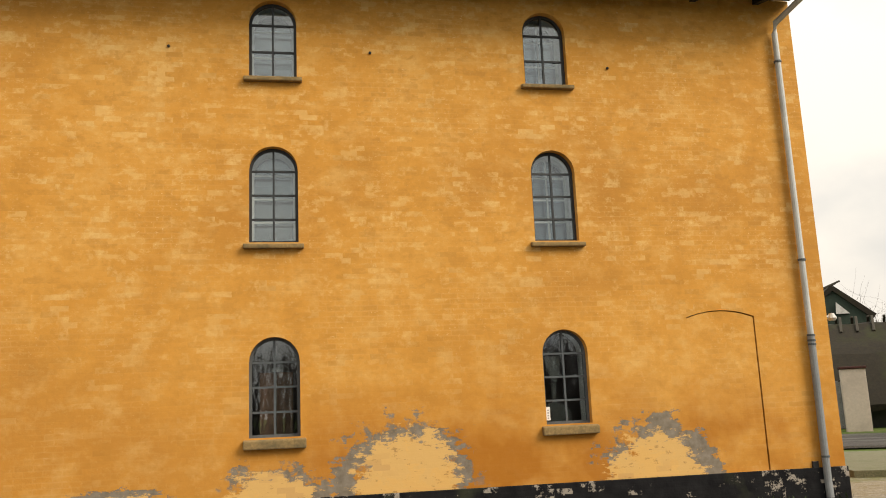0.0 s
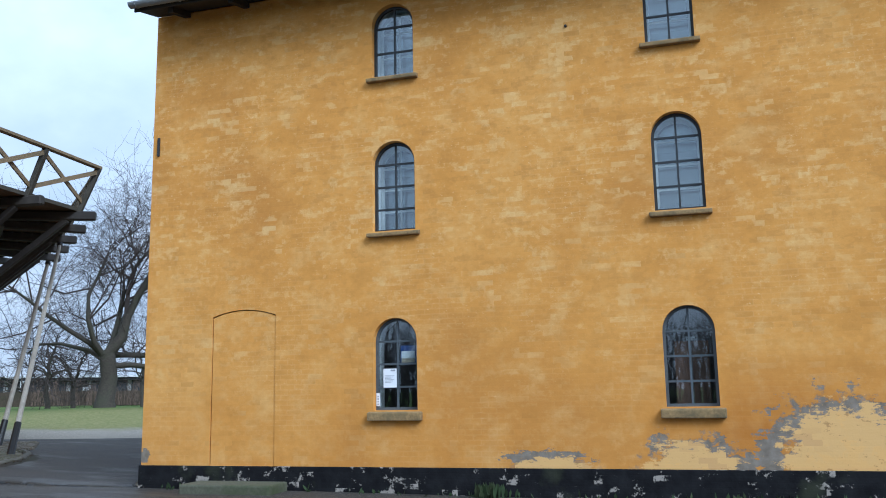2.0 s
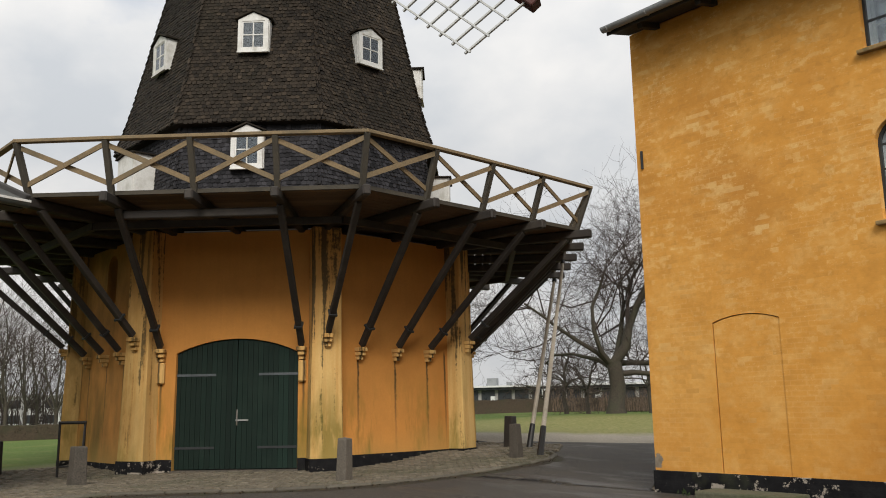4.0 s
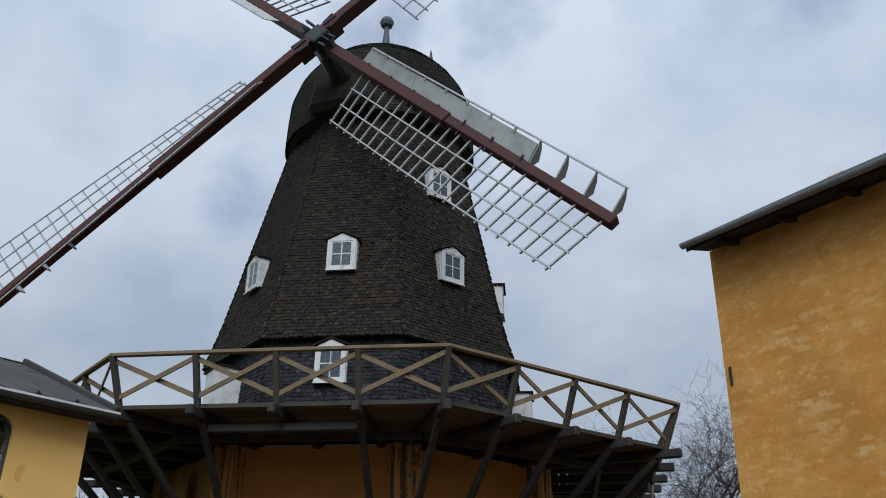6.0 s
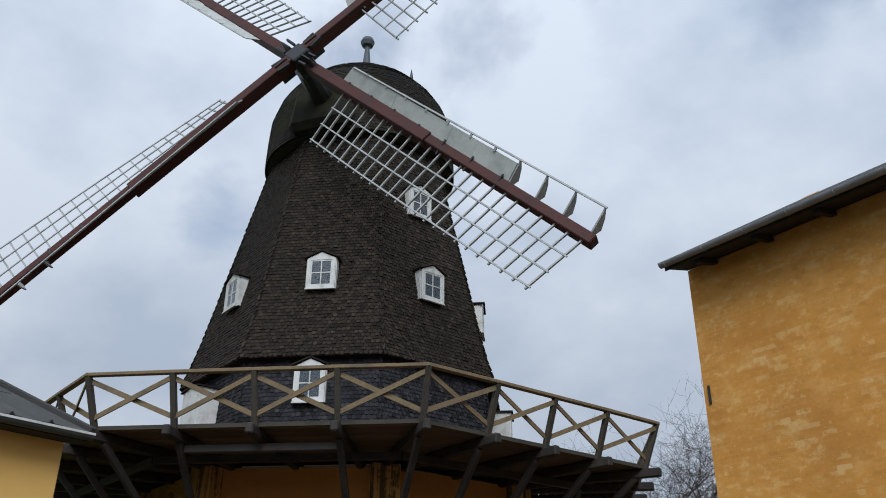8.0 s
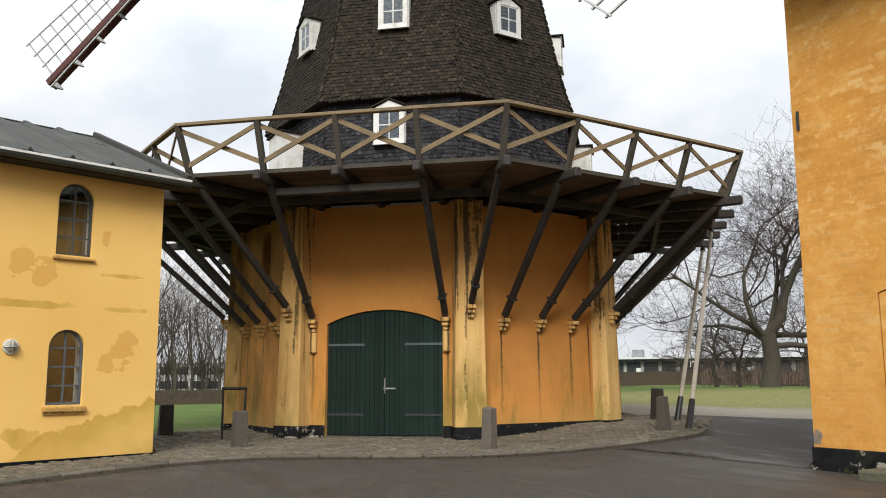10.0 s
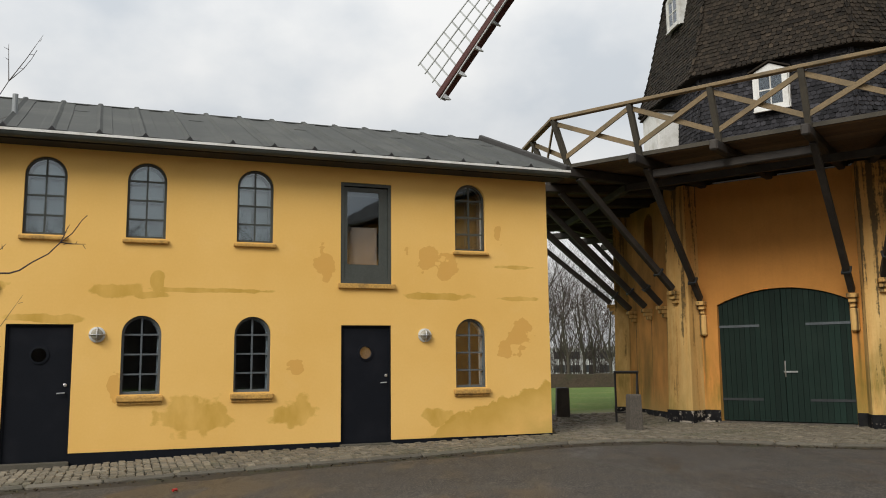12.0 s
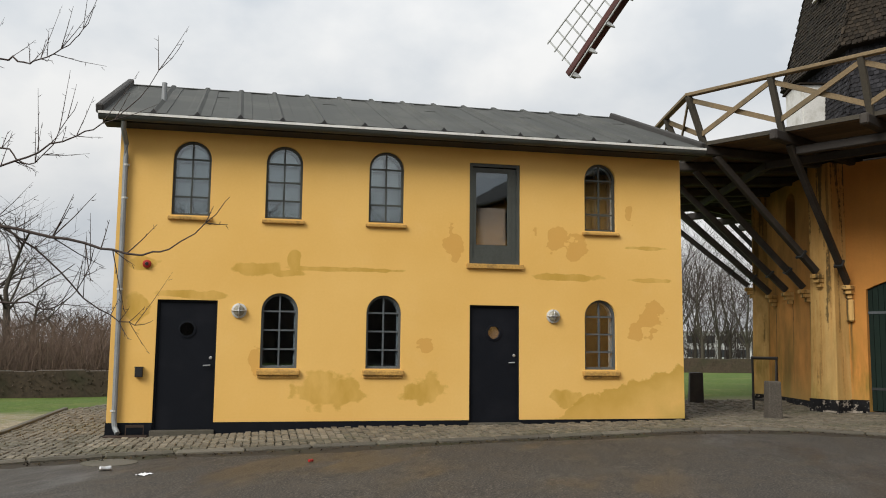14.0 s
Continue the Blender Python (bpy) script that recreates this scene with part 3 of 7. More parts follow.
def data_mesh(name, verts, faces, mat, smooth=False):
    me = bpy.data.meshes.new(name)
    me.from_pydata([tuple(v) for v in verts], [], faces)
    me.materials.append(mat)
    if smooth:
        me.shade_smooth()
    me.update()
    return me


def box(bm, x0, x1, y0, y1, z0, z1, bevel=0.0):
    r = bmesh.ops.create_cube(bm, size=1, matrix=Matrix.Translation(((x0 + x1) / 2, (y0 + y1) / 2, (z0 + z1) / 2)) @ Matrix.Diagonal((abs(x1 - x0), abs(y1 - y0), abs(z1 - z0), 1)))
    if bevel:
        es = list({e for v in r["verts"] for e in v.link_edges})
        bmesh.ops.bevel(bm, geom=es, offset=bevel, segments=2, affect="EDGES", profile=0.6)
    return bm


def beam(bm, p, q, w, h, up=(0, 0, 1), bevel=0.0):
    """A squared timber from p to q, w wide and h deep."""
    p, q, up = Vector(p), Vector(q), Vector(up)
    d = (q - p).normalized()
    s = d.cross(up).normalized()
    u = s.cross(d).normalized()
    m = Matrix((s, d, u)).transposed().to_4x4()
    m.translation = (p + q) / 2
    r = bmesh.ops.create_cube(bm, size=1, matrix=m @ Matrix.Diagonal((w, (q - p).length, h, 1)))
    if bevel:
        es = list({e for v in r["verts"] for e in v.link_edges})
        bmesh.ops.bevel(bm, geom=es, offset=bevel, segments=1, affect="EDGES")
    return bm


def tube(bm, pts, radii, n=8, half=False):
    rings = []
    for i, p in enumerate(pts):
        p = Vector(p)
        a, b = Vector(pts[max(i - 1, 0)]), Vector(pts[min(i + 1, len(pts) - 1)])
        d = (b - a).normalized()
        s = d.cross(Vector((0, 0, 1)) if abs(d.z) < 0.9 else Vector((1, 0, 0))).normalized()
        u = s.cross(d)
        r = radii[i] if isinstance(radii, (list, tuple)) else radii
        k = n + 1 if half else n
        span = math.pi if half else 2 * math.pi
        rings.append([bm.verts.new(p + r * (math.cos(span * j / n + (math.pi if half else 0)) * s + math.sin(span * j / n + (math.pi if half else 0)) * u)) for j in range(k)])
    for a, b in zip(rings, rings[1:]):
        m = len(a)
        for j in range(m - 1 if half else m):
            bm.faces.new((a[j], a[(j + 1) % m], b[(j + 1) % m], b[j]))
    if not half:
        bm.faces.new(rings[0])
        bm.faces.new(rings[-1][::-1])
    return bm


def prism(bm, loop, y0, y1):
    """An upright polygon (x, z) given depth from y0 to y1."""
    a = [bm.verts.new((x, y0, z)) for x, z in loop]
    b = [bm.verts.new((x, y1, z)) for x, z in loop]
    bm.faces.new(a)
    bm.faces.new(b[::-1])
    for i in range(len(a)):
        j = (i + 1) % len(a)
        bm.faces.new((a[i], b[i], b[j], a[j]))
    return bm


def holed(bm, outline, holes, y0, y1):
    """A wall (x, z) with openings right through it."""
    edges = []
    for loop in [outline, *holes]:
        vs = [bm.verts.new((x, y0, z)) for x, z in loop]
        edges += [bm.edges.new((vs[i], vs[(i + 1) % len(vs)])) for i in range(len(vs))]
    r = bmesh.ops.triangle_fill(bm, use_beauty=True, use_dissolve=False, edges=edges)
    fs = [g for g in r["geom"] if isinstance(g, bmesh.types.BMFace)]
    e = bmesh.ops.extrude_face_region(bm, geom=fs)
    bmesh.ops.translate(bm, verts=[g for g in e["geom"] if isinstance(g, bmesh.types.BMVert)], vec=(0, y1 - y0, 0))
    bm.faces.ensure_lookup_table()
    return bm


def arch(cx, z0, w, h, n=14, rise=None):
    """An opening with an arched head: half round, or a low arc of the given rise."""
    r = w / 2
    if rise is None:
        zc = z0 + h - r
        top = [(cx + r * math.cos(math.pi * i / n), zc + r * math.sin(math.pi * i / n)) for i in range(n + 1)]
    else:
        big = (r * r + rise * rise) / (2 * rise)
        a = math.asin(r / big)
        zc = z0 + h - big
        top = [(cx + big * math.sin(a - 2 * a * i / n), zc + big * math.cos(a - 2 * a * i / n)) for i in range(n + 1)]
    return [(cx - r, z0), (cx + r, z0)] + top


def flat(a, d):
    """The frame of a wall that faces the camera's stand: x along it, y into it."""
    return pose(-math.sin(radians(a)) * d, math.cos(radians(a)) * d, 0, 0, 0, a)


def lathe(bm, profile, n=16, m=Matrix()):
    rings = [[bm.verts.new(m @ Vector((r * math.cos(2 * math.pi * j / n), r * math.sin(2 * math.pi * j / n), z))) for j in range(n)] for r, z in profile]
    for a, b in zip(rings, rings[1:]):
        for j in range(n):
            bm.faces.new((a[j], a[(j + 1) % n], b[(j + 1) % n], b[j]))
    bm.faces.new(rings[0][::-1])
    bm.faces.new(rings[-1])
    return bm


B = bmesh.new
WF = flat(10.302, 12.0) @ Matrix.Translation((0, 0, -0.04))
HF = flat(115.17, 14.67) @ Matrix.Translation((0.05, 0, -0.36))


# ---- ground, road ----
def inside(x, y, poly):
    hit = False
    for (x0, y0), (x1, y1) in zip(poly, poly[1:] + poly[:1]):
        if (y0 > y) != (y1 > y) and x < (x1 - x0) * (y - y0) / (y1 - y0) + x0:
            hit = not hit
    return hit


def sheet(name, xs, ys, lift, mat):
    verts = [(x, y, land(x, y) + lift) for y in ys for x in xs]
    n = len(xs)
    faces = [(j * n + i, j * n + i + 1, (j + 1) * n + i + 1, (j + 1) * n + i) for j in range(len(ys) - 1) for i in range(n - 1)]
    return data_mesh(name, verts, faces, mat, True)


def steps(lo, hi, near, far):
    """Close spacing between -45 and 45, wide beyond."""
    out = [lo + (-45 - lo) * i / far for i in range(far)] + [-45 + 90 * i / near for i in range(near)] + [45 + (hi - 45) * i / far for i in range(far + 1)]
    return out


ground = new("ground", sheet("ground", steps(-600, 600, 110, 16), steps(-600, 600, 110, 16), -0.02, GROUND))
tagged(ground, "winter lawn with a worn gravel yard", "ground", kind="structure")

KERBLINE = [(-3.0, -12.8), (-6.0, -10.3), (-8.0, -8.6), (-9.2, -7.7), (-10.3, -6.8), (-11.2, -5.2), (-12.2, -3.4), (-13.4, -1.6), (-14.6, 0.25), (-15.35, 1.6), (-15.65, 2.9),
            (-15.1, 4.4), (-14.6, 6.0), (-14.75, 7.6), (-15.3, 9.3), (-15.8, 10.9), (-16.1, 12.1), (-16.75, 12.95), (-18.0, 13.6)]


def resample(line, step):
    out, carry = [Vector((*line[0], 0))], 0.0
    for a, b in zip(line, line[1:]):
        a, b = Vector((*a, 0)), Vector((*b, 0))
        length, d = (b - a).length, step - carry
        while d <= length:
            out.append(a.lerp(b, d / length))
            d += step
        carry = length - (d - step)
    return out


def smooth_line(line, times=3):
    for _ in range(times):
        new_line = [line[0]]
        for a, b in zip(line, line[1:]):
            new_line += [(a[0] * .75 + b[0] * .25, a[1] * .75 + b[1] * .25), (a[0] * .25 + b[0] * .75, a[1] * .25 + b[1] * .75)]
        line = new_line + [line[-1]]
    return line


KERBLINE = smooth_line(KERBLINE, 2)
road_left = [tuple(p[:2]) for p in resample([(6, -20)] + KERBLINE + [(-20.0, 14.6), (-23.0, 16.8)], 0.6)]
road_right = [tuple(p[:2]) for p in resample([(22, -14), (16, 2), (9.0, 12.4), (5.9, 13.34), (-2.0, 11.92), (-10.9, 10.3), (-12.6, 12.2), (-15.2, 15.2), (-18.5, 20.4)], 0.6)]
rv, rf, NL, NC = [], [], 90, 56
for i in range(NL + 1):
    a = Vector(road_left[round(i / NL * (len(road_left) - 1))])
    b = Vector(road_right[round(i / NL * (len(road_right) - 1))])
    for j in range(NC + 1):
        p = a.lerp(b, j / NC)
        rv.append((p.x, p.y, land(p.x, p.y) + 0.004 + 0.004 * noise.noise((p.x, p.y, 0))))
rf = [(i * (NC + 1) + j, i * (NC + 1) + j + 1, (i + 1) * (NC + 1) + j + 1, (i + 1) * (NC + 1) + j) for i in range(NL) for j in range(NC)]
tagged(new("road", data_mesh("road", rv, rf, ASPHALT, True)), "damp patched dark asphalt lane", "road", kind="structure")

# the far street past the warehouse
bm = B()
fa, fb = Vector((7.2, 24.5, 0)), Vector((34, 18.0, 0))
side = Vector((0.24, 0.97, 0)) * 7.5
vs = [bm.verts.new((*(p.xy), land(p.x, p.y) + 0.01)) for p in (fa, fb, fb + side, fa - Vector((12, -3, 0)) + side, fa - Vector((12, -3, 0)))]
bm.faces.new(vs)
tagged(new("road_far", mesh_of("road_far", bm, ASPHALT)), "grey asphalt street beyond the warehouse", "road", kind="structure")

# ---- pavement of setts, with its kerb ----
BACKLINE = [(-18.0, 13.9), (-20.8, 16.2), (-24, 15.4), (-24, 3.2), (-22.9, 0.6), (-17.0, 0.75), (-12.65, -8.45), (-17.0, -10.6), (-18.2, -12.3), (-16.4, -12.2), (-13.6, -10.85), (-11.7, -9.95), (-9.3, -9.2), (-6.8, -10.3)]
PAVED = [p for p in KERBLINE if p[1] > -10.2] + BACKLINE
bm = B()
xs = [-24.4 + 0.4 * i for i in range(46)]
ys = [-13.2 + 0.4 * i for i in range(74)]
grid = {}
for i, x in enumerate(xs):
    for j, y in enumerate(ys):
        if inside(x, y, PAVED):
            grid[i, j] = bm.verts.new((x, y, land(x, y) + 0.035))
for (i, j), v in grid.items():
    q = [grid.get(k) for k in ((i, j), (i + 1, j), (i + 1, j + 1), (i, j + 1))]
    if all(q):
        bm.faces.new(q)
pavement = new("pavement", mesh_of("pavement", bm, JOINT))
tagged(pavement, "uneven pavement of worn stone setts with mossy joints", "pavement", kind="structure")

# ---- warehouse ----
WIN_U = (-4.35, -0.14, 4.03)
WIN_ROWS = ((1.27, 1.36, 4), (3.96, 1.41, 4), (6.44, 1.19, 3))
WIN_W, W0, W1, WTOP = 0.69, -8.67, 8.34, 8.03
warehouse = thing("warehouse", WF, "three-storey ochre limewashed brick warehouse with arched iron windows", "warehouse")
holes = [arch(u, z, WIN_W, h) for u in WIN_U for z, h, _ in WIN_ROWS] + [arch(c, 0.46, 1.12, 2.40, 12, 0.10) for c in (-6.88, 6.54)]
part("front_wall", holed(B(), [(W0, 0.42), (W1, 0.42), (W1, WTOP), (W0, WTOP)], holes, 0, 0.45), LIME, warehouse)
bm = B()
box(bm, W0, W0 + 0.4, 0.45, 9.0, -0.3, WTOP)
part("side_wall", bm, LIME, warehouse)
part("side_wall", box(B(), W1 - 0.4, W1, 0.45, 9.0, -0.3, WTOP), LIME, warehouse)
part("back_wall", box(B(), W0, W1, 9.0, 9.4, -0.3, WTOP), LIME, warehouse)
for s in (W0, W1):
    bm = B()
    a = [(0, WTOP), (9.4, WTOP), (4.7, 11.2)]
    vs = [[bm.verts.new((x, y, z)) for y, z in a] for x in ((s, s + 0.35) if s < 0 else (s - 0.35, s))]
    bm.faces.new(vs[0]), bm.faces.new(vs[1][::-1])
    for i in range(3):
        bm.faces.new((vs[0][i], vs[1][i], vs[1][(i + 1) % 3], vs[0][(i + 1) % 3]))
    part("gable", bm, LIME, warehouse)
part("plinth", box(B(), W0 - 0.025, W1 + 0.025, -0.035, 0.45, -0.4, 0.455, 0.012), PLINTH, warehouse, "black tarred plinth flaking to pale mortar")
# unseen floors and partition, added as dark backing for the panes
for z in (0.4, 3.2, 5.75, 8.0):
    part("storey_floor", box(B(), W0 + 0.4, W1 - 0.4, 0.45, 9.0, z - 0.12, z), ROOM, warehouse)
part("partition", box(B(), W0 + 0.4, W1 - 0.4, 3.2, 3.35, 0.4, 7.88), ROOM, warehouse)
# blind doorways: an arched field sunk a little into the wall
for c in (-6.88, 6.54):
    part("blind_doorway", prism(B(), arch(c + (0.009 if c < 0 else -0.009), 0.46, 1.10, 2.386, 12, 0.10), 0.012, 0.30), LIME, warehouse, "walled-up arched doorway under limewash")
# roof, eaves and gutter
bm = B()
for y0, y1 in ((-0.62, 4.7), (10.02, 4.7)):
    z0 = 7.93
    prof = [(y0, z0), (y1, z0 + abs(y1 - y0) * 0.585), (y1, z0 + abs(y1 - y0) * 0.585 + 0.14), (y0, z0 + 0.14)]
    vs = [[bm.verts.new((x, y, z)) for y, z in prof] for x in (W0 - 0.02, W1 + 0.05)]
    bm.faces.new(vs[0]), bm.faces.new(vs[1][::-1])
    for i in range(4):
        bm.faces.new((vs[0][i], vs[1][i], vs[1][(i + 1) % 4], vs[0][(i + 1) % 4]))
part("roof", bm, ROOFFELT, warehouse, "dark felt pitched roof")
bm = beam(B(), (W0 - 0.01, -0.3, 7.99), (W1 + 0.04, -0.3, 7.99), 0.64, 0.03, (0, -0.24, 1))
part("eaves_soffit", bm, DARKSOFFIT, warehouse)
part("fascia", box(B(), W0 - 0.01, W1 + 0.04, -0.645, -0.622, 7.86, 8.0), DARKSOFFIT, warehouse)
for i in range(15):
    x = W0 + 0.6 + i * (W1 - W0 - 1.2) / 14
    part("rafter_tail", beam(B(), (x, -0.52, 7.87), (x, -0.002, 7.995), 0.10, 0.10), DARKSOFFIT, warehouse)
gutter = part("gutter", tube(B(), [(W0 - 0.03, -0.725, 7.97), (W1 + 0.06, -0.725, 7.95)], 0.075, 10, True), ZINC, warehouse, "half-round grey zinc gutter")
gutter.modifiers.new("thickness", "SOLIDIFY").thickness = 0.006
for i in range(22):
    x = W0 + 0.1 + i * 0.8
    bm = B()
    tube(bm, [(x, -0.725 - 0.083 * math.cos(a), 7.965 - 0.083 * math.sin(a)) for a in [math.pi * k / 6 for k in range(7)]], 0.009, 5)
    part("bracket", bm, ZINC, gutter)
pipe = part("drainpipe", tube(B(), [(8.24, -0.70, 7.92), (8.20, -0.55, 7.80), (8.00, -0.1, 7.58), (7.98, -0.075, 7.4), (7.975, -0.075, 2.42)], 0.048, 12), ZINC_PALE, warehouse, "pale grey zinc drainpipe")
part("lower_pipe", tube(B(), [(7.975, -0.075, 2.42), (7.97, -0.075, 0.25), (7.96, -0.10, 0.02)], 0.055, 12), ZINC, pipe, "darker iron foot of the drainpipe")
for z in (2.28, 2.34, 2.42, 3.6, 6.9, 0.6):
    part("collar", tube(B(), [(7.977, -0.075, z), (7.977, -0.075, z + 0.03)], 0.062, 12), IRON, pipe)
part("wall_anchor", box(B(), -8.575, -8.535, -0.03, 0.0, 5.53, 5.85, 0.006), IRON_DARK, warehouse, "black iron wall anchor")
for x, z in ((-1.61, 6.85), (1.29, 6.85), (5.04, 6.73)):
    part("wall_stud", lathe(B(), [(0.022, 0), (0.02, 0.03), (0.008, 0.04)], 8, Matrix.Translation((x, 0.004, z)) @ pose(0, 0, 0, 90)), IRON_DARK, warehouse)
part("wall_vent", box(B(), 7.78, 7.88, -0.03, 0.0, 0.42, 0.55, 0.006), BLACK, warehouse)


def pane_cells(cx, z0, w, h, rows):
    """The panes of an arched window two panes wide: outlines, bottom row first, the arched head last."""
    r = w / 2
    spring = z0 + h - r
    zs = [z0 + (spring - z0) * i / (rows - 1) for i in range(rows)]
    cells = []
    for a, b in zip(zs, zs[1:]):
        cells += [[(cx - r, a), (cx, a), (cx, b), (cx - r, b)], [(cx, a), (cx + r, a), (cx + r, b), (cx, b)]]
    arc = [(r * math.cos(math.pi / 2 * i / 8), spring + r * math.sin(math.pi / 2 * i / 8)) for i in range(9)]
    cells.append([(cx, spring)] + [(cx + x, z) for x, z in arc])
    cells.append([(cx, spring)] + [(cx - x, z) for x, z in arc[::-1]])
    return cells, zs


def arch_frame(bm, cx, z0, w, h, rows, y, bar=0.028, rim=0.04, depth=0.05):
    outer, inner = arch(cx, z0, w, h), arch(cx, z0 + rim, w - 2 * rim, h - 2 * rim)
    ring = []
    for loop in (outer, inner):
        ring.append([[bm.verts.new((x, yy, z)) for x, z in loop] for yy in (y, y + depth)])
    n = len(outer)
    for i in range(n):
        j = (i + 1) % n
        o, q = ring
        bm.faces.new((o[0][i], o[0][j], q[0][j], q[0][i]))
        bm.faces.new((o[1][i], q[1][i], q[1][j], o[1][j]))
        bm.faces.new((q[0][i], q[0][j], q[1][j], q[1][i]))
        bm.faces.new((o[0][i], o[1][i], o[1][j], o[0][j]))
    r = w / 2
    spring = z0 + h - r
    box(bm, cx - bar / 2, cx + bar / 2, y + 0.006, y + depth - 0.006, z0 + rim * 0.7, z0 + h - rim * 0.7)
    for i in range(1, rows):
        z = z0 + (spring - z0) * i / (rows - 1)
        box(bm, cx - r + rim * 0.7, cx + r - rim * 0.7, y + 0.008, y + depth - 0.008, z - bar / 2, z + bar / 2)


def arched_window(parent, cx, z0, w, h, rows, y, frame_mat, sill_mat, sill_over, sill_h, sill_out, wall, inner=True, label=""):
    bm = B()
    arch_frame(bm, cx, z0, w, h, rows, y)
    win = part("window", bm, frame_mat, parent, label)
    for loop in pane_cells(cx, z0 + 0.01, w - 0.02, h - 0.02, rows)[0]:
        pane = part("pane", prism(B(), loop, y + 0.022, y + 0.026), GLASS, win)
        pane.visible_shadow = False
    bm = B()
    box(bm, cx - w / 2 - sill_over, cx + w / 2 + sill_over, -sill_out, y, z0 - sill_h, z0 - 0.002, 0.018)
    for v in bm.verts:
        v.co += Vector((0, 0, 0.008 * noise.noise(v.co * 9)))
        if v.co.y < -0.01 and v.co.z > z0 - 0.03:
            v.co.z -= 0.03
    part("sill", bm, sill_mat, win)
    # the white-painted reveal behind the frame
    bm = B()
    a, b = arch(cx, z0, w - 0.008, h - 0.008), arch(cx, z0, w - 0.02, h - 0.014)
    va = [bm.verts.new((x, y + 0.055, z)) for x, z in a]
    vb = [bm.verts.new((x, wall, z)) for x, z in b]
    for i in range(len(a)):
        j = (i + 1) % len(a)
        bm.faces.new((va[i], va[j], vb[j], vb[i]))
    part("reveal", bm, PLASTER_IN, win)
    if inner:
        bm = B()
        arch_frame(bm, cx, z0 + 0.012, w - 0.03, h - 0.03, rows, wall - 0.10, 0.026, 0.05, 0.035)
        part("inner_sash", bm, inner, win, "grey-white inner casement")
        for loop in pane_cells(cx, z0 + 0.05, w - 0.10, h - 0.10, rows)[0]:
            p = part("inner_pane", prism(B(), loop, wall - 0.085, wall - 0.081), GLASS, win)
            p.visible_shadow = False
    return win


for u in WIN_U:
    for k, (z, h, rows) in enumerate(WIN_ROWS):
        arched_window(warehouse, u, z, WIN_W, h, rows, 0.11, IRON if k == 0 else IRON_DARK, SILL, 0.075, 0.15 if k == 0 else 0.095, 0.09, 0.45,
                      WHITE if k else None, "arched iron window with a stone sill")

# behind the ground-floor panes
def sheet_thing(name, x0, x1, z0, z1, y, mat, label, category, bars=(), thick=0.004):
    t = thing(name, WF @ Matrix.Translation(((x0 + x1) / 2, y, z0)), label, category)
    hw = (x1 - x0) / 2
    part("sheet", box(B(), -hw, hw, 0, thick, 0, z1 - z0), mat, t)
    for (a, b, c, d), m in bars:
        part("print", box(B(), -hw + a * 2 * hw, -hw + b * 2 * hw, -0.003, 0, c * (z1 - z0), d * (z1 - z0)), m, t)
    return t


lines = [((0.12, 0.80 - 0.1 * (i % 3), 0.62 - i * 0.07, 0.64 - i * 0.07), INK) for i in range(6)]
sheet_thing("paper_notice", -4.57, -4.36, 1.60, 1.88, 0.098, PAPER, "white paper notice with grey text bars taped to a pane", "notice", lines + [((0.55, 0.9, 0.86, 0.95), INK)])
sheet_thing("poster", -4.31, -4.07, 1.93, 2.22, 0.145, BLUE, "blue poster with a pale landscape photo behind glass", "poster", [((0.06, 0.94, 0.32, 0.70), PAPER), ((0.06, 0.94, 0.12, 0.36), PHOTO)])
for c in (-4.655, 3.745):
    sheet_thing("label_strip", c - 0.03, c + 0.03, 1.33, 1.52, 0.098, PAPER, "small white label strip stuck on the window", "label", [((0.3, 0.7, 0.1 + 0.2 * i, 0.2 + 0.2 * i), INK) for i in range(4)])
sheet_thing("plywood_board", -0.35, 0.11, 1.30, 2.16, 0.36, PLYWOOD, "stained plywood board standing behind the window", "board", [((0.49, 0.51, 0.0, 1.0), ROOM)], 0.02)
t = thing("lamp_holder", WF @ Matrix.Translation((-0.12, 0.32, 2.165)), "small metal clip on top of the plywood board", "clip")
part("clip", tube(B(), [(-0.06, 0.05, 0.03), (0.06, 0.05, 0.03)], 0.03, 10), STEEL, t)
t = thing("hanging_cloth", WF @ Matrix.Translation((3.98, 0.5, 1.9)), "grey cloth hanging behind the window", "cloth")
bm = B()
prism(bm, [(-0.12, 0.36), (0.12, 0.37), (0.11, 0.14), (0.05, -0.02), (-0.02, 0.02), (-0.09, 0.18)], 0, 0.03)
part("cloth", bm, CLOTH, t)
t = thing("chair_back", WF @ Matrix.Translation((4.02, 0.62, 1.26)), "pale rounded chair back behind the window", "chair")
part("backrest", prism(B(), arch(0, 0, 0.52, 0.32, 10, 0.16), 0, 0.05), CLOTH, t)
part("post", box(B(), -0.03, 0.03, 0.0, 0.05, 0.25, 0.62), CLOTH, t)

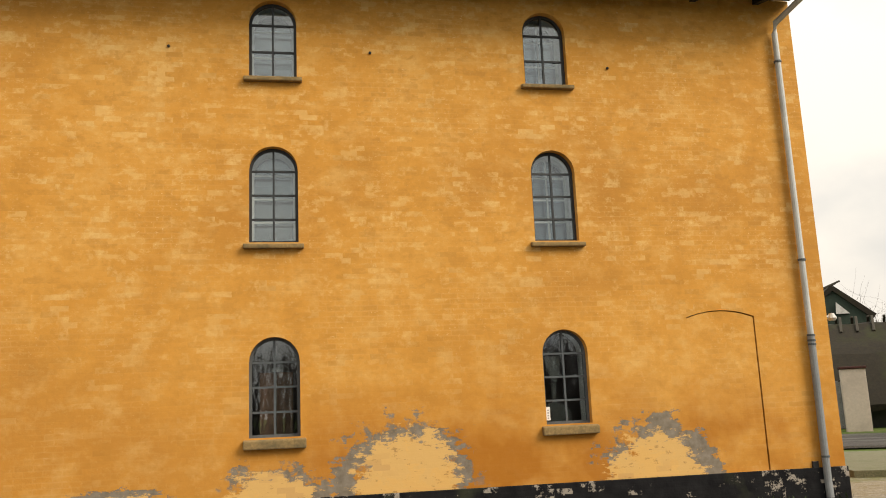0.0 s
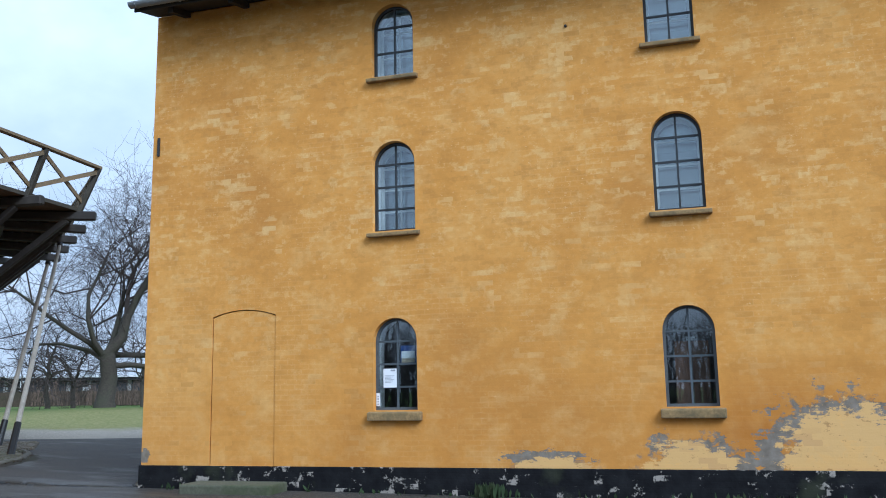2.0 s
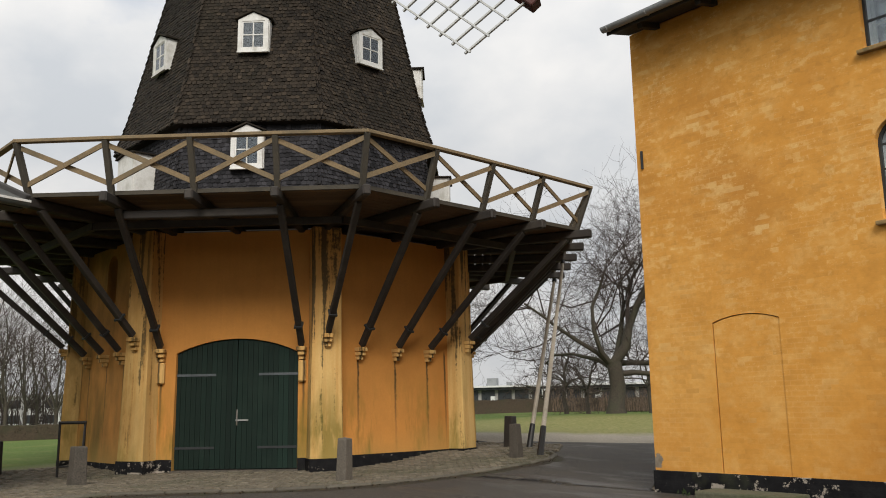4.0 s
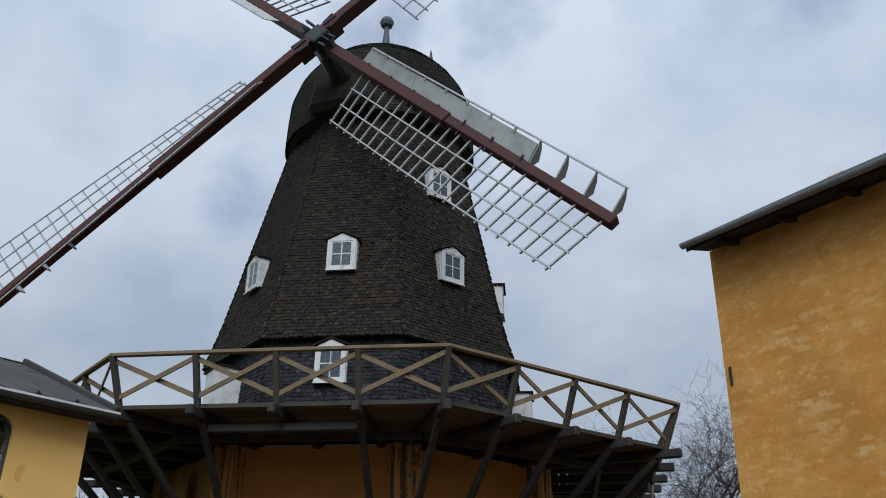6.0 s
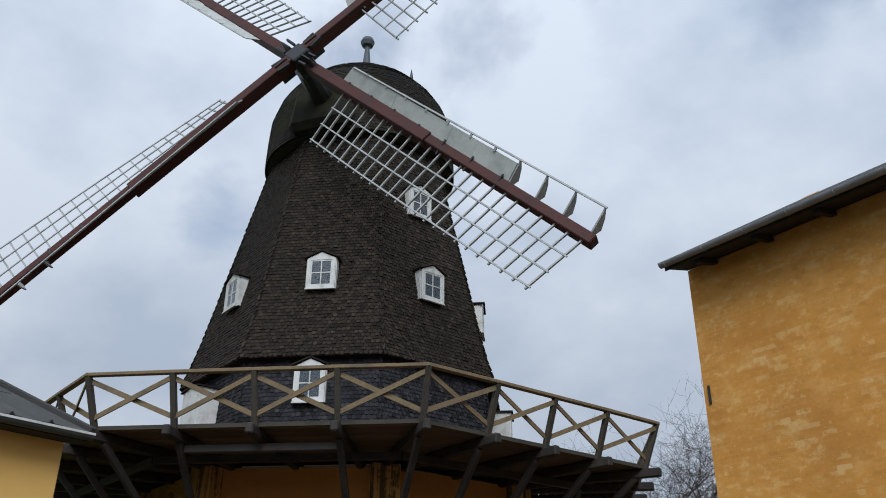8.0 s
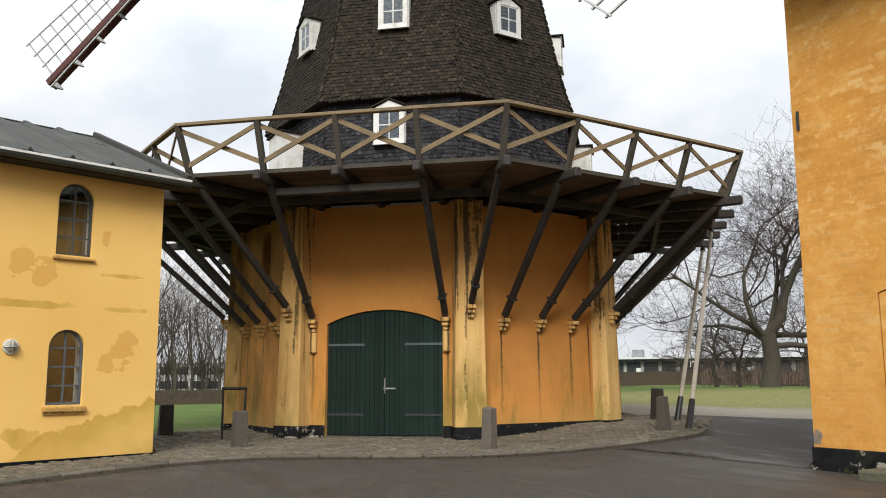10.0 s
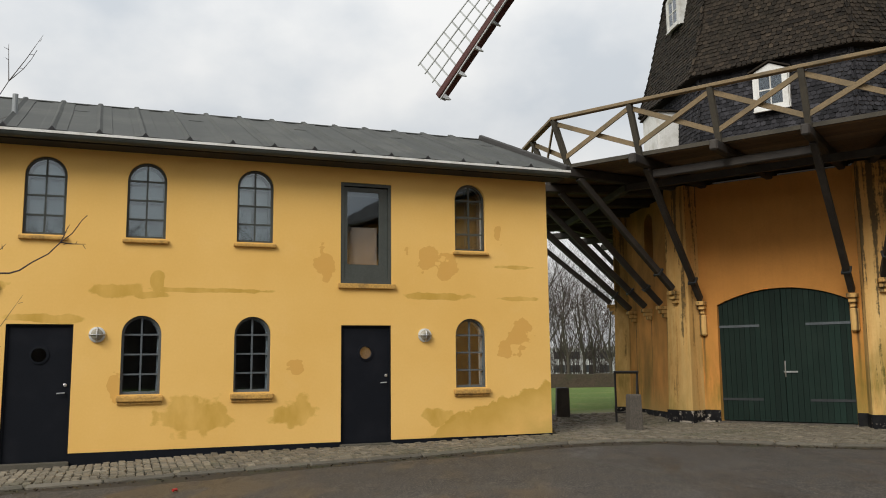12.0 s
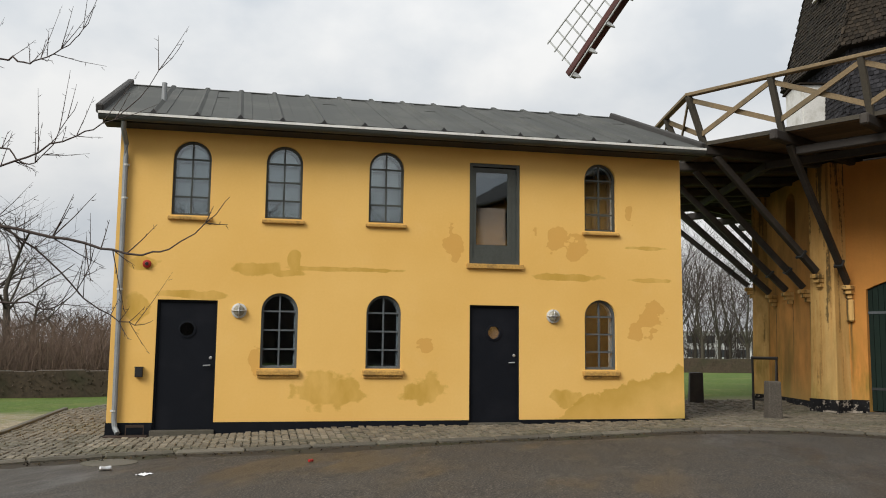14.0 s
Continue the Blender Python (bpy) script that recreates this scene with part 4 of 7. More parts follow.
# step of stone under the blind doorway, weeds along the foot of the wall
t = thing("stone_step", WF @ Matrix.Translation((-6.8, -0.36, 0.02)), "mossy stone step at the foot of the warehouse wall", "step")
bm = box(B(), -0.75, 0.75, -0.28, 0.30, -0.1, 0.22, 0.03)
part("slab", bm, worn("mossy_stone", (0.10, 0.10, 0.065), (0.045, 0.06, 0.02), 0.95, 0, 2, 22, 0.4, 0.6), t)
wv, wf = [], []
rnd = random.Random(4)
for i in range(330):
    u = rnd.choice((rnd.uniform(W0, W1), rnd.gauss(-2.9, 0.12), rnd.uniform(0, 5)))
    p = WF @ Vector((u, -0.05 - abs(rnd.gauss(0, 0.09)), 0))
    z = land(p.x, p.y)
    a, s, hgt = rnd.uniform(0, 6.28), rnd.uniform(0.012, 0.035), rnd.uniform(0.03, 0.14) * (1.6 if abs(u + 2.9) < 0.25 else 1)
    d = Vector((math.cos(a), math.sin(a), 0))
    lean = Vector((rnd.gauss(0, 0.03), rnd.gauss(0, 0.03), hgt))
    b = Vector((p.x, p.y, z))
    k = len(wv)
    wv += [b - d * s * 0.4, b + d * s * 0.4, b + lean * 0.6 + d * s, b + lean, b + lean * 0.6 - d * s]
    wf.append((k, k + 1, k + 2, k + 3, k + 4))
tagged(new("weeds", data_mesh("weeds", wv, wf, WEED)), "low green weeds along the foot of the wall", "weeds", kind="stuff")

# ---- yellow house ----
H0, H1, HEAVE = -2.46, 7.6, 5.50
house = thing("yellow_house", HF, "two-storey pale yellow rendered house with a dark felt roof", "house")
UP, LOW = (-1.30, 0.23, 2.0, 5.99), (0.22, 1.99, 5.97)
holes = [arch(u, 3.98, 0.62, 1.27) for u in UP] + [arch(u, 1.45, 0.61, 1.26) for u in LOW]
holes += [[(3.50, 3.31), (4.44, 3.31), (4.44, 5.14), (3.50, 5.14)]]
outline = [(H0, 0.57), (-1.76, 0.57), (-1.76, 2.565), (-0.80, 2.565), (-0.80, 0.57), (3.515, 0.57), (3.515, 2.575), (4.43, 2.575), (4.43, 0.57), (H1, 0.57), (H1, HEAVE), (H0, HEAVE)]
part("front_wall", holed(B(), outline, holes, 0, 0.36), HOUSE, house)
for a, b in ((H0, -1.76), (-0.80, 3.515), (4.43, H1)):
    part("plinth", box(B(), a - (0.012 if a == H0 else 0), b + (0.0), -0.012, 0.36, 0.0, 0.57), DOORBLACK, house, "black painted plinth")
part("side_wall", box(B(), H0, H0 + 0.35, 0.36, 5.0, 0, HEAVE), HOUSE, house)
part("side_wall", box(B(), H1 - 0.35, H1, 0.36, 5.0, 0, HEAVE), HOUSE, house)
part("back_wall", box(B(), H0, H1, 5.0, 5.35, 0, HEAVE), HOUSE, house)
# unseen interior, added and coloured dark so the panes look into gloom
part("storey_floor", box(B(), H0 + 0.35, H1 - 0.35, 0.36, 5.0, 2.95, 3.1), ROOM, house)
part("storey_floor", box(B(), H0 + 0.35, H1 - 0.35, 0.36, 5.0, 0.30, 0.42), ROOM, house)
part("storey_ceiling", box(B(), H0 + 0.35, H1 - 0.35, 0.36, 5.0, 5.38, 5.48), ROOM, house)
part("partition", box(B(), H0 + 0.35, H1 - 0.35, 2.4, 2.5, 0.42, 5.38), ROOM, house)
for u in UP:
    arched_window(house, u, 3.98, 0.62, 1.27, 4, 0.07, FRAMEGREEN, SILL_H, 0.05, 0.085, 0.06, 0.36, IRON, "arched window with grey glazing bars")
for u in LOW:
    w = arched_window(house, u, 1.45, 0.61, 1.26, 4, 0.07, IRON, SILL_H, 0.05, 0.115, 0.07, 0.36, None, "arched window with grey glazing bars")
    part("casement", holed(B(), arch(u, 1.455, 0.60, 1.245), [arch(u - 0.012, 1.495, 0.51, 1.165)], 0.135, 0.175), PALEIRON, w, "pale blue-grey inner casement")
    part("sill_course", box(B(), u - 0.34, u + 0.34, -0.035, 0.05, 1.292, 1.333, 0.01), SILL_H, w)
# tall glazed door upstairs
fw = part("tall_window", holed(B(), [(3.503, 3.315), (4.437, 3.315), (4.437, 5.137), (3.503, 5.137)], [[(3.56, 3.38), (4.38, 3.38), (4.38, 5.08), (3.56, 5.08)]], 0.02, 0.11), FRAMEGREEN, house, "tall dark green framed window")
sash = holed(B(), [(3.562, 3.382), (4.29, 3.382), (4.29, 5.06), (3.562, 5.06)], [[(3.63, 3.66), (4.22, 3.66), (4.22, 4.98), (3.63, 4.98)]], 0.045, 0.09)
part("sash", sash, FRAMEGREEN, fw)
part("jamb_panel", box(B(), 4.292, 4.378, 0.05, 0.09, 3.382, 5.06), FRAMEGREEN, fw)
part("pane", box(B(), 3.63, 4.22, 0.062, 0.068, 3.66, 4.98), GLASS, fw).visible_shadow = False
part("sill", box(B(), 3.45, 4.50, -0.06, 0.02, 3.225, 3.31, 0.012), SILL_H, fw)
part("blind", box(B(), 3.64, 4.21, 0.16, 0.17, 3.68, 4.35), worn("dusky_blind", (0.26, 0.20, 0.17), None, 0.9, 0, 2, 20, 0.15, 0.1), fw)
for a, b, zb, zt in ((-1.76, -0.80, 0.455, 2.565), (3.515, 4.43, 0.53, 2.575)):
    c = (a + b) / 2
    hole = [(c + 0.115 * math.cos(2 * math.pi * i / 20), zt - 0.48 + 0.115 * math.sin(2 * math.pi * i / 20)) for i in range(20)]
    door = part("door", holed(B(), [(a + 0.006, zb), (b - 0.006, zb), (b - 0.006, zt - 0.006), (a + 0.006, zt - 0.006)], [hole], 0.06, 0.12), DOORBLACK, house, "black flush door with a round porthole")
    m = Matrix.Translation((c, 0.045, zt - 0.48)) @ pose(0, 0, 0, 90)
    bm = B()
    ringp = [[bm.verts.new(m @ Vector((r * math.cos(2 * math.pi * j / 20), r * math.sin(2 * math.pi * j / 20), z))) for j in range(20)] for r, z in ((0.145, -0.02), (0.145, 0.0), (0.11, 0.004), (0.11, -0.05))]
    for p, q in zip(ringp, ringp[1:]):
        for j in range(20):
            bm.faces.new((p[j], p[(j + 1) % 20], q[(j + 1) % 20], q[j]))
    part("porthole_ring", bm, DOORBLACK, door)
    part("porthole_glass", prism(B(), hole, 0.085, 0.09), GLASS, door).visible_shadow = False
    if a > 0:
        part("porthole_card", prism(B(), hole, 0.095, 0.10), PLYWOOD, door, "brown card behind the porthole")
    bm = B()
    tube(bm, [(b - 0.09, 0.06, zb + 1.04), (b - 0.09, 0.005, zb + 1.04), (b - 0.20, 0.0, zb + 1.035)], 0.011, 8)
    part("door_handle", bm, STEEL, door, "steel lever handle")
    part("lock", lathe(B(), [(0.026, 0), (0.026, 0.012), (0.018, 0.016)], 12, Matrix.Translation((b - 0.085, 0.06, zb + 1.16)) @ pose(0, 0, 0, 90)), STEEL, door)
    part("threshold", box(B(), a - 0.02, b + 0.02, -0.14, 0.12, zb - 0.09, zb - 0.005, 0.008), KERB, house)
    part("door_frame", holed(B(), [(a + 0.001, zb), (b - 0.001, zb), (b - 0.001, zt - 0.001), (a + 0.001, zt - 0.001)], [[(a + 0.03, zb + 0.002), (b - 0.03, zb + 0.002), (b - 0.03, zt - 0.03), (a + 0.03, zt - 0.03)]], 0.03, 0.058), DOORBLACK, house)
# roof of dark felt over battens
RIDGE_Y, RIDGE_Z, EAVE_Y, EAVE_Z = 2.5, 6.87, -0.45, 5.56
EL, ER, RL, RR = -2.74, 7.86, -2.74, 7.30
bm = B()
vs = [bm.verts.new(p) for p in ((EL, EAVE_Y, EAVE_Z), (ER, EAVE_Y, EAVE_Z), (RR, RIDGE_Y, RIDGE_Z), (RL, RIDGE_Y, RIDGE_Z), (RR, 5.8, 5.4), (RL, 5.8, 5.4))]
bm.faces.new(vs[:4]), bm.faces.new((vs[3], vs[2], vs[4], vs[5]))
e = bmesh.ops.extrude_face_region(bm, geom=bm.faces[:])
bmesh.ops.translate(bm, verts=[g for g in e["geom"] if isinstance(g, bmesh.types.BMVert)], vec=(0, 0, -0.09))
roof = part("roof", bm, ROOFMETAL, house, "dark grey felt roof laid over battens")
for i in range(14):
    x0, x1 = -1.91 + 0.69 * i, -1.94 + 0.655 * i
    sl = Vector((x1 - x0, RIDGE_Y - EAVE_Y, RIDGE_Z - EAVE_Z))
    up = Vector((0, -sl.z, sl.y)).normalized()
    a = Vector((x0, EAVE_Y, EAVE_Z))
    # a felt strip over a three-cornered batten
    bm = B()
    rows = []
    for q in range(7):
        c = a + sl * (q / 6) + Vector((0.012 * noise.noise(Vector((i * 3.1, q * 0.9, 0))), 0, 0))
        rows.append([bm.verts.new(c + Vector((x, 0, 0)) + up * h) for x, h in ((-0.16 - 0.03 * (i % 3), 0.004), (-0.155, 0.010), (-0.05, 0.014), (0.0, 0.058), (0.05, 0.014), (0.195 + 0.02 * (i % 2), 0.012), (0.20 + 0.02 * (i % 2), 0.004))])
    for r0, r1 in zip(rows, rows[1:]):
        for q in range(6):
            bm.faces.new((r0[q], r0[q + 1], r1[q + 1], r1[q]))
    bm.faces.new(rows[0])
    bm.faces.new(rows[-1])
    seam = part("seam", bm, ROOFMETAL, roof)
    part("batten_end", prism(B(), [(x0 - 0.055, EAVE_Z + 0.002), (x0 + 0.055, EAVE_Z + 0.002), (x0, EAVE_Z + 0.07)], EAVE_Y - 0.03, EAVE_Y + 0.01), BLACK, seam)
    part("batten_cap", beam(B(), a + sl * 0.985 + up * 0.022, a + sl * 1.02 + up * 0.026, 0.10, 0.045, up, 0.02), ROOFMETAL, seam)
    if i % 3 == 1:
        part("lap", beam(B(), a + sl * 0.72 + Vector((0.22, 0, 0)) + up * 0.006, a + sl * 0.72 + Vector((0.52, 0, 0)) + up * 0.006, 0.03, 0.006, up), ROOFMETAL, roof)
for a, b in (((EL, EAVE_Y, EAVE_Z + 0.03), (RL, RIDGE_Y, RIDGE_Z + 0.04)), ((ER, EAVE_Y, EAVE_Z + 0.03), (RR, RIDGE_Y, RIDGE_Z + 0.05))):
    part("verge", beam(B(), a, b, 0.12, 0.16 if a[0] < 0 else 0.12, (0, 0, 1), 0.02), ROOFFELT, roof)
part("ridge_cap", beam(B(), (RL, RIDGE_Y, RIDGE_Z - 0.015), (RR, RIDGE_Y, RIDGE_Z - 0.015), 0.16, 0.04, (0, 0, 1), 0.02), ROOFMETAL, roof)
part("vent_pipe", tube(B(), [(-1.9, 0.75, 6.05), (-1.9, 0.75, 6.44)], 0.045, 12), ZINC, roof, "grey roof vent pipe")
part("fascia", box(B(), EL + 0.05, ER - 0.05, EAVE_Y + 0.06, EAVE_Y + 0.09, 5.40, 5.52), DARKSOFFIT, house)
part("soffit", box(B(), EL + 0.05, ER - 0.05, EAVE_Y + 0.09, -0.002, 5.40, 5.43), DARKSOFFIT, house)
part("drip_edge", box(B(), EL, ER, EAVE_Y - 0.112, EAVE_Y - 0.094, 5.49, 5.53), WHITE, house, "pale metal drip edge")
gut = part("gutter", tube(B(), [(EL, EAVE_Y - 0.015, 5.49), (ER, EAVE_Y - 0.015, 5.485)], 0.075, 10, True), FRAMEGREEN, house, "half-round dark gutter")
gut.modifiers.new("thickness", "SOLIDIFY").thickness = 0.006
dp = part("drainpipe", tube(B(), [(-2.36, EAVE_Y, 5.42), (-2.37, EAVE_Y + 0.08, 5.3), (-2.36, -0.09, 5.12), (-2.36, -0.06, 4.9), (-2.33, -0.06, 0.62), (-2.31, -0.08, 0.5), (-2.25, -0.17, 0.42)], 0.042, 10), ZINC, house, "grey zinc drainpipe with a curved foot")
for z in (4.75, 4.2, 2.7, 0.75):
    part("collar", tube(B(), [(-2.345, -0.06, z), (-2.345, -0.06, z + 0.03)], 0.052, 10), ZINC_PALE, dp)
part("drain_cover", box(B(), -2.45, -1.8, -0.32, -0.05, 0.30, 0.385, 0.01), RUST, house, "rusty iron drain cover")

for u in (-0.45, 5.06):
    t = thing("bulkhead_lamp", HF @ Matrix.Translation((u, 0, 2.40)), "round caged bulkhead lamp on the yellow wall, unlit", "lamp", "wall lamps")
    m = pose(0, 0, 0, 90)
    part("base", lathe(B(), [(0.125, 0), (0.125, 0.03), (0.10, 0.04)], 20, m), ZINC_PALE, t)
    part("globe", lathe(B(), [(0.095, 0.03), (0.09, 0.06), (0.06, 0.085), (0.02, 0.095)], 20, m), LAMPGLASS, t)
    bm = B()
    for a in (0, 90):
        ca, sa = math.cos(radians(a)), math.sin(radians(a))
        tube(bm, [m @ Vector((r * ca, r * sa, z)) for r, z in ((-0.12, 0.03), (-0.10, 0.075), (-0.05, 0.105), (0.0, 0.112), (0.05, 0.105), (0.10, 0.075), (0.12, 0.03))], 0.009, 6)
    part("cage", bm, STEEL, t)
t = thing("alarm_bell", HF @ Matrix.Translation((-1.95, 0, 3.14)), "round red alarm bell on the yellow wall", "alarm bell")
part("bell", lathe(B(), [(0.065, 0), (0.07, 0.03), (0.05, 0.055), (0.015, 0.062)], 18, pose(0, 0, 0, 90)), RED, t)
part("base", lathe(B(), [(0.03, 0.06), (0.025, 0.075)], 12, pose(0, 0, 0, 90)), BLACK, t)
t = thing("letter_box", HF @ Matrix.Translation((-1.99, 0, 1.30)), "small black box on the yellow wall", "box")
part("body", box(B(), -0.06, 0.06, -0.09, 0, 0, 0.15, 0.012), BLACK, t)
part("lid", box(B(), -0.066, 0.066, -0.10, 0, 0.152, 0.166, 0.004), BLACK, t)
t = thing("boot_scraper", HF @ Matrix.Translation((-2.0, -0.16, 0.43)), "rusty boot scraper beside the black door", "boot scraper")
part("bar", box(B(), -0.14, 0.14, -0.01, 0.01, 0.08, 0.12), RUST, t)
for x in (-0.14, 0.13):
    part("leg", box(B(), x, x + 0.012, -0.012, 0.012, -0.12, 0.12), RUST, t)

# ---- windmill ----
MC, TH0 = Vector((-24.22, 8.74, 0)), -10.2
mill = thing("windmill", Matrix.Translation(MC), "octagonal windmill with a dark shingled tower on an ochre base", "windmill")
ZB = -0.3                       # the base goes into the ground


def corner(k, r, z=0.0):
    a = radians(TH0 + 45 * k)
    return Vector((r * math.cos(a), r * math.sin(a), z))


def along(k, s, r, z=0.0):
    """A point on side k (from corner k to k + 1), s of the way along it."""
    return corner(k, r, z).lerp(corner(k + 1, r, z), s)


def out(k):
    a = radians(TH0 + 45 * k + 22.5)
    return Vector((math.cos(a), math.sin(a), 0))


R_FOOT, R_HEAD, Z_HEAD = 5.66, 5.56, 5.74
DOOR_SIDE = 7                   # the side with the gate: corners 7 and 8
SP_S0, SP_S1 = 0.182, 0.856     # gate opening along that side


def base_r(z):
    return R_FOOT + (R_HEAD - R_FOOT) * (z - 0.1) / (Z_HEAD - 0.1)


def side_frame(k, r):
    """The frame of a side: x along it (seen from outside, to the left is the higher corner), y outwards, z up."""
    a, b = corner(k, r), corner(k + 1, r)
    x = (b - a).normalized()
    m = Matrix((x, out(k), Vector((0, 0, 1)))).transposed().to_4x4()
    m.translation = a
    return m, (b - a).length


for k in range(8):
    m, length = side_frame(k, R_FOOT)
    tilt = -(R_FOOT - R_HEAD) * math.cos(radians(22.5)) / (Z_HEAD - 0.1)
    shrink = (length - (corner(1, R_HEAD) - corner(0, R_HEAD)).length) / 2
    holes = []
    if k == DOOR_SIDE:
        c, w = length * (SP_S0 + SP_S1) / 2, length * (SP_S1 - SP_S0)
        holes = [arch(c, 0.05, w, 3.105, 16, 0.33)]
    if k == 6:
        holes = [arch(length * 0.48, 4.25, 0.62, 1.25)]
    bm = holed(B(), [(0, ZB), (length, ZB), (length, Z_HEAD), (0, Z_HEAD)], holes, 0, -0.55)
    for v in bm.verts:
        t_ = (v.co.z - 0.1) / (Z_HEAD - 0.1)
        v.co.x = length / 2 + (v.co.x - length / 2) * (1 - 2 * shrink * t_ / length)
        v.co.y += tilt * (v.co.z - 0.1)
        if v.co.y < -0.5:
            v.co.x = length / 2 + (v.co.x - length / 2) * 0.90
    bm.transform(m)
    part("base_wall", bm, MILL_WALL, mill)
    # tarred foot
    segs = ((0, 1),) if k != DOOR_SIDE else ((0, SP_S0), (SP_S1, 1))
    for a, b in segs:
        ends = [corner(i, R_FOOT) + MC for i in (k, k + 1)]
        top = 0.40 if k == DOOR_SIDE else max(0.27, 0.10 + max(land(q.x, q.y) for q in ends))
        bm = box(B(), a * length, b * length, -0.2, 0.012, ZB, top)
        bm.transform(m)
        part("foot_band", bm, PLINTH, mill, "black tarred foot of the wall")
    if k == 6:
        bm = B()
        arch_frame(bm, length * 0.48, 4.25, 0.62, 1.25, 4, -0.42)
        bm.transform(m)
        wdw = part("window", bm, IRON_DARK, mill)
        for loop in pane_cells(length * 0.48, 4.26, 0.60, 1.23, 4)[0]:
            bm = prism(B(), loop, -0.40, -0.396)
            bm.transform(m)
            part("pane", bm, GLASS, wdw).visible_shadow = False

# battered piers at the corners
for k in range(8):
    r = corner(k, 1).normalized()
    t_ = Vector((-r.y, r.x, 0))
    bm = B()
    rows = []
    for z, front, w in ((ZB, 5.945, 0.395), (0.1, 5.94, 0.39), (1.6, 5.895, 0.37), (3.0, 5.86, 0.35), (Z_HEAD, 5.83, 0.34)):
        c = Vector((0, 0, z))
        rows.append([bm.verts.new(c + r * (front + a) + t_ * b) for a, b in ((-0.9, -w), (-0.025, -w), (0, -w + 0.025), (0, w - 0.025), (-0.025, w), (-0.9, w))])
    for a, b in zip(rows, rows[1:]):
        for i in range(6):
            bm.faces.new((a[i], a[(i + 1) % 6], b[(i + 1) % 6], b[i]))
    bm.faces.new(rows[0]), bm.faces.new(rows[-1])
    bmesh.ops.recalc_face_normals(bm, faces=bm.faces)
    pier = part("pier", bm, MILL_PIER, mill, "pale ochre corner pier streaked black by rain")
    bm = B()
    rows = []
    foot = corner(k, R_FOOT) + MC
    for z in (ZB, max(0.39 if k in (0, 7) else 0.28, 0.11 + land(foot.x, foot.y))):
        c = Vector((0, 0, z))
        rows.append([bm.verts.new(c + r * (5.96 + a) + t_ * b) for a, b in ((-0.9, -0.41), (-0.03, -0.41), (0, -0.38), (0, 0.38), (-0.03, 0.41), (-0.9, 0.41))])
    for i in range(6):
        bm.faces.new((rows[0][i], rows[0][(i + 1) % 6], rows[1][(i + 1) % 6], rows[1][i]))
    bm.faces.new(rows[0]), bm.faces.new(rows[1])
    part("tarred_foot", bm, PLINTH, pier)

# the gate: two boarded leaves
m, length = side_frame(DOOR_SIDE, R_FOOT)
m = m @ Matrix.Translation((0, 0.2, 0))
g0, g1 = length * SP_S0, length * SP_S1
gc = (g0 + g1) / 2


def gate_top(x):
    w, rise = (g1 - g0) / 2, 0.33
    big = (w * w + rise * rise) / (2 * rise)
    return 3.155 - big + math.sqrt(max(big * big - (x - gc) ** 2, 0))


for a, b in ((g0 + 0.004, gc - 0.006), (gc + 0.006, g1 - 0.004)):
    bm = B()
    prism(bm, [(a, 0.17), (b, 0.17)] + [(b + (a - b) * i / 10, gate_top(b + (a - b) * i / 10) - 0.01) for i in range(11)], -0.36, -0.33)
    bm.transform(m)
    leaf = part("gate_leaf", bm, DOORGREEN, mill, "dark green boarded gate leaf")
    n = 12
    for i in range(n):
        x0, x1 = a + (b - a) * i / n + 0.004, a + (b - a) * (i + 1) / n - 0.004
        bm = prism(B(), [(x0, 0.17), (x1, 0.17), (x1, gate_top(x1) - 0.015), (x0, gate_top(x0) - 0.015)], -0.33, -0.305)
        bm.transform(m)
        part("board", bm, DOORGREEN, leaf)
    for z in (2.29, 0.62):
        x0, x1 = (a, a + 0.95) if a < gc - 0.5 else (b - 0.95, b)
        bm = box(B(), x0, x1, -0.305, -0.292, z, z + 0.055)
        bm.transform(m)
        part("strap_hinge", bm, IRON if z > 2 else IRON_DARK, leaf, "flat iron strap hinge")
bm = B()
box(bm, gc - 0.02, gc + 0.28, -0.30, -0.275, 1.25, 1.285)
tube(bm, [(gc + 0.02, -0.28, 1.15), (gc + 0.02, -0.26, 1.27), (gc + 0.02, -0.28, 1.51)], 0.014, 6)
bm.transform(m)
part("gate_bolt", bm, STEEL, mill, "bare steel sliding bolt")
bm = box(B(), g0 - 0.02, g1 + 0.02, -1.0, -0.12, -0.1, 0.15)
bm.transform(m)
part("gate_threshold", bm, GRANITE, mill)

# tower: plain boarded body under the shingles
def tower_r(z):
    pts = ((5.9, 4.84), (8.68, 4.72), (8.70, 4.99), (8.9, 4.92), (9.5, 4.72), (10.6, 4.44), (17.05, 2.95))
    for (z0, r0), (z1, r1) in zip(pts, pts[1:]):
        if z <= z1:
            return r0 + (r1 - r0) * (z - z0) / (z1 - z0)
    return pts[-1][1]


bm = B()
levels = (5.6, 5.9, 8.68, 8.70, 8.9, 9.5, 10.6, 17.2)
rings = [[bm.verts.new(corner(k, tower_r(z) - 0.05, z)) for k in range(8)] for z in levels]
for a, b in zip(rings, rings[1:]):
    for k in range(8):
        bm.faces.new((a[k], a[(k + 1) % 8], b[(k + 1) % 8], b[k]))
bm.faces.new(rings[-1])
tower = part("tower", bm, SHINGLE, mill, "dark shingled tapering tower")

# cap
CAP = ((3.0, 16.55), (3.22, 16.62), (3.27, 16.85), (3.25, 17.6), (3.21, 18.3), (3.00, 19.0), (2.70, 19.5), (2.20, 20.05), (1.62, 20.46), (0.95, 20.78), (0.3, 20.92))


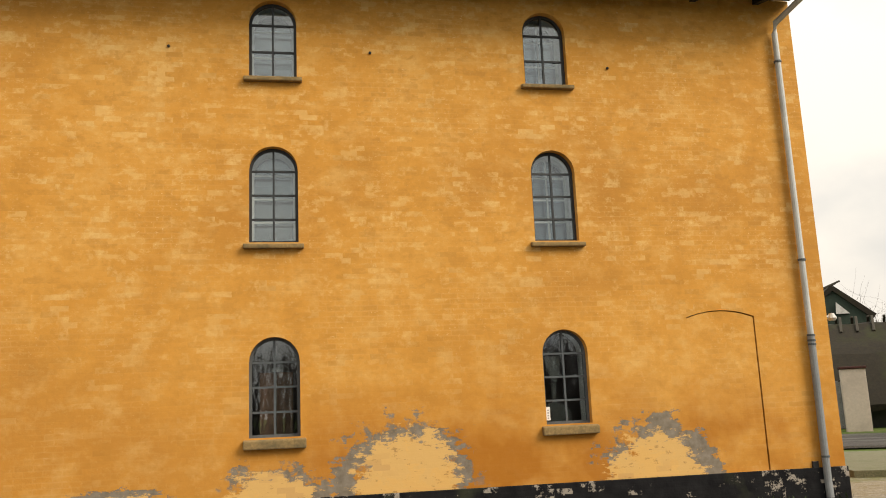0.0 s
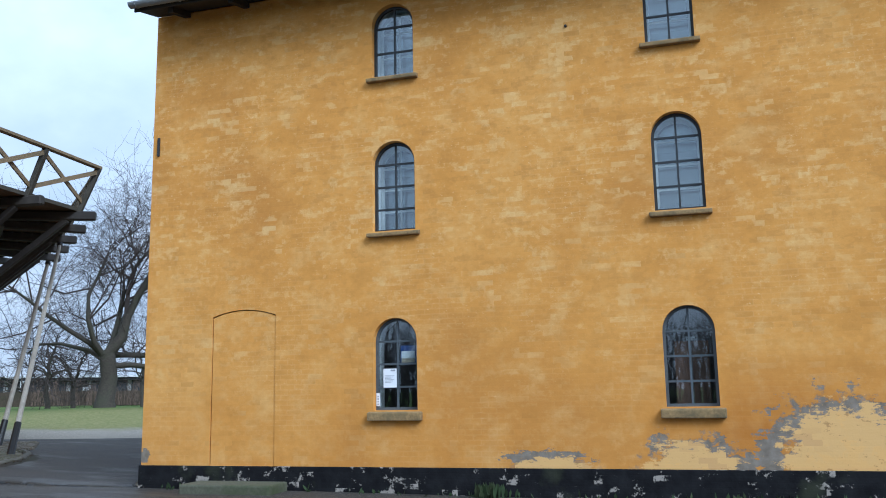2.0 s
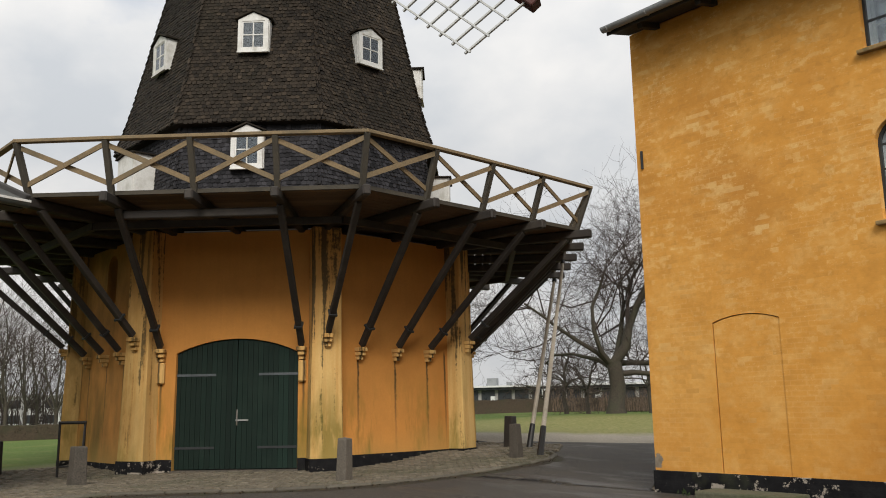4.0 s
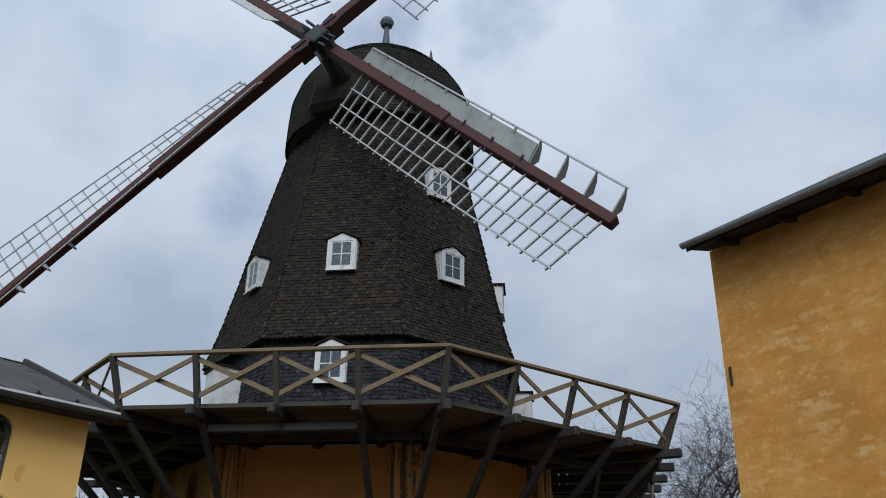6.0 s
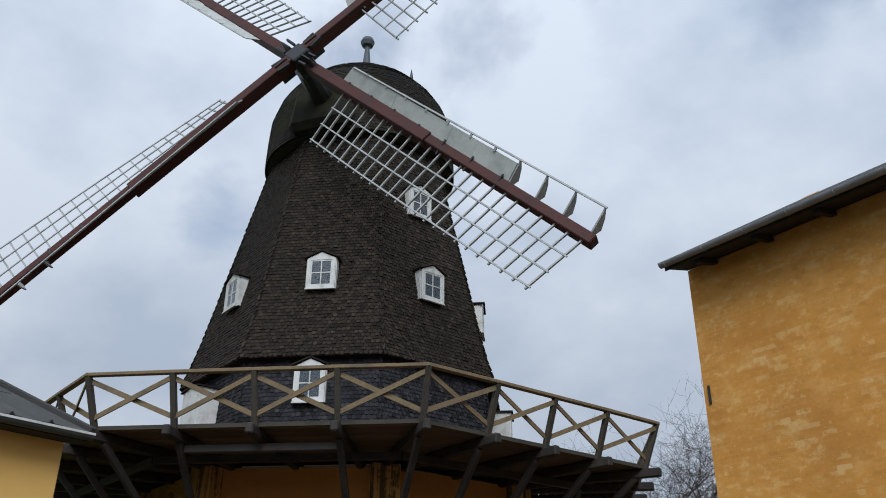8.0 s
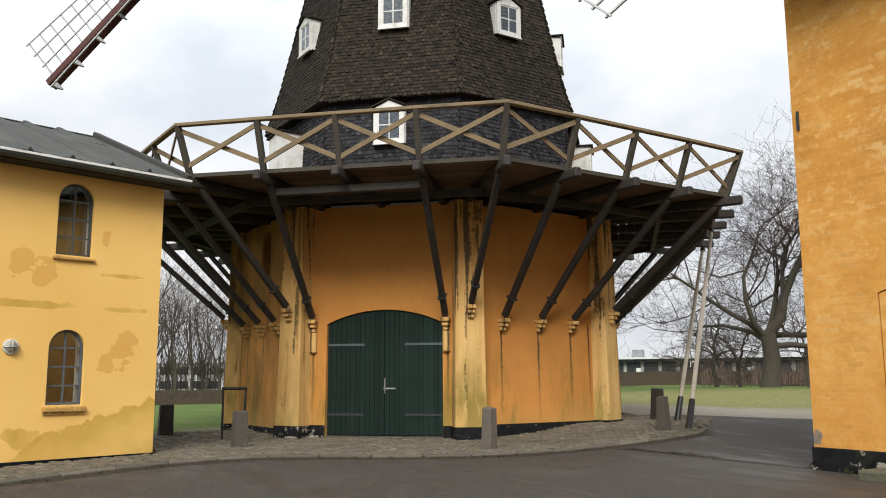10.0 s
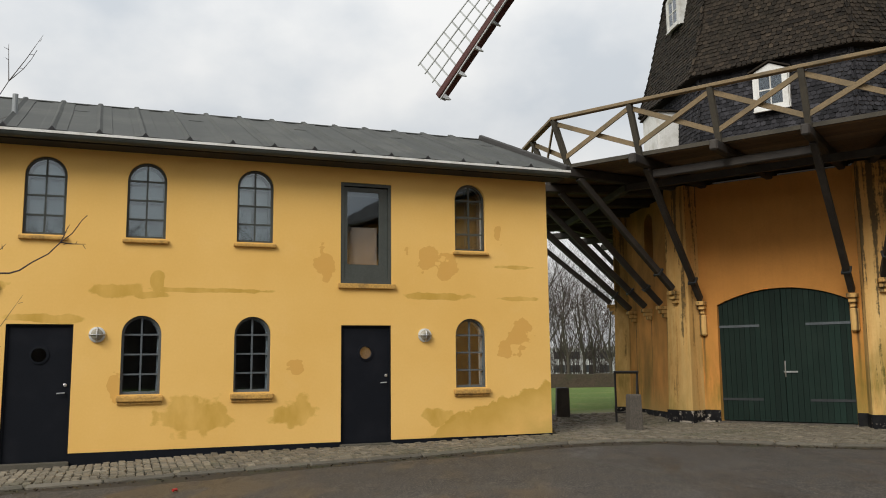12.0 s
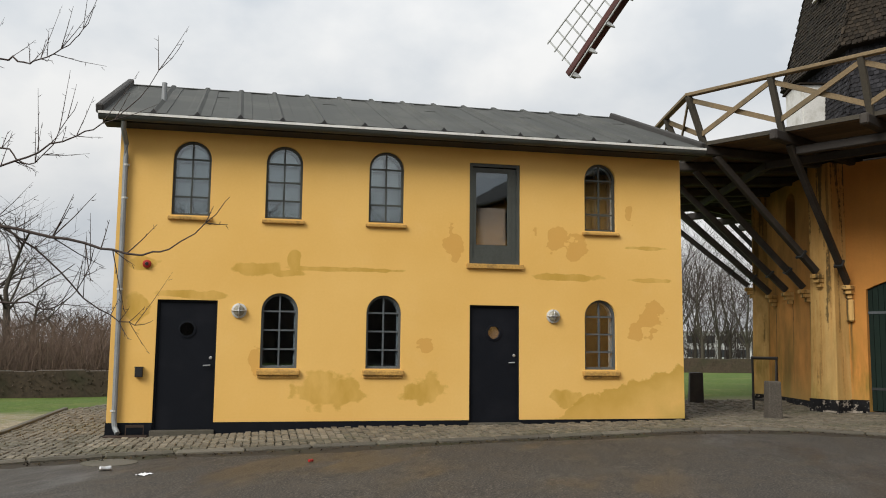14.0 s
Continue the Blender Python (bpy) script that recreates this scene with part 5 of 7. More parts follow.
def cap_r(z):
    for (r0, z0), (r1, z1) in zip(CAP[2:], CAP[3:]):
        if z <= z1:
            return r0 + (r1 - r0) * (z - z0) / (z1 - z0)
    return 0.2


cap = part("cap", lathe(B(), [(r - 0.05, z) for r, z in CAP], 28), CAPSHINGLE, mill, "mossy shingled domed cap")
part("finial", lathe(B(), [(0.44, 20.8), (0.30, 21.05), (0.17, 21.5), (0.085, 22.45), (0.10, 22.5), (0.21, 22.56), (0.27, 22.72), (0.21, 22.88), (0.05, 22.98)], 14), IRON, cap, "grey ball finial")
part("spike", lathe(B(), [(0.13, 20.2), (0.09, 20.75), (0.05, 21.1), (0.008, 21.35)], 8, Matrix.Translation((0.90, 1.45, 0.0))), IRON_DARK, cap)

# windshaft and sails
PHI, TILT, ROLL = radians(-45.39), radians(12.1), radians(-44.7)
nrm = Vector((math.cos(PHI) * math.cos(TILT), math.sin(PHI) * math.cos(TILT), math.sin(TILT)))
rgt = Vector((-math.sin(PHI), math.cos(PHI), 0))
upv = nrm.cross(rgt)
hub = Vector((-20.833, 5.385, 18.256)) - MC
S1 = math.cos(ROLL) * rgt + math.sin(ROLL) * upv
S2 = -math.sin(ROLL) * rgt + math.cos(ROLL) * upv
part("windshaft", tube(B(), [hub - nrm * 4.0, hub - nrm * 1.2, hub + nrm * 0.15], [0.42, 0.36, 0.30], 12), IRON_DARK, mill, "black iron windshaft")
bm = B()
beam(bm, hub - nrm * 0.45, hub + nrm * 0.38, 0.62, 0.62, S1, 0.04)
poll = part("poll_end", bm, IRON_DARK, mill, "black iron poll end where the stocks cross")
for s in (S1, S2, -S1, -S2):
    p = s.cross(nrm)
    for x in (-0.20, 0.20):
        part("wedge", beam(B(), hub + s * 0.42 + p * x + nrm * 0.30, hub + s * 0.85 + p * x + nrm * 0.34, 0.07, 0.10, nrm, 0.01), IRON_DARK, poll)
    part("band", beam(B(), hub + s * 0.60 - nrm * 0.28, hub + s * 0.60 + nrm * 0.42, 0.05, 0.46, s, 0.008), IRON_DARK, poll)
bm = B()
beam(bm, hub - nrm * 2.6 - upv * 0.35, hub - nrm * 1.5 - upv * 0.35, 2.2, 1.7, upv, 0.2)
part("breast", bm, CAPSHINGLE, cap)
for i, (s, p) in enumerate(((S1, -S2), (-S2, -S1), (-S1, S2), (S2, S1))):
    layer = nrm * (0.20 if i % 2 else -0.06)
    o = hub + layer
    st = bmesh.new()
    beam(st, o - nrm * 0.04, o + s * 6.4 - nrm * 0.04, 0.33, 0.42, nrm, 0.02)
    beam(st, o + s * 6.4 - nrm * 0.02, o + s * 12.29 - nrm * 0.02, 0.26, 0.30, nrm, 0.02)
    sail = part("sail", st, REDWOOD, mill, "sail with a red-brown stock, white boards and white lattice")

    def lattice(d, w, lift=0.0, start=2.3):
        t_ = radians(-20 + 27 * (d - 2.3) / 10.1)
        return o + s * d + (math.cos(t_) * p + math.sin(t_) * nrm) * w + nrm * lift

    def board(d, w, lift=0.0):
        t_ = radians(-38 + 10 * (d - 2.3) / 10.1)
        return o + s * d + (math.cos(t_) * p + math.sin(t_) * nrm) * w + nrm * lift

    count = 24
    for j in range(count):
        d = 2.5 + (12.05 - 2.5) * j / (count - 1)
        a, b = lattice(d, 0.06), lattice(d, 1.86)
        part("bar", beam(B(), a, b, 0.042, 0.055, nrm), LATTICE, sail)
    for d in (9.43, 10.33, 11.23, 12.10):
        bm = B()
        q = [board(d, -0.12), board(d, -0.78), board(d, -0.66) - nrm * 0.20, board(d, -0.44) - nrm * 0.34, board(d, -0.24) - nrm * 0.20, board(d, -0.12) - nrm * 0.10]
        va, vb = [bm.verts.new(v - s * 0.02) for v in q], [bm.verts.new(v + s * 0.02) for v in q]
        bm.faces.new(va), bm.faces.new(vb[::-1])
        for x in range(6):
            bm.faces.new((va[x], va[(x + 1) % 6], vb[(x + 1) % 6], vb[x]))
        part("wing_bracket", bm, LATTICE, sail, "pointed wooden bracket of a missing wind board")
    for d in (3.2, 4.1, 5.0, 5.9, 6.8, 7.7, 8.6):
        part("board_cleat", beam(B(), board(d, -0.60, 0.03), board(d, -0.70, 0.03), 0.07, 0.03, nrm), LATTICE, sail)
    for w in (0.68, 1.24, 1.78):
        bm = B()
        rings = []
        for j in range(13):
            c = lattice(2.45 + 9.7 * j / 12, w, 0.04)
            rings.append([bm.verts.new(c + p * x + nrm * y) for x, y in ((-0.021, -0.014), (0.021, -0.014), (0.021, 0.014), (-0.021, 0.014))])
        for r0, r1 in zip(rings, rings[1:]):
            for x in range(4):
                bm.faces.new((r0[x], r0[(x + 1) % 4], r1[(x + 1) % 4], r1[x]))
        bm.faces.new(rings[0]), bm.faces.new(rings[-1])
        part("lath", bm, LATTICE, sail)
    bm = B()
    beam(bm, board(2.5, -0.66, 0.03), board(12.16, -0.77, 0.03), 0.045, 0.03, nrm)
    part("edge_lath", bm, LATTICE, sail)
    for d0, d1 in ((2.2, 4.6), (4.61, 7.0), (7.01, 9.4)):
        bm = B()
        q0 = [board(d0, -0.13), board(d1, -0.13), board(d1, -0.64), board(d0 + (0.25 if d0 < 3 else 0), -0.64)]
        va, vb = [bm.verts.new(v + nrm * 0.02) for v in q0], [bm.verts.new(v - nrm * 0.02) for v in q0]
        bm.faces.new(va), bm.faces.new(vb[::-1])
        for x in range(4):
            bm.faces.new((va[x], va[(x + 1) % 4], vb[(x + 1) % 4], vb[x]))
        part("wind_board", bm, SAILWHITE, sail, "weathered white wind board")
    for j in range(7):
        d = 2.6 + j * 1.1
        part("clamp", beam(B(), board(d, -0.22, 0.06), lattice(d, 0.24, 0.06), 0.05, 0.03, nrm), IRON_DARK, sail)


# dormers
def dormer(k, zb, w, h, depth, peak, label, solid=False):
    """A small white dormer with an upright front on side k."""
    c = along(k, 0.5, tower_r(zb) - 0.02)
    x = (corner(k + 1, 1) - corner(k, 1)).normalized()
    m = Matrix((x, -out(k), Vector((0, 0, 1)))).transposed().to_4x4()
    m.translation = c + out(k) * depth + Vector((0, 0, zb))
    reach = depth + 1.1
    hw = w / 2
    bm = holed(B(), [(-hw, 0), (hw, 0), (hw, h), (0, h + peak), (-hw, h)], [] if solid else [[(-hw + 0.1, 0.09), (hw - 0.1, 0.09), (hw - 0.1, h - 0.04), (-hw + 0.1, h - 0.04)]], 0, 0.05)
    bm.transform(m)
    d = part("dormer", bm, WHITE, mill, label)
    for sx in (-hw, hw):
        bm = box(B(), sx - 0.02, sx + 0.02, 0.052, reach, 0, h)
        bm.transform(m)
        part("cheek", bm, WHITE, d)
    for sx in (-1, 1):
        bm = B()
        beam(bm, (sx * (hw + 0.09) / 2, -0.06, h + peak / 2 + 0.03), (sx * (hw + 0.09) / 2, reach, h + peak / 2 + 0.03), math.hypot(hw + 0.09, peak + 0.02), 0.035, (-sx * -(peak + 0.02), 0, hw + 0.09))
        bm.transform(m)
        part("dormer_roof", bm, SHINGLE, d)
    if not solid:
        bm = holed(B(), [(-hw + 0.1, 0.09), (hw - 0.1, 0.09), (hw - 0.1, h - 0.04), (-hw + 0.1, h - 0.04)], [[(a, b), (a2, b), (a2, b2), (a, b2)] for a, a2 in ((-hw + 0.14, -0.015), (0.015, hw - 0.14)) for b, b2 in ((0.13, h * 0.5 + 0.01), (h * 0.5 + 0.04, h - 0.08))], 0.015, 0.045)
        bm.transform(m)
        part("sash", bm, WHITE, d)
        bm = box(B(), -hw + 0.1, hw - 0.1, 0.028, 0.032, 0.09, h - 0.04)
        bm.transform(m)
        part("pane", bm, GLASS, d)
        bm = box(B(), -hw - 0.012, hw + 0.012, -0.03, 0.04, -0.03, 0.0)
        bm.transform(m)
        part("sill", bm, WHITE, d)
        bm = box(B(), -hw + 0.06, hw - 0.06, 0.3, 0.32, 0.02, h)
        bm.transform(m)
        part("backing", bm, ROOM, d)


for k in (6, 7, 0, 1):
    dormer(k, 10.78, 0.81, 0.90, 0.16, 0.20, "small white gabled dormer with a four-pane window")
dormer(0, 13.75, 0.81, 0.90, 0.14, 0.2, "small white gabled dormer with a four-pane window")
dormer(7, 7.5, 0.82, 0.95, 0.16, 0.2, "small white gabled dormer with a four-pane window")
for k in (6, 1):
    dormer(k, 6.0, 1.0, 2.2, 0.55, 0.06, "white boarded doorway to the gallery", True)

# gallery: deck planks, joists, struts, railing
RD, ZD = 9.0, 5.97
bm = B()
for k in range(8):
    vs = [bm.verts.new(corner(i, r, z)) for z in (ZD - 0.075, ZD + 0.012) for i, r in ((k, RD - 0.02), (k + 1, RD - 0.02), (k + 1, RD + 0.03), (k, RD + 0.03))]
    for q in ((0, 1, 5, 4), (2, 3, 7, 6), (4, 5, 6, 7), (0, 3, 2, 1)):
        bm.faces.new([vs[i] for i in q])
bmesh.ops.remove_doubles(bm, verts=bm.verts, dist=0.001)
gallery = part("gallery", bm, POSTWOOD, mill, "timber gallery round the mill")
for k in range(8):
    part("bearer", beam(B(), corner(k, 7.3, ZD - 0.37), corner(k + 1, 7.3, ZD - 0.37), 0.12, 0.16), BLACKWOOD, gallery)
for k in range(8):
    for j in range(16):
        r0, r1 = 4.9 + (RD - 4.9) * j / 16, 4.9 + (RD - 4.9) * (j + 1) / 16 - 0.012
        bm = B()
        vs = [bm.verts.new(corner(i, r, z)) for z in (ZD - 0.06, ZD) for i, r in ((k, r0), (k + 1, r0), (k + 1, r1), (k, r1))]
        bm.faces.new(vs[:4]), bm.faces.new(vs[4:])
        for i in range(4):
            bm.faces.new((vs[i], vs[(i + 1) % 4], vs[4 + (i + 1) % 4], vs[4 + i]))
        part("plank", bm, DECKWOOD, gallery)
posts = []
for k in range(8):
    for q in range(4):
        s = q / 4
        edge, radial = along(k, s, RD, 0), along(k, s, 1.0).normalized()
        if q:
            radial = (out(k) * 0.75 + radial * 0.25).normalized()
        posts.append((k, q, edge, radial))
for i, (k, q, e, rad) in enumerate(posts):
    tip = e + rad * 0.42
    bm = beam(B(), e - rad * 3.6 + Vector((0, 0, ZD - 0.185)), tip + Vector((0, 0, ZD - 0.185)), 0.17, 0.22, (0, 0, 1), 0.03)
    part("joist", bm, BLACKWOOD, gallery)
    foot, top = e + rad * 0.02 + Vector((0, 0, ZD - 0.10)), e + rad * 0.43 + Vector((0, 0, ZD + 0.99))
    part("rail_post", beam(B(), foot, top, 0.12, 0.12, rad, 0.01), POSTWOOD, gallery)
    k2, q2, e2, rad2 = posts[(i + 1) % 32]
    foot2, top2 = e2 + rad2 * 0.02 + Vector((0, 0, ZD - 0.10)), e2 + rad2 * 0.43 + Vector((0, 0, ZD + 0.99))
    d = (top2 - top).normalized() * 0.05
    part("top_rail", beam(B(), top - d + Vector((0, 0, 0.02)), top2 + d + Vector((0, 0, 0.02)), 0.14, 0.075, (0, 0, 1), 0.01), RAILWOOD, gallery)
    a0, b0 = foot + (top - foot) * 0.22, foot2 + (top2 - foot2) * 0.22
    a1, b1 = foot + (top - foot) * 0.92, foot2 + (top2 - foot2) * 0.92
    o1 = rad * 0.025
    part("cross_brace", beam(B(), a0 + o1, b1 + o1, 0.035, 0.105, (0, 0, 1)), RAILWOOD, gallery)
    part("cross_brace", beam(B(), a1 - o1, b0 - o1, 0.035, 0.105, (0, 0, 1)), RAILWOOD, gallery)
    # strut and its corbel
    if k == DOOR_SIDE and q == 2:
        continue
    if q == 0:
        c = corner(k, 5.83, 3.25)
        cr = corner(k, 1).normalized()
    else:
        s = {1: 0.225, 2: 0.492, 3: 0.74}[q]
        if k == DOOR_SIDE:
            s = {1: 0.105, 3: 0.88}[q]
        c = along(k, s, base_r(3.0), 2.98)
        cr = out(k)
    hi = e - rad * 0.25 + Vector((0, 0, ZD - 0.28))
    lo = c + cr * 0.16
    strut = part("strut", beam(B(), lo, hi, 0.13, 0.15, cr, 0.015), BLACKWOOD, gallery, "black tarred diagonal strut")
    dd = (hi - lo).normalized()
    part("strap", beam(B(), lo + dd * 0.55, lo + dd * 0.60, 0.19, 0.21, cr), IRON_DARK, strut)
    bm = B()
    for n, (dz, w, p) in enumerate(((-0.10, 0.13, 0.26), (-0.20, 0.11, 0.20), (-0.30, 0.085, 0.13))):
        beam(bm, c - cr * 0.1 + Vector((0, 0, dz)), c + cr * p + Vector((0, 0, dz)), 2 * w * 0.8, 0.095, (0, 0, 1), 0.012)
    part("corbel", bm, MILL_PIER, mill, "stepped ochre corbel under a strut")
    if k == DOOR_SIDE and q:
        stub = beam(B(), c + cr * 0.02 + Vector((0, 0, -0.86)), c + cr * 0.02 + Vector((0, 0, -0.36)), 0.17, 0.20, cr, 0.03)
        part("corbel_stub", stub, MILL_PIER, mill)
ca, cb = posts[DOOR_SIDE * 4 + 1], posts[DOOR_SIDE * 4 + 3]
part("trimmer_beam", beam(B(), ca[2] - ca[3] * 0.5 + Vector((0, 0, ZD - 0.39)), cb[2] - cb[3] * 0.5 + Vector((0, 0, ZD - 0.39)), 0.16, 0.18, (0, 0, 1), 0.02), BLACKWOOD, gallery)

# ---- bollards, props and small things by the mill ----
def bollard(name, x, y, h, w, mat, lean, label, group=""):
    t = thing(name, Matrix.Translation((x, y, land(x, y) + 0.05)) @ pose(0, 0, 0, lean[0], lean[1], lean[2]), label, "bollard", group)
    bm = B()
    box(bm, -w / 2, w / 2, -w / 2, w / 2, -0.15, h, 0.03)
    for v in bm.verts:
        k = 1 - 0.14 * v.co.z / h
        v.co.x, v.co.y = v.co.x * k, v.co.y * k
        v.co += Vector((noise.noise(v.co * 4 + Vector((x, y, 0))), noise.noise(v.co * 5 - Vector((x, y, 0))), 0)) * 0.022
    bmesh.ops.subdivide_edges(bm, edges=bm.edges, cuts=1, use_grid_fill=True)
    for v in bm.verts:
        v.co += Vector((noise.noise(v.co * 11), noise.noise(v.co * 12 + Vector((3, 0, 0))), noise.noise(v.co * 9))) * 0.01
    part("stone" if mat is GRANITE else "post", bm, mat, t)
    return t


bollard("bollard", -15.65, 6.9, 0.82, 0.24, GRANITE, (3, 4, 30), "weathered grey granite bollard leaning at the kerb", "granite bollards")
bollard("bollard", -17.9, 2.4, 0.73, 0.285, GRANITE, (0, 1, 12), "weathered grey granite bollard beside the mill", "granite bollards")
bollard("bollard", -16.9, 11.85, 0.78, 0.24, GRANITE, (0, -2, 20), "weathered grey granite bollard at the kerb", "granite bollards")
bollard("wooden_post", -22.6, 1.22, 0.75, 0.36, BLACKWOOD, (0, 1, 5), "thick black wooden post on the setts", "")
bollard("wooden_post", -19.8, 13.7, 0.85, 0.30, BLACKWOOD, (0, 1, 25), "thick black wooden post behind a granite bollard", "")
for a, b in (((-16.8, 12.45), (-19.15, 15.28, 5.55)), ((-19.3, 13.95), (-20.5, 16.0, 5.25))):
    z = land(*a)
    t = thing("prop_pole", Matrix.Translation((*a, z)), "pale wooden pole with a black foot leaning up to the gallery", "pole", "poles propping the gallery")
    q = Vector(b) - Vector((*a, z))
    part("pole", tube(B(), [q * 0.13, q * 0.55, q], [0.06, 0.055, 0.045], 10), PALEWOOD, t)
    part("foot", tube(B(), [q * -0.02, q * 0.135], [0.085, 0.075], 10), BLACK, t, "black painted foot")
    part("end_cap", tube(B(), [q * 0.985, q * 1.0], [0.07, 0.07], 10), BLACK, t)
t = thing("steel_rack", Matrix.Translation((-20.9, 2.65, land(-20.9, 2.65) + 0.05)) @ pose(0, 0, 0, 0, 0, 60), "dark steel frame rack against the mill wall", "rack")
for x in (-0.28, 0.28):
    part("leg", tube(B(), [(x, 0, 0), (x, 0, 1.2)], 0.028, 8), BLACK, t)
part("rail", tube(B(), [(-0.31, 0, 1.2), (0.31, 0, 1.2)], 0.035, 8), BLACK, t)
part("rail", tube(B(), [(-0.28, 0, 0.25), (0.28, 0, 0.25)], 0.02, 8), BLACK, t)
part("stay", tube(B(), [(0.28, 0, 1.15), (0.45, -0.55, 0.0)], 0.022, 8), BLACK, t)

# ---- trees, hedges and the far surroundings ----
def polar(az, d, z=0.0):
    return Vector((-math.sin(radians(az)) * d, math.cos(radians(az)) * d, z))


def tube_into(V, F, pts, radii, n):
    base = len(V)
    for i, p in enumerate(pts):
        d = (pts[min(i + 1, len(pts) - 1)] - pts[max(i - 1, 0)]).normalized()
        s = d.cross(Vector((0.31, 0.17, 0.94)))
        s = s.normalized() if s.length > 1e-4 else Vector((1, 0, 0))
        u = s.cross(d)
        for j in range(n):
            a = 2 * math.pi * j / n
            V.append(p + (math.cos(a) * s + math.sin(a) * u) * radii[i])
    for i in range(len(pts) - 1):
        for j in range(n):
            a, b = base + i * n + j, base + i * n + (j + 1) % n
            F.append((a, b, b + n, a + n))


def grow(out, p, d, length, r, level, rnd, top, wander, rise, kids, thin):
    """One limb that wanders, tapers and forks; out[0] takes the thick wood, out[1] the twigs."""
    n = 5 if level < 2 else 3
    pts, radii = [p], [r]
    for i in range(n):
        d = (d + Vector((rnd.gauss(0, wander), rnd.gauss(0, wander), rnd.gauss(0, wander) + rise))).normalized()
        p = p + d * length / n
        pts.append(p)
        radii.append(r * (1 - (1 - thin) * (i + 1) / n))
    V, F = out[0] if level < 2 else out[1]
    tube_into(V, F, pts, radii, 7 if level == 0 else 5 if level == 1 else 3)
    if level >= top:
        return
    for _ in range(kids[level]):
        t = rnd.uniform(0.35 if level else 0.45, 1.0)
        i = min(int(t * n), n - 1)
        q = pts[i].lerp(pts[i + 1], t * n - i)
        dd = (pts[i + 1] - pts[i]).normalized()
        side = Vector((rnd.gauss(0, 1), rnd.gauss(0, 1), rnd.gauss(0, 0.6))).normalized()
        nd = (dd * rnd.uniform(0.35, 0.8) + side * 0.85 + Vector((0, 0, 0.12))).normalized()
        grow(out, q, nd, length * rnd.uniform(0.5, 0.78), max(radii[i] * rnd.uniform(0.42, 0.62), 0.008), level + 1, rnd, top, wander, rise, kids, thin)


def bare_tree(x, y, height, r, seed, kids, top, wander, rise, label, group="", spread=1.0, lift=0.0, bole=0.30):
    rnd = random.Random(seed)
    base = Vector((x, y, land(x, y) + lift))
    t = thing("bare_tree", Matrix.Translation(base), label, "tree", group)
    out_ = (([], []), ([], []))
    trunk = height * bole / max(spread, 0.6)
    V, F = out_[0]
    tube_into(V, F, [Vector((0, 0, -0.4)), Vector((0, 0, 0.15)), Vector((rnd.gauss(0, .1), rnd.gauss(0, .1), trunk * 0.5)), Vector((0, 0, trunk))], [r * 1.5, r * 1.15, r, r * 0.95], 10)
    limbs = kids[0]
    for i in range(limbs):
        a = 6.283 * (i + rnd.uniform(-0.25, 0.25)) / limbs
        up = rnd.uniform(0.45, 1.1) if i else 1.8
        d = Vector((math.cos(a) * spread, math.sin(a) * spread, up)).normalized()
        grow(out_, Vector((0, 0, trunk * (rnd.uniform(0.62, 0.98) if i else 0.97))), d, height * rnd.uniform(0.38, 0.5), r * (rnd.uniform(0.34, 0.52) if i else 0.80), 1, rnd, top, wander, rise, kids, 0.35)
    part("trunk", data_mesh("trunk", *out_[0], BARK, True), BARK, t)
    part("crown", data_mesh("crown", *out_[1], TWIG), TWIG, t)
    return t


def stems(name, places, lo, hi, width, mat, label, category, seed, lean=0.12):
    """Many upright winter stems with side twigs, as one mass."""
    rnd = random.Random(seed)
    V, F = [], []
    for (x, y) in places:
        z, h = land(x, y), rnd.uniform(lo, hi)
        d = Vector((rnd.gauss(0, lean), rnd.gauss(0, lean), 1)).normalized()
        p = Vector((x, y, z - 0.1))
        tube_into(V, F, [p, p + d * h * 0.6, p + d * h + Vector((rnd.gauss(0, .2), rnd.gauss(0, .2), 0))], [width, width * 0.7, width * 0.15], 3)
        for _ in range(4):
            q = p + d * h * rnd.uniform(0.3, 0.9)
            e = Vector((rnd.gauss(0, 0.6), rnd.gauss(0, 0.6), 0.8)).normalized()
            tube_into(V, F, [q, q + e * h * rnd.uniform(0.15, 0.4)], [width * 0.5, width * 0.12], 3)
    return tagged(new(name, data_mesh(name, V, F, mat)), label, category, kind="stuff")


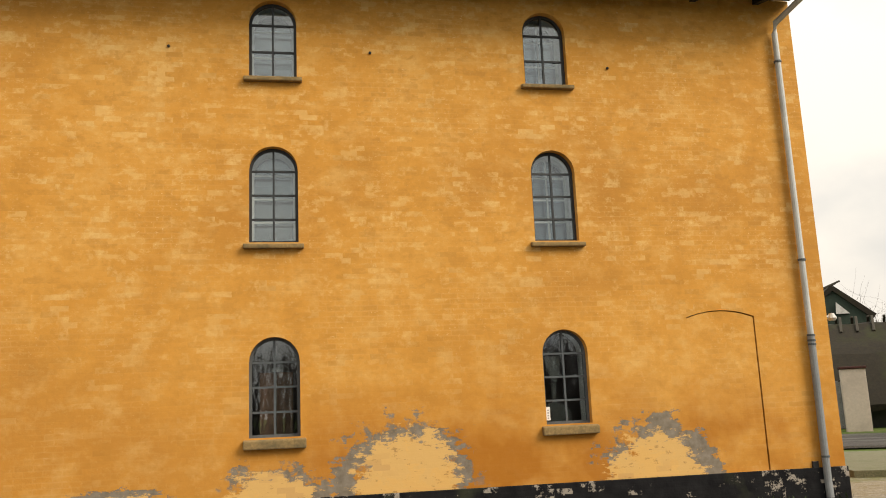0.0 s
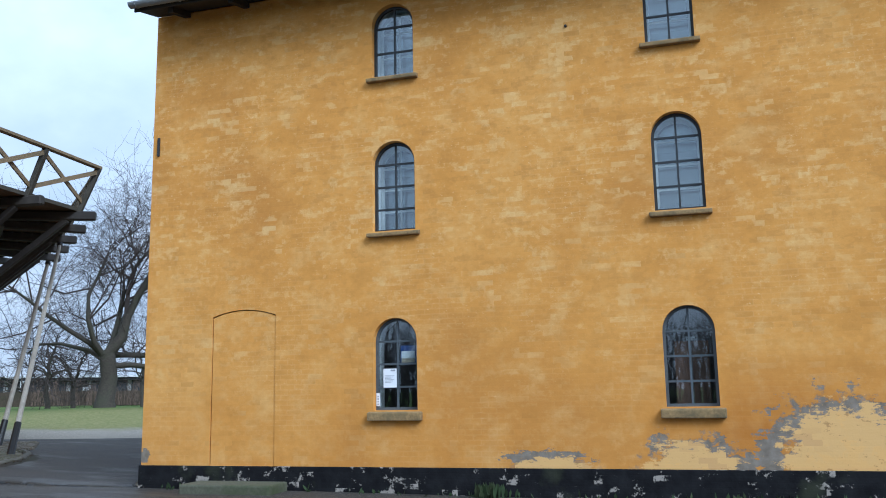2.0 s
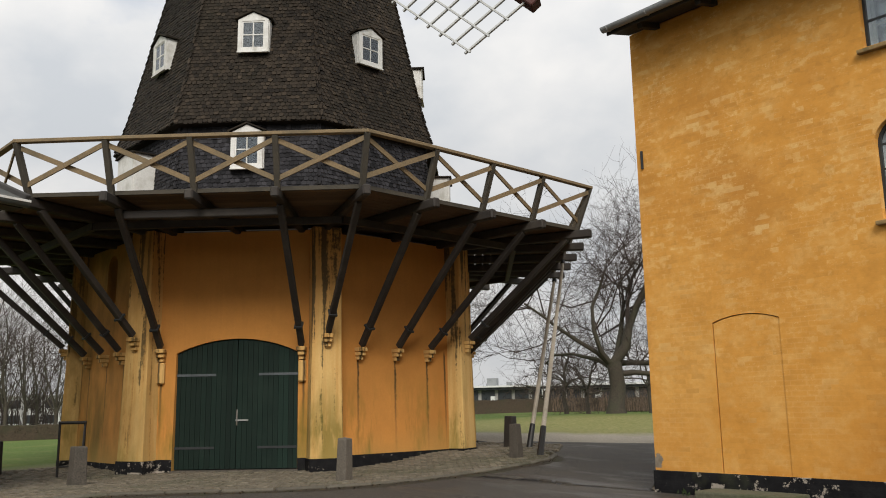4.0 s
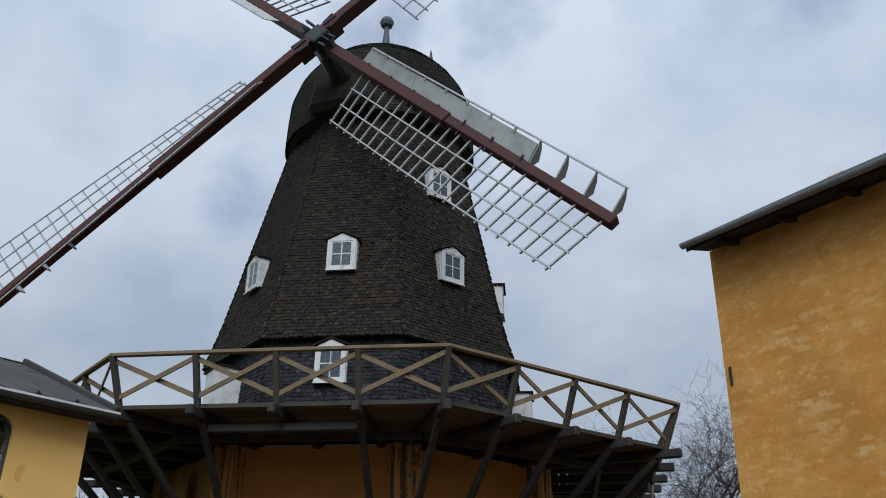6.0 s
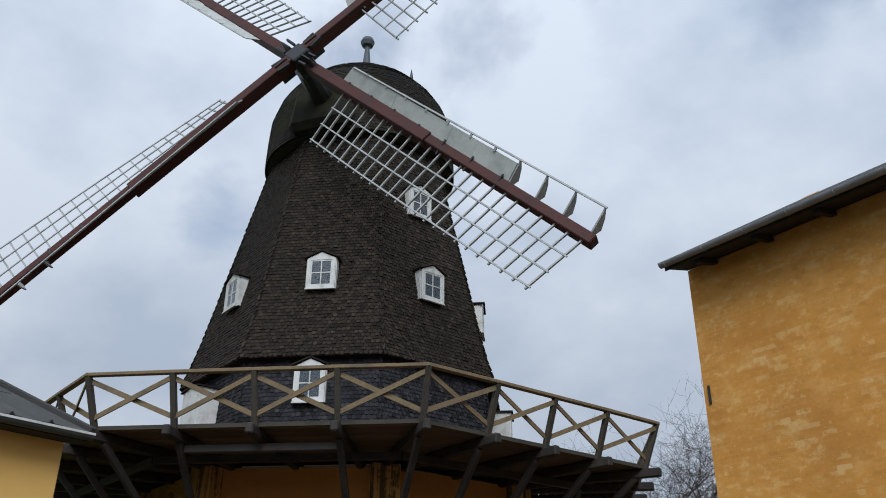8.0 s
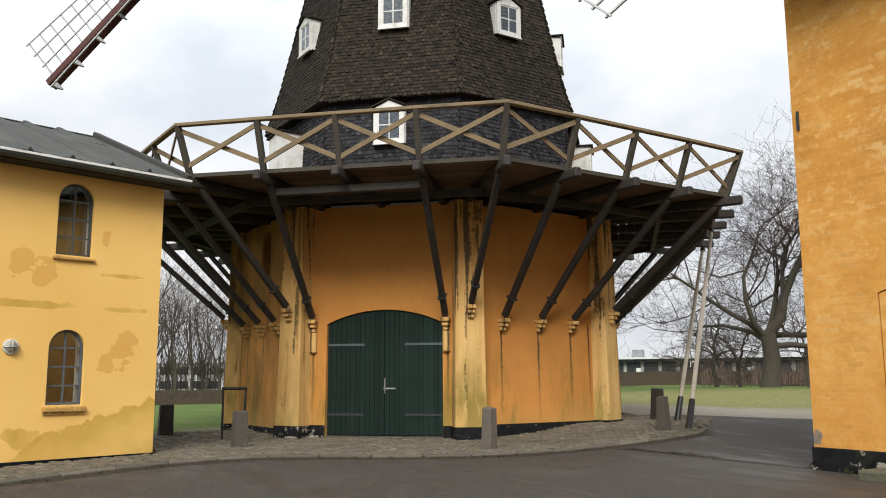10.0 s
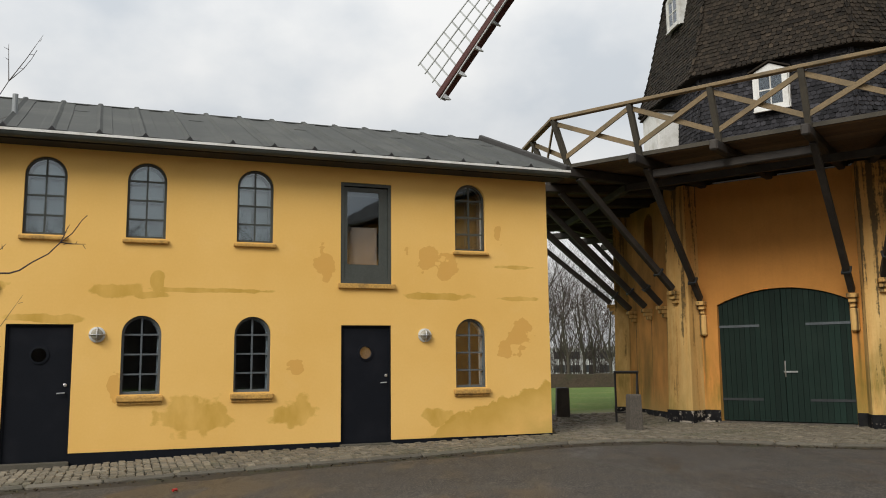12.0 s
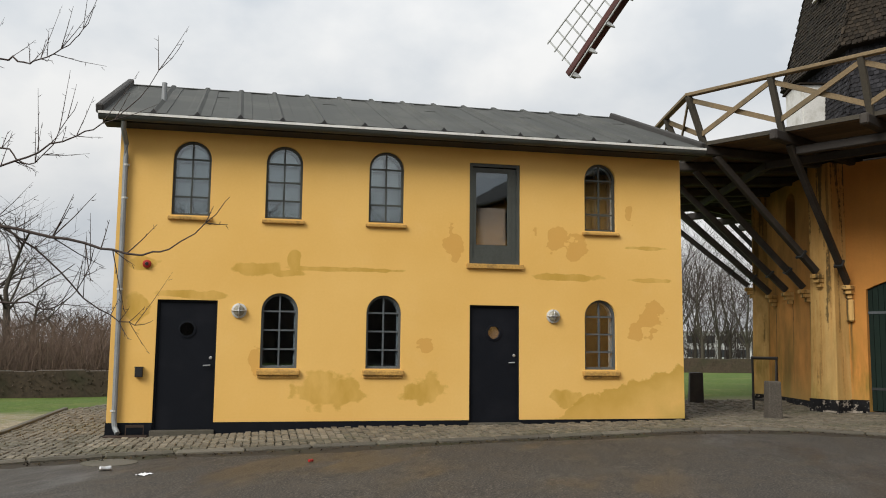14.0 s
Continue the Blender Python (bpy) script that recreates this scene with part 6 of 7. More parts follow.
def hedge(points, h, w, seed, label):
    """A clipped hedge along a line: a dense core and a skin of small leaves."""
    rnd = random.Random(seed)
    V, F = [], []
    line = resample(points, 0.8)
    for i, (a, b) in enumerate(zip(line, line[1:])):
        d = (b - a).normalized()
        s = Vector((-d.y, d.x, 0))
        za, zb = land(a.x, a.y), land(b.x, b.y)
        k = len(V)
        hh = h * (1 + 0.03 * math.sin(i * 1.7))
        for q, z in ((a, za), (b, zb)):
            V += [q + s * w / 2 + Vector((0, 0, z - 0.2)), q + s * w * 0.46 + Vector((0, 0, z + hh)), q - s * w * 0.46 + Vector((0, 0, z + hh)), q - s * w / 2 + Vector((0, 0, z - 0.2))]
        F += [(k, k + 1, k + 5, k + 4), (k + 1, k + 2, k + 6, k + 5), (k + 2, k + 3, k + 7, k + 6)]
        for _ in range(90):
            t, u = rnd.random(), rnd.random()
            c = a.lerp(b, t) + s * rnd.choice((-1, 1)) * w * (0.5 if u < 0.85 else rnd.uniform(0, 0.5)) + Vector((0, 0, za + (rnd.uniform(0.02, h) if u < 0.85 else h)))
            n = Vector((rnd.gauss(0, 1), rnd.gauss(0, 1), rnd.gauss(0, 1))).normalized()
            e = n.orthogonal().normalized() * rnd.uniform(0.025, 0.055)
            f = n.cross(e)
            k = len(V)
            V += [c - e, c - f * 0.6, c + e, c + f * 0.6]
            F.append((k, k + 1, k + 2, k + 3))
    return tagged(new("hedge", data_mesh("hedge", V, F, HEDGEMAT)), label, "hedge", kind="stuff")


oak = polar(48.4, 46)
bare_tree(oak.x, oak.y, 12.6, 0.40, 21, (7, 8, 7, 5, 4), 5, 0.34, 0.065, "broad old bare tree on the lawn", spread=0.88, lift=0.2, bole=0.17)
for az, d, h, sd in ((51.6, 60, 7.0, 5), (50.2, 62, 6.0, 9), (46.2, 70, 9.5, 12), (53.0, 66, 5.5, 14)):
    p = polar(az, d)
    bare_tree(p.x, p.y, h, 0.14, sd, (8, 7, 6, 5), 3, 0.30, 0.03, "small bare tree behind the old tree", "small bare trees")
for i, az in enumerate((84.0, 84.7, 85.6, 86.3, 87.0, 87.8, 88.5, 89.4)):
    p = polar(az + ((i * 53) % 7 - 3) * 0.09, 84 + (i * 37) % 22)
    bare_tree(p.x, p.y, 14 + (i * 29) % 7, 0.15, 40 + i, (8, 7, 5, 3), 3, 0.11, 0.13, "slender upright bare tree behind the hedge", "upright bare trees", 0.38, bole=0.10)
for i, (az, d, h) in enumerate(((130.4, 44, 8.0), (128.9, 56, 5.0), (126.4, 62, 4.2), (125.2, 66, 4.4), (127.5, 60, 4.4), (132.6, 46, 9.0), (124.0, 70, 5.0))):
    p = polar(az, d)
    bare_tree(p.x, p.y, h, 0.16, 60 + i, (7, 6, 5, 4), 3, 0.20, 0.06, "bare winter tree behind the hedge", "bare trees behind the hedge", 0.7)
for i, (az, d, h) in enumerate(((-26.6, 70, 9.5), (-27.6, 66, 9.0), (-28.8, 64, 9.5))):
    p = polar(az, d)
    bare_tree(p.x, p.y, h, 0.18, 80 + i, (7, 6, 5, 4), 3, 0.2, 0.04, "bare tree behind the thatched house", "trees behind the thatched house")
rnd = random.Random(7)
stems("thicket", [tuple(polar(rnd.uniform(117, 140), rnd.uniform(37, 50)).xy) for _ in range(5200)], 1.0, 3.3, 0.016, BRUSH, "brown winter thicket behind the hedge", "thicket", 8)
stems("thicket", [tuple(polar(rnd.uniform(45, 52.5), rnd.uniform(76, 80)).xy) for _ in range(160)], 0.8, 2.4, 0.03, BRUSH, "low brown scrub before the hedge", "thicket", 9)
stems("far_woods", [tuple(polar(rnd.uniform(83, 90), rnd.uniform(98, 112)).xy) for _ in range(420)], 2, 9, 0.03, TWIG, "far bare woodland edge", "woods", 10)
# unseen wood behind the viewer, added to darken what the panes mirror
stems("woods", [tuple(polar(rnd.uniform(146, 318), rnd.uniform(38, 60)).xy) for _ in range(2600)], 4.0, 8.0, 0.09, TWIG, "bare wood added behind the viewer to darken the panes", "woods", 11)
stems("woods", [tuple(polar(rnd.uniform(232, 318), rnd.uniform(34, 48)).xy) for _ in range(1900)], 8.0, 12.5, 0.07, TWIG, "bare wood added behind the viewer to darken the panes", "woods", 12)

hedge([tuple(polar(a, 82).xy) for a in (40, 46, 52, 59)], 1.05, 1.2, 1, "clipped brown beech hedge")
hedge([tuple(polar(a, 58).xy) for a in (80, 85, 91, 96)], 0.97, 1.2, 2, "clipped brown beech hedge")
hedge([tuple(polar(a, 34).xy) for a in (115, 122, 130, 140)], 0.91, 1.2, 3, "clipped brown beech hedge")

# long low white building beyond the lawn
a, b = polar(59.5, 103), polar(43.5, 98)
ang = math.degrees(math.atan2((b - a).y, (b - a).x))
L_ = (b - a).length
z = 1.15
t = thing("low_building", Matrix.Translation((a.x, a.y, z)) @ pose(0, 0, 0, 0, 0, ang), "long single-storey building with a flat white-edged roof", "building")
part("wall", box(B(), 0, L_, 0.6, 8, -0.5, 2.3), FARGREY, t)
part("roof", box(B(), -0.5, L_ + 0.5, -0.5, 9, 2.42, 2.62), FARWHITE, t)
part("awning", box(B(), 0, L_, -0.2, 0.58, 2.15, 2.40), FARDARK, t)
for i in range(14):
    x = L_ * (i + 0.1) / 14
    part("window", box(B(), x, x + L_ / 14 * 0.8, 0.50, 0.58, 0.3, 2.1), FARDARK, t)
    if i % 3 == 0:
        part("pillar", box(B(), x - 0.7, x - 0.2, -0.3, 0.49, -0.4, 1.4 if i % 2 else 2.1), FARWHITE, t)
for x, w, h in ((L_ * 0.16, 1.2, 0.95), (L_ * 0.245, 0.5, 0.45), (L_ * 0.62, 0.8, 0.5)):
    part("roof_vent", box(B(), x, x + w, 2, 3, 2.62, 2.62 + h), ZINC, t)
# white two-storey building behind the upright trees
a = polar(91.5, 132)
b = polar(82.5, 130)
ang = math.degrees(math.atan2((b - a).y, (b - a).x))
L_ = (b - a).length
t = thing("white_building", Matrix.Translation((a.x, a.y, -0.3)) @ pose(0, 0, 0, 0, 0, ang), "white two-storey building behind bare trees", "building")
part("wall", box(B(), 0, L_, 0, 9, -0.5, 4.0), FARWHITE, t)
part("roof", box(B(), -0.3, L_ + 0.3, -0.3, 9.3, 4.0, 4.25), FARGREY, t)
for i in range(9):
    for zz in (0.5, 2.5):
        x = L_ * (i + 0.15) / 9
        part("window", box(B(), x, x + L_ / 9 * 0.7, -0.06, -0.002, zz, zz + 1.1), FARDARK, t)

# thatched house past the far street
t0 = polar(-24.9, 41.5)
TF = Matrix.Translation((t0.x, t0.y, land(t0.x, t0.y))) @ pose(0, 0, 0, 0, 0, -12)
t = thing("thatched_house", TF, "low old house with a mossy thatched roof", "house")
part("wall", box(B(), -6, 9, 1.0, 6.5, -0.3, 2.2), worn("shaded_dark_wall", (0.05, 0.05, 0.042), None, 0.9, 0, 0.5, 6, 0.3, 0.2), t)
bm = B()
vs = [[bm.verts.new((x, y, z)) for y, z in ((0.1, 0.75), (0.0, 1.0), (1.6, 3.3), (3.4, 4.75), (3.9, 4.85), (7.5, 1.6))] for x in (-6.5, -3, 0, 3, 6, 9.5)]
for p, q in zip(vs, vs[1:]):
    for i in range(5):
        bm.faces.new((p[i], p[i + 1], q[i + 1], q[i]))
bmesh.ops.subdivide_edges(bm, edges=bm.edges, cuts=4, use_grid_fill=True)
for v in bm.verts:
    v.co.z += 0.10 * noise.noise(v.co * 0.9) + 0.05 * noise.noise(v.co * 3)
part("thatch", bm, THATCH, t, "moss-grown thatch")
for i in range(22):
    x = -6.2 + i * 0.72
    bm = B()
    beam(bm, (x - 0.12, 2.85, 4.35), (x + 0.10, 3.75, 5.12), 0.13, 0.10, (0, 0, 1), 0.02)
    part("ridge_stick", bm, POSTWOOD, t)
    part("ridge_stick", beam(B(), (x + 0.12, 4.65, 4.35), (x - 0.10, 3.65, 5.12), 0.13, 0.10, (0, 0, 1), 0.02), POSTWOOD, t)
bm = B()
vs = [[bm.verts.new((x, y, z)) for x, z in ((-0.5, 5.4), (1.45, 7.0), (3.4, 5.4))] for y in (6.0, 12.0)]
bm.faces.new((vs[0][0], vs[0][1], vs[1][1], vs[1][0])), bm.faces.new((vs[0][1], vs[0][2], vs[1][2], vs[1][1]))
rear = part("rear_roof", bm, THATCH, t)
rear.modifiers.new("thickness", "SOLIDIFY").thickness = 0.3
part("rear_gable", prism(B(), [(-0.2, 4.4), (3.1, 4.4), (3.1, 5.4), (1.45, 6.7), (-0.2, 5.4)], 6.1, 6.2), worn("dark_green_gable", (0.03, 0.05, 0.035), None, 0.8, 0, 1, 9, 0.3, 0.2), t)
part("gable_light", prism(B(), [(1.5, 5.5), (2.15, 5.5), (1.55, 6.1)], 6.02, 6.09), WHITE, t)
for i in range(6):
    part("ridge_stick", beam(B(), (0.85, 6.1 + i, 6.78), (1.9, 6.2 + i, 7.2), 0.13, 0.10, (0, 0, 1), 0.02), POSTWOOD, t)
t = thing("gate_pillar", Matrix.Translation((*polar(-25.5, 39.3).xy, 0)) @ pose(0, 0, 0, 0, 0, -20), "white rendered gate pillar with a worn tile top", "pillar")
part("shaft", box(B(), -0.48, 0.48, -0.25, 0.25, -0.2, 2.45, 0.03), worn("off_white_render", (0.62, 0.53, 0.45), (0.45, 0.38, 0.32), 0.85, 0, 1.2, 14, 0.12, 0.2), t)
part("tile_top", box(B(), -0.52, 0.52, -0.3, 0.3, 2.452, 2.56, 0.03), REDWOOD, t)
t = thing("grey_gate", Matrix.Translation((*polar(-24.3, 39.6).xy, 0)) @ pose(0, 0, 0, 0, 0, -20), "grey boarded gate beside the white pillar", "gate")
for i in range(8):
    part("board", box(B(), -0.95 + i * 0.2, -0.76 + i * 0.2, -0.03, 0.03, 0.05, 1.95 + 0.05 * (i % 2)), ZINC, t)
part("rail", box(B(), -0.95, 0.65, 0.032, 0.08, 1.5, 1.6), ZINC, t)
t = thing("street_lamp_arm", WF @ Matrix.Translation((W1, 0.55, 2.75)), "small lamp on an arm at the side of the warehouse", "lamp")
part("arm", tube(B(), [(0, 0, 0), (0.45, 0, 0.03)], 0.018, 8), ZINC_PALE, t)
part("head", lathe(B(), [(0.05, -0.06), (0.08, -0.02), (0.04, 0.06)], 10, Matrix.Translation((0.47, 0, 0.02))), ZINC_PALE, t)
# verge along the far street
p = polar(-26.0, 20.4)
vrg = thing("verge", Matrix.Identity(4), "raised kerbed strip of gravel past the warehouse corner", "verge", kind="structure")
bm = B()
vs = []
for az, d in ((-24.9, 18.2), (-31, 18.6), (-33, 24.4), (-23.0, 23.2), (-22.0, 21.0)):
    q = polar(az, d)
    vs.append((q.x, q.y))
bot, topv = [bm.verts.new((x, y, -0.15)) for x, y in vs], [bm.verts.new((x, y, land(x, y) + 0.11)) for x, y in vs]
bm.faces.new(topv), bm.faces.new(bot[::-1])
for i in range(5):
    bm.faces.new((bot[i], bot[(i + 1) % 5], topv[(i + 1) % 5], topv[i]))
part("strip", bm, worn("mossy_gravel", (0.17, 0.165, 0.10), (0.09, 0.11, 0.045), 0.95, 0, 1.5, 40, 0.5, 0.5), vrg)

# ---- the young tree beside the viewer, whose branches reach into view ----
def branch(pts, r, seed, V, F, twigs):
    rnd = random.Random(seed)
    ctrl = [polar(az, d, 1.5 + math.tan(math.atan(el)) * d) for az, el, d in pts]
    curve = []
    for i in range(len(ctrl) - 1):
        p0, p1, p2, p3 = ctrl[max(i - 1, 0)], ctrl[i], ctrl[i + 1], ctrl[min(i + 2, len(ctrl) - 1)]
        for j in range(6):
            t = j / 6
            curve.append(0.5 * ((2 * p1) + (p2 - p0) * t + (2 * p0 - 5 * p1 + 4 * p2 - p3) * t * t + (3 * p1 - p0 - 3 * p2 + p3) * t ** 3))
    curve.append(ctrl[-1])
    curve = [c + Vector((rnd.gauss(0, .006), rnd.gauss(0, .006), rnd.gauss(0, .006))) for c in curve]
    n = len(curve)
    tube_into(V, F, curve, [r * (1 - 0.85 * i / (n - 1)) for i in range(n)], 6)
    for _ in range(twigs):
        i = rnd.randrange(n // 4, n - 2)
        c, d = curve[i], (curve[i + 1] - curve[i]).normalized()
        e = (d * 0.6 + Vector((rnd.gauss(0, .3), rnd.gauss(0, .3), rnd.choice((1.0, 0.8, -0.4))))).normalized()
        l = rnd.uniform(0.07, 0.36)
        q = [c, c + e * l * 0.5, c + e * l + Vector((0, 0, 0.05 * l))]
        tube_into(V, F, q, [r * 0.28, r * 0.20, r * 0.09], 4)
        for k in range(3):
            w = c + e * l * (0.3 + 0.3 * k)
            tube_into(V, F, [w, w + (e + Vector((rnd.gauss(0, .8), rnd.gauss(0, .8), rnd.gauss(0, .8)))).normalized() * 0.025], [r * 0.2, r * 0.08], 3)


t = thing("young_tree", Matrix.Identity(4), "bare young tree with budding branches", "tree")
foot = polar(141.0, 5.6)
V, F = [], []
tube_into(V, F, [Vector((foot.x, foot.y, land(foot.x, foot.y) - 0.1)), polar(140.5, 5.5, 1.6), polar(140.0, 5.4, 2.6), polar(139.5, 5.4, 4.6)], [0.075, 0.06, 0.05, 0.02], 9)
part("trunk", data_mesh("trunk", V, F, BARK, True), BARK, t)
BOUGHS = (((139.7, 0.08, 5.4), (135.7, 0.125, 5.2), (130.1, 0.118, 5.0), (124.6, 0.099, 4.8), (121.2, 0.105, 4.7), (117.5, 0.167, 4.6)),
          ((139.3, 0.15, 5.4), (132.9, 0.135, 5.2), (129.1, 0.098, 5.1), (124.7, 0.028, 5.0), (121.9, 0.0225, 4.9)),
          ((139.9, 0.00, 5.4), (135.0, 0.023, 5.3), (130.75, 0.040, 5.1), (127.35, 0.039, 5.0), (125.6, 0.104, 4.9)),
          ((139.4, 0.14, 5.4), (135.5, 0.154, 5.2), (131.25, 0.184, 5.0), (127.3, 0.224, 4.9), (124.1, 0.263, 4.8), (120.85, 0.3475, 4.7)),
          ((139.2, 0.25, 5.4), (135.9, 0.264, 5.3), (131.65, 0.298, 5.2), (129.8, 0.3005, 5.1), (127.6, 0.332, 5.0), (126.4, 0.376, 4.9)),
          ((139.3, 0.20, 5.4), (134.8, 0.202, 5.2), (131.3, 0.202, 5.1), (129.4, 0.192, 5.0), (127.1, 0.263, 5.0)))
for i, limb in enumerate(BOUGHS):
    V, F = [], []
    branch(limb, 0.013 if i == 0 else 0.009, 90 + i, V, F, 18 if i == 0 else 17)
    part("limb", data_mesh("limb", V, F, TWIG, True), TWIG, t)

# litter on the lane, manhole cover
t = thing("crushed_can", Matrix.Translation((-9.16, -6.27, land(-9.16, -6.27) + 0.03)) @ pose(0, 0, 0, 90, 0, 35), "crushed silver drink can on the asphalt", "can")
part("can", lathe(B(), [(0.028, -0.07), (0.034, -0.06), (0.026, 0.0), (0.034, 0.05), (0.026, 0.065)], 12), STEEL, t)
t = thing("red_can", Matrix.Translation((-10.4, -4.17, land(-10.4, -4.17) + 0.03)) @ pose(0, 0, 0, 90, 0, 70) @ Matrix.Scale(0.62, 4), "crushed red can on the asphalt", "can")
part("can", lathe(B(), [(0.028, -0.06), (0.033, -0.05), (0.024, 0.0), (0.033, 0.04), (0.026, 0.055)], 12), RED, t)
t = thing("paper_scrap", Matrix.Translation((-9.02, -5.66, land(-9.02, -5.66) + 0.006)), "crumpled white paper scrap on the asphalt", "litter")
bm = B()
bmesh.ops.create_grid(bm, x_segments=7, y_segments=5, size=0.10)
for v in bm.verts:
    v.co += Vector((0, 0, 0.03 * abs(noise.noise(v.co * 17))))
    v.co.y *= 0.6
part("scrap", bm, PAPER, t)
t = thing("manhole_cover", Matrix.Translation((-9.75, -6.62, land(-9.75, -6.62) + 0.004)), "worn round manhole cover in the asphalt", "manhole cover")
part("cover", lathe(B(), [(0.34, -0.02), (0.34, 0.008), (0.30, 0.012), (0.02, 0.012)], 28), KERB, t)

# ---- kerb stones and setts ----
line = resample(KERBLINE, 0.92)
for a, b in zip(line, line[1:]):
    za, zb = land(a.x, a.y), land(b.x, b.y)
    d = (b - a).normalized()
    bm = beam(B(), (a.x, a.y, za - 0.03) , (b.x - d.x * 0.012, b.y - d.y * 0.012, zb - 0.03), 0.135, 0.205, (0, 0, 1), 0.03)
    bmesh.ops.subdivide_edges(bm, edges=[e for e in bm.edges if e.calc_length() > 0.5], cuts=5)
    for v in bm.verts:
        v.co += Vector((noise.noise(v.co * 7), noise.noise(v.co * 6 + Vector((5, 0, 0))), 0.5 * noise.noise(v.co * 5))) * 0.022
    part("kerb_stone", bm, KERB, pavement)
line = resample([(-9.3, -9.3), (-11.7, -9.98), (-13.62, -10.9), (-16.4, -12.25)], 0.95)
for a, b in zip(line, line[1:]):
    part("edging_stone", beam(B(), (a.x, a.y, land(a.x, a.y) + 0.01), (b.x, b.y, land(b.x, b.y) + 0.01), 0.10, 0.2, (0, 0, 1), 0.01), KERB, pavement)
# mud and moss washed up along the kerb, its shadow put into their colour
MUD = worn("shadow_dark_gutter_mud", (0.034, 0.026, 0.016), (0.030, 0.036, 0.012), 0.95, 0, 1.6, 30, 0.5, 0.6)
V, F = [], []
line = resample([p for p in KERBLINE], 0.12)
for i, a in enumerate(line):
    d = (line[min(i + 1, len(line) - 1)] - line[max(i - 1, 0)]).normalized()
    s = Vector((-d.y, d.x, 0))
    s = s if s.dot(a) < 0 else -s
    w = 0.30 + 0.34 * noise.noise(Vector((i * 0.045, 2, 0))) + 0.22 * noise.noise(Vector((i * 0.23, 5, 0))) + 0.12 * noise.noise(Vector((i * 0.9, 9, 0)))
    for q, h in ((0.02, 0.03), (max(w * 0.6, 0.03), 0.012), (max(w, 0.05), 0.004)):
        c = a + s * q
        V.append(Vector((c.x, c.y, land(c.x, c.y) + h)))
    if i:
        k = 3 * i
        F += [(k - 3, k - 2, k + 1, k), (k - 2, k - 1, k + 2, k + 1)]
tagged(new("gutter_mud", data_mesh("gutter_mud", V, F, MUD, True)), "brown mud and moss along the kerb, darkened for its shadow", "mud", kind="structure")

# dead leaves and moss caught against the kerb
LEAF = worn("dead_leaves_and_moss", (0.060, 0.040, 0.018), (0.045, 0.060, 0.014), 0.9, 0, 3, 20, 0.4, 0.2, per="island")
rnd = random.Random(15)
line = resample(KERBLINE, 0.05)
V, F = [], []
for _ in range(2600):
    a = rnd.choice(line)
    side_ = -a.normalized()
    c = a + side_ * (0.07 + abs(rnd.gauss(0, 0.10))) + Vector((rnd.gauss(0, 0.05), rnd.gauss(0, 0.05), 0))
    c.z = land(c.x, c.y) + rnd.uniform(0.012, 0.035)
    n = Vector((rnd.gauss(0, 0.5), rnd.gauss(0, 0.5), 1)).normalized()
    e = n.orthogonal().normalized()
    e = (Matrix.Rotation(rnd.uniform(0, 6.28), 3, n) @ e) * rnd.uniform(0.010, 0.030)
    f = n.cross(e) * 0.55
    k = len(V)
    V += [c - e, c - f, c + e, c + f]
    F.append((k, k + 1, k + 2, k + 3))
tagged(new("leaf_litter", data_mesh("leaf_litter", V, F, LEAF)), "dead leaves and moss along the kerb", "leaves", kind="stuff")


def sett_mesh(seed):
    rnd = random.Random(seed)
    a, b = 0.054 * rnd.uniform(0.9, 1.0), 0.081 * rnd.uniform(0.9, 1.0)
    low = [(-a, -b, 0), (a, -b, 0), (a, b, 0), (-a, b, 0)]
    top = [(x * 0.84 + rnd.gauss(0, .004), y * 0.88 + rnd.gauss(0, .004), 0.050 + rnd.gauss(0, .003)) for x, y, _ in low]
    mid = [(x * 0.97, y * 0.97, 0.036) for x, y, _ in low]
    return low + mid + top


SETT_F = [(0, 1, 5, 4), (1, 2, 6, 5), (2, 3, 7, 6), (3, 0, 4, 7), (4, 5, 9, 8), (5, 6, 10, 9), (6, 7, 11, 10), (7, 4, 8, 11), (8, 9, 10, 11)]
sett_meshes = [data_mesh("sett", sett_mesh(i), SETT_F, SETT) for i in range(8)]
rnd = random.Random(3)
SV, SF, single = [], [], 0
kerb_points = resample(KERBLINE, 0.15)
for i in range(-46, 200):
    for j in range(-45, 80):
        u, v = i * 0.116 + rnd.gauss(0, .006), j * 0.172 + (0.086 if i % 2 else 0) + rnd.gauss(0, .008)
        if v > -0.12 and -2.55 < u < 7.75:
            continue
        p = HF @ Vector((u, v, 0))
        if not inside(p.x, p.y, PAVED) or (p.xy - MC.xy).length < 5.3 or min((p.x - q.x) ** 2 + (p.y - q.y) ** 2 for q in kerb_points) < 0.024:
            continue
        near = -2.6 < u < 1.6 and v > -1.6
        z = land(p.x, p.y) + 0.018 + rnd.uniform(-0.008, 0.010)
        m = Matrix.Translation((p.x, p.y, z)) @ pose(0, 0, 0, rnd.gauss(0, 2.2), rnd.gauss(0, 2.2), 115.4 + rnd.gauss(0, 3))
        if near and single < 300:
            ob = new("sett", sett_meshes[rnd.randrange(8)])
            ob.parent = pavement
            ob.matrix_local = m
            single += 1
        else:
            k = len(SV)
            SV += [m @ Vector(q) for q in sett_mesh(rnd.randrange(60))]
            SF += [tuple(k + x for x in f) for f in SETT_F]
setts = part("setts", data_mesh("setts", SV, SF, SETTS), SETTS, pavement)
tagged(setts, kind="stuff")


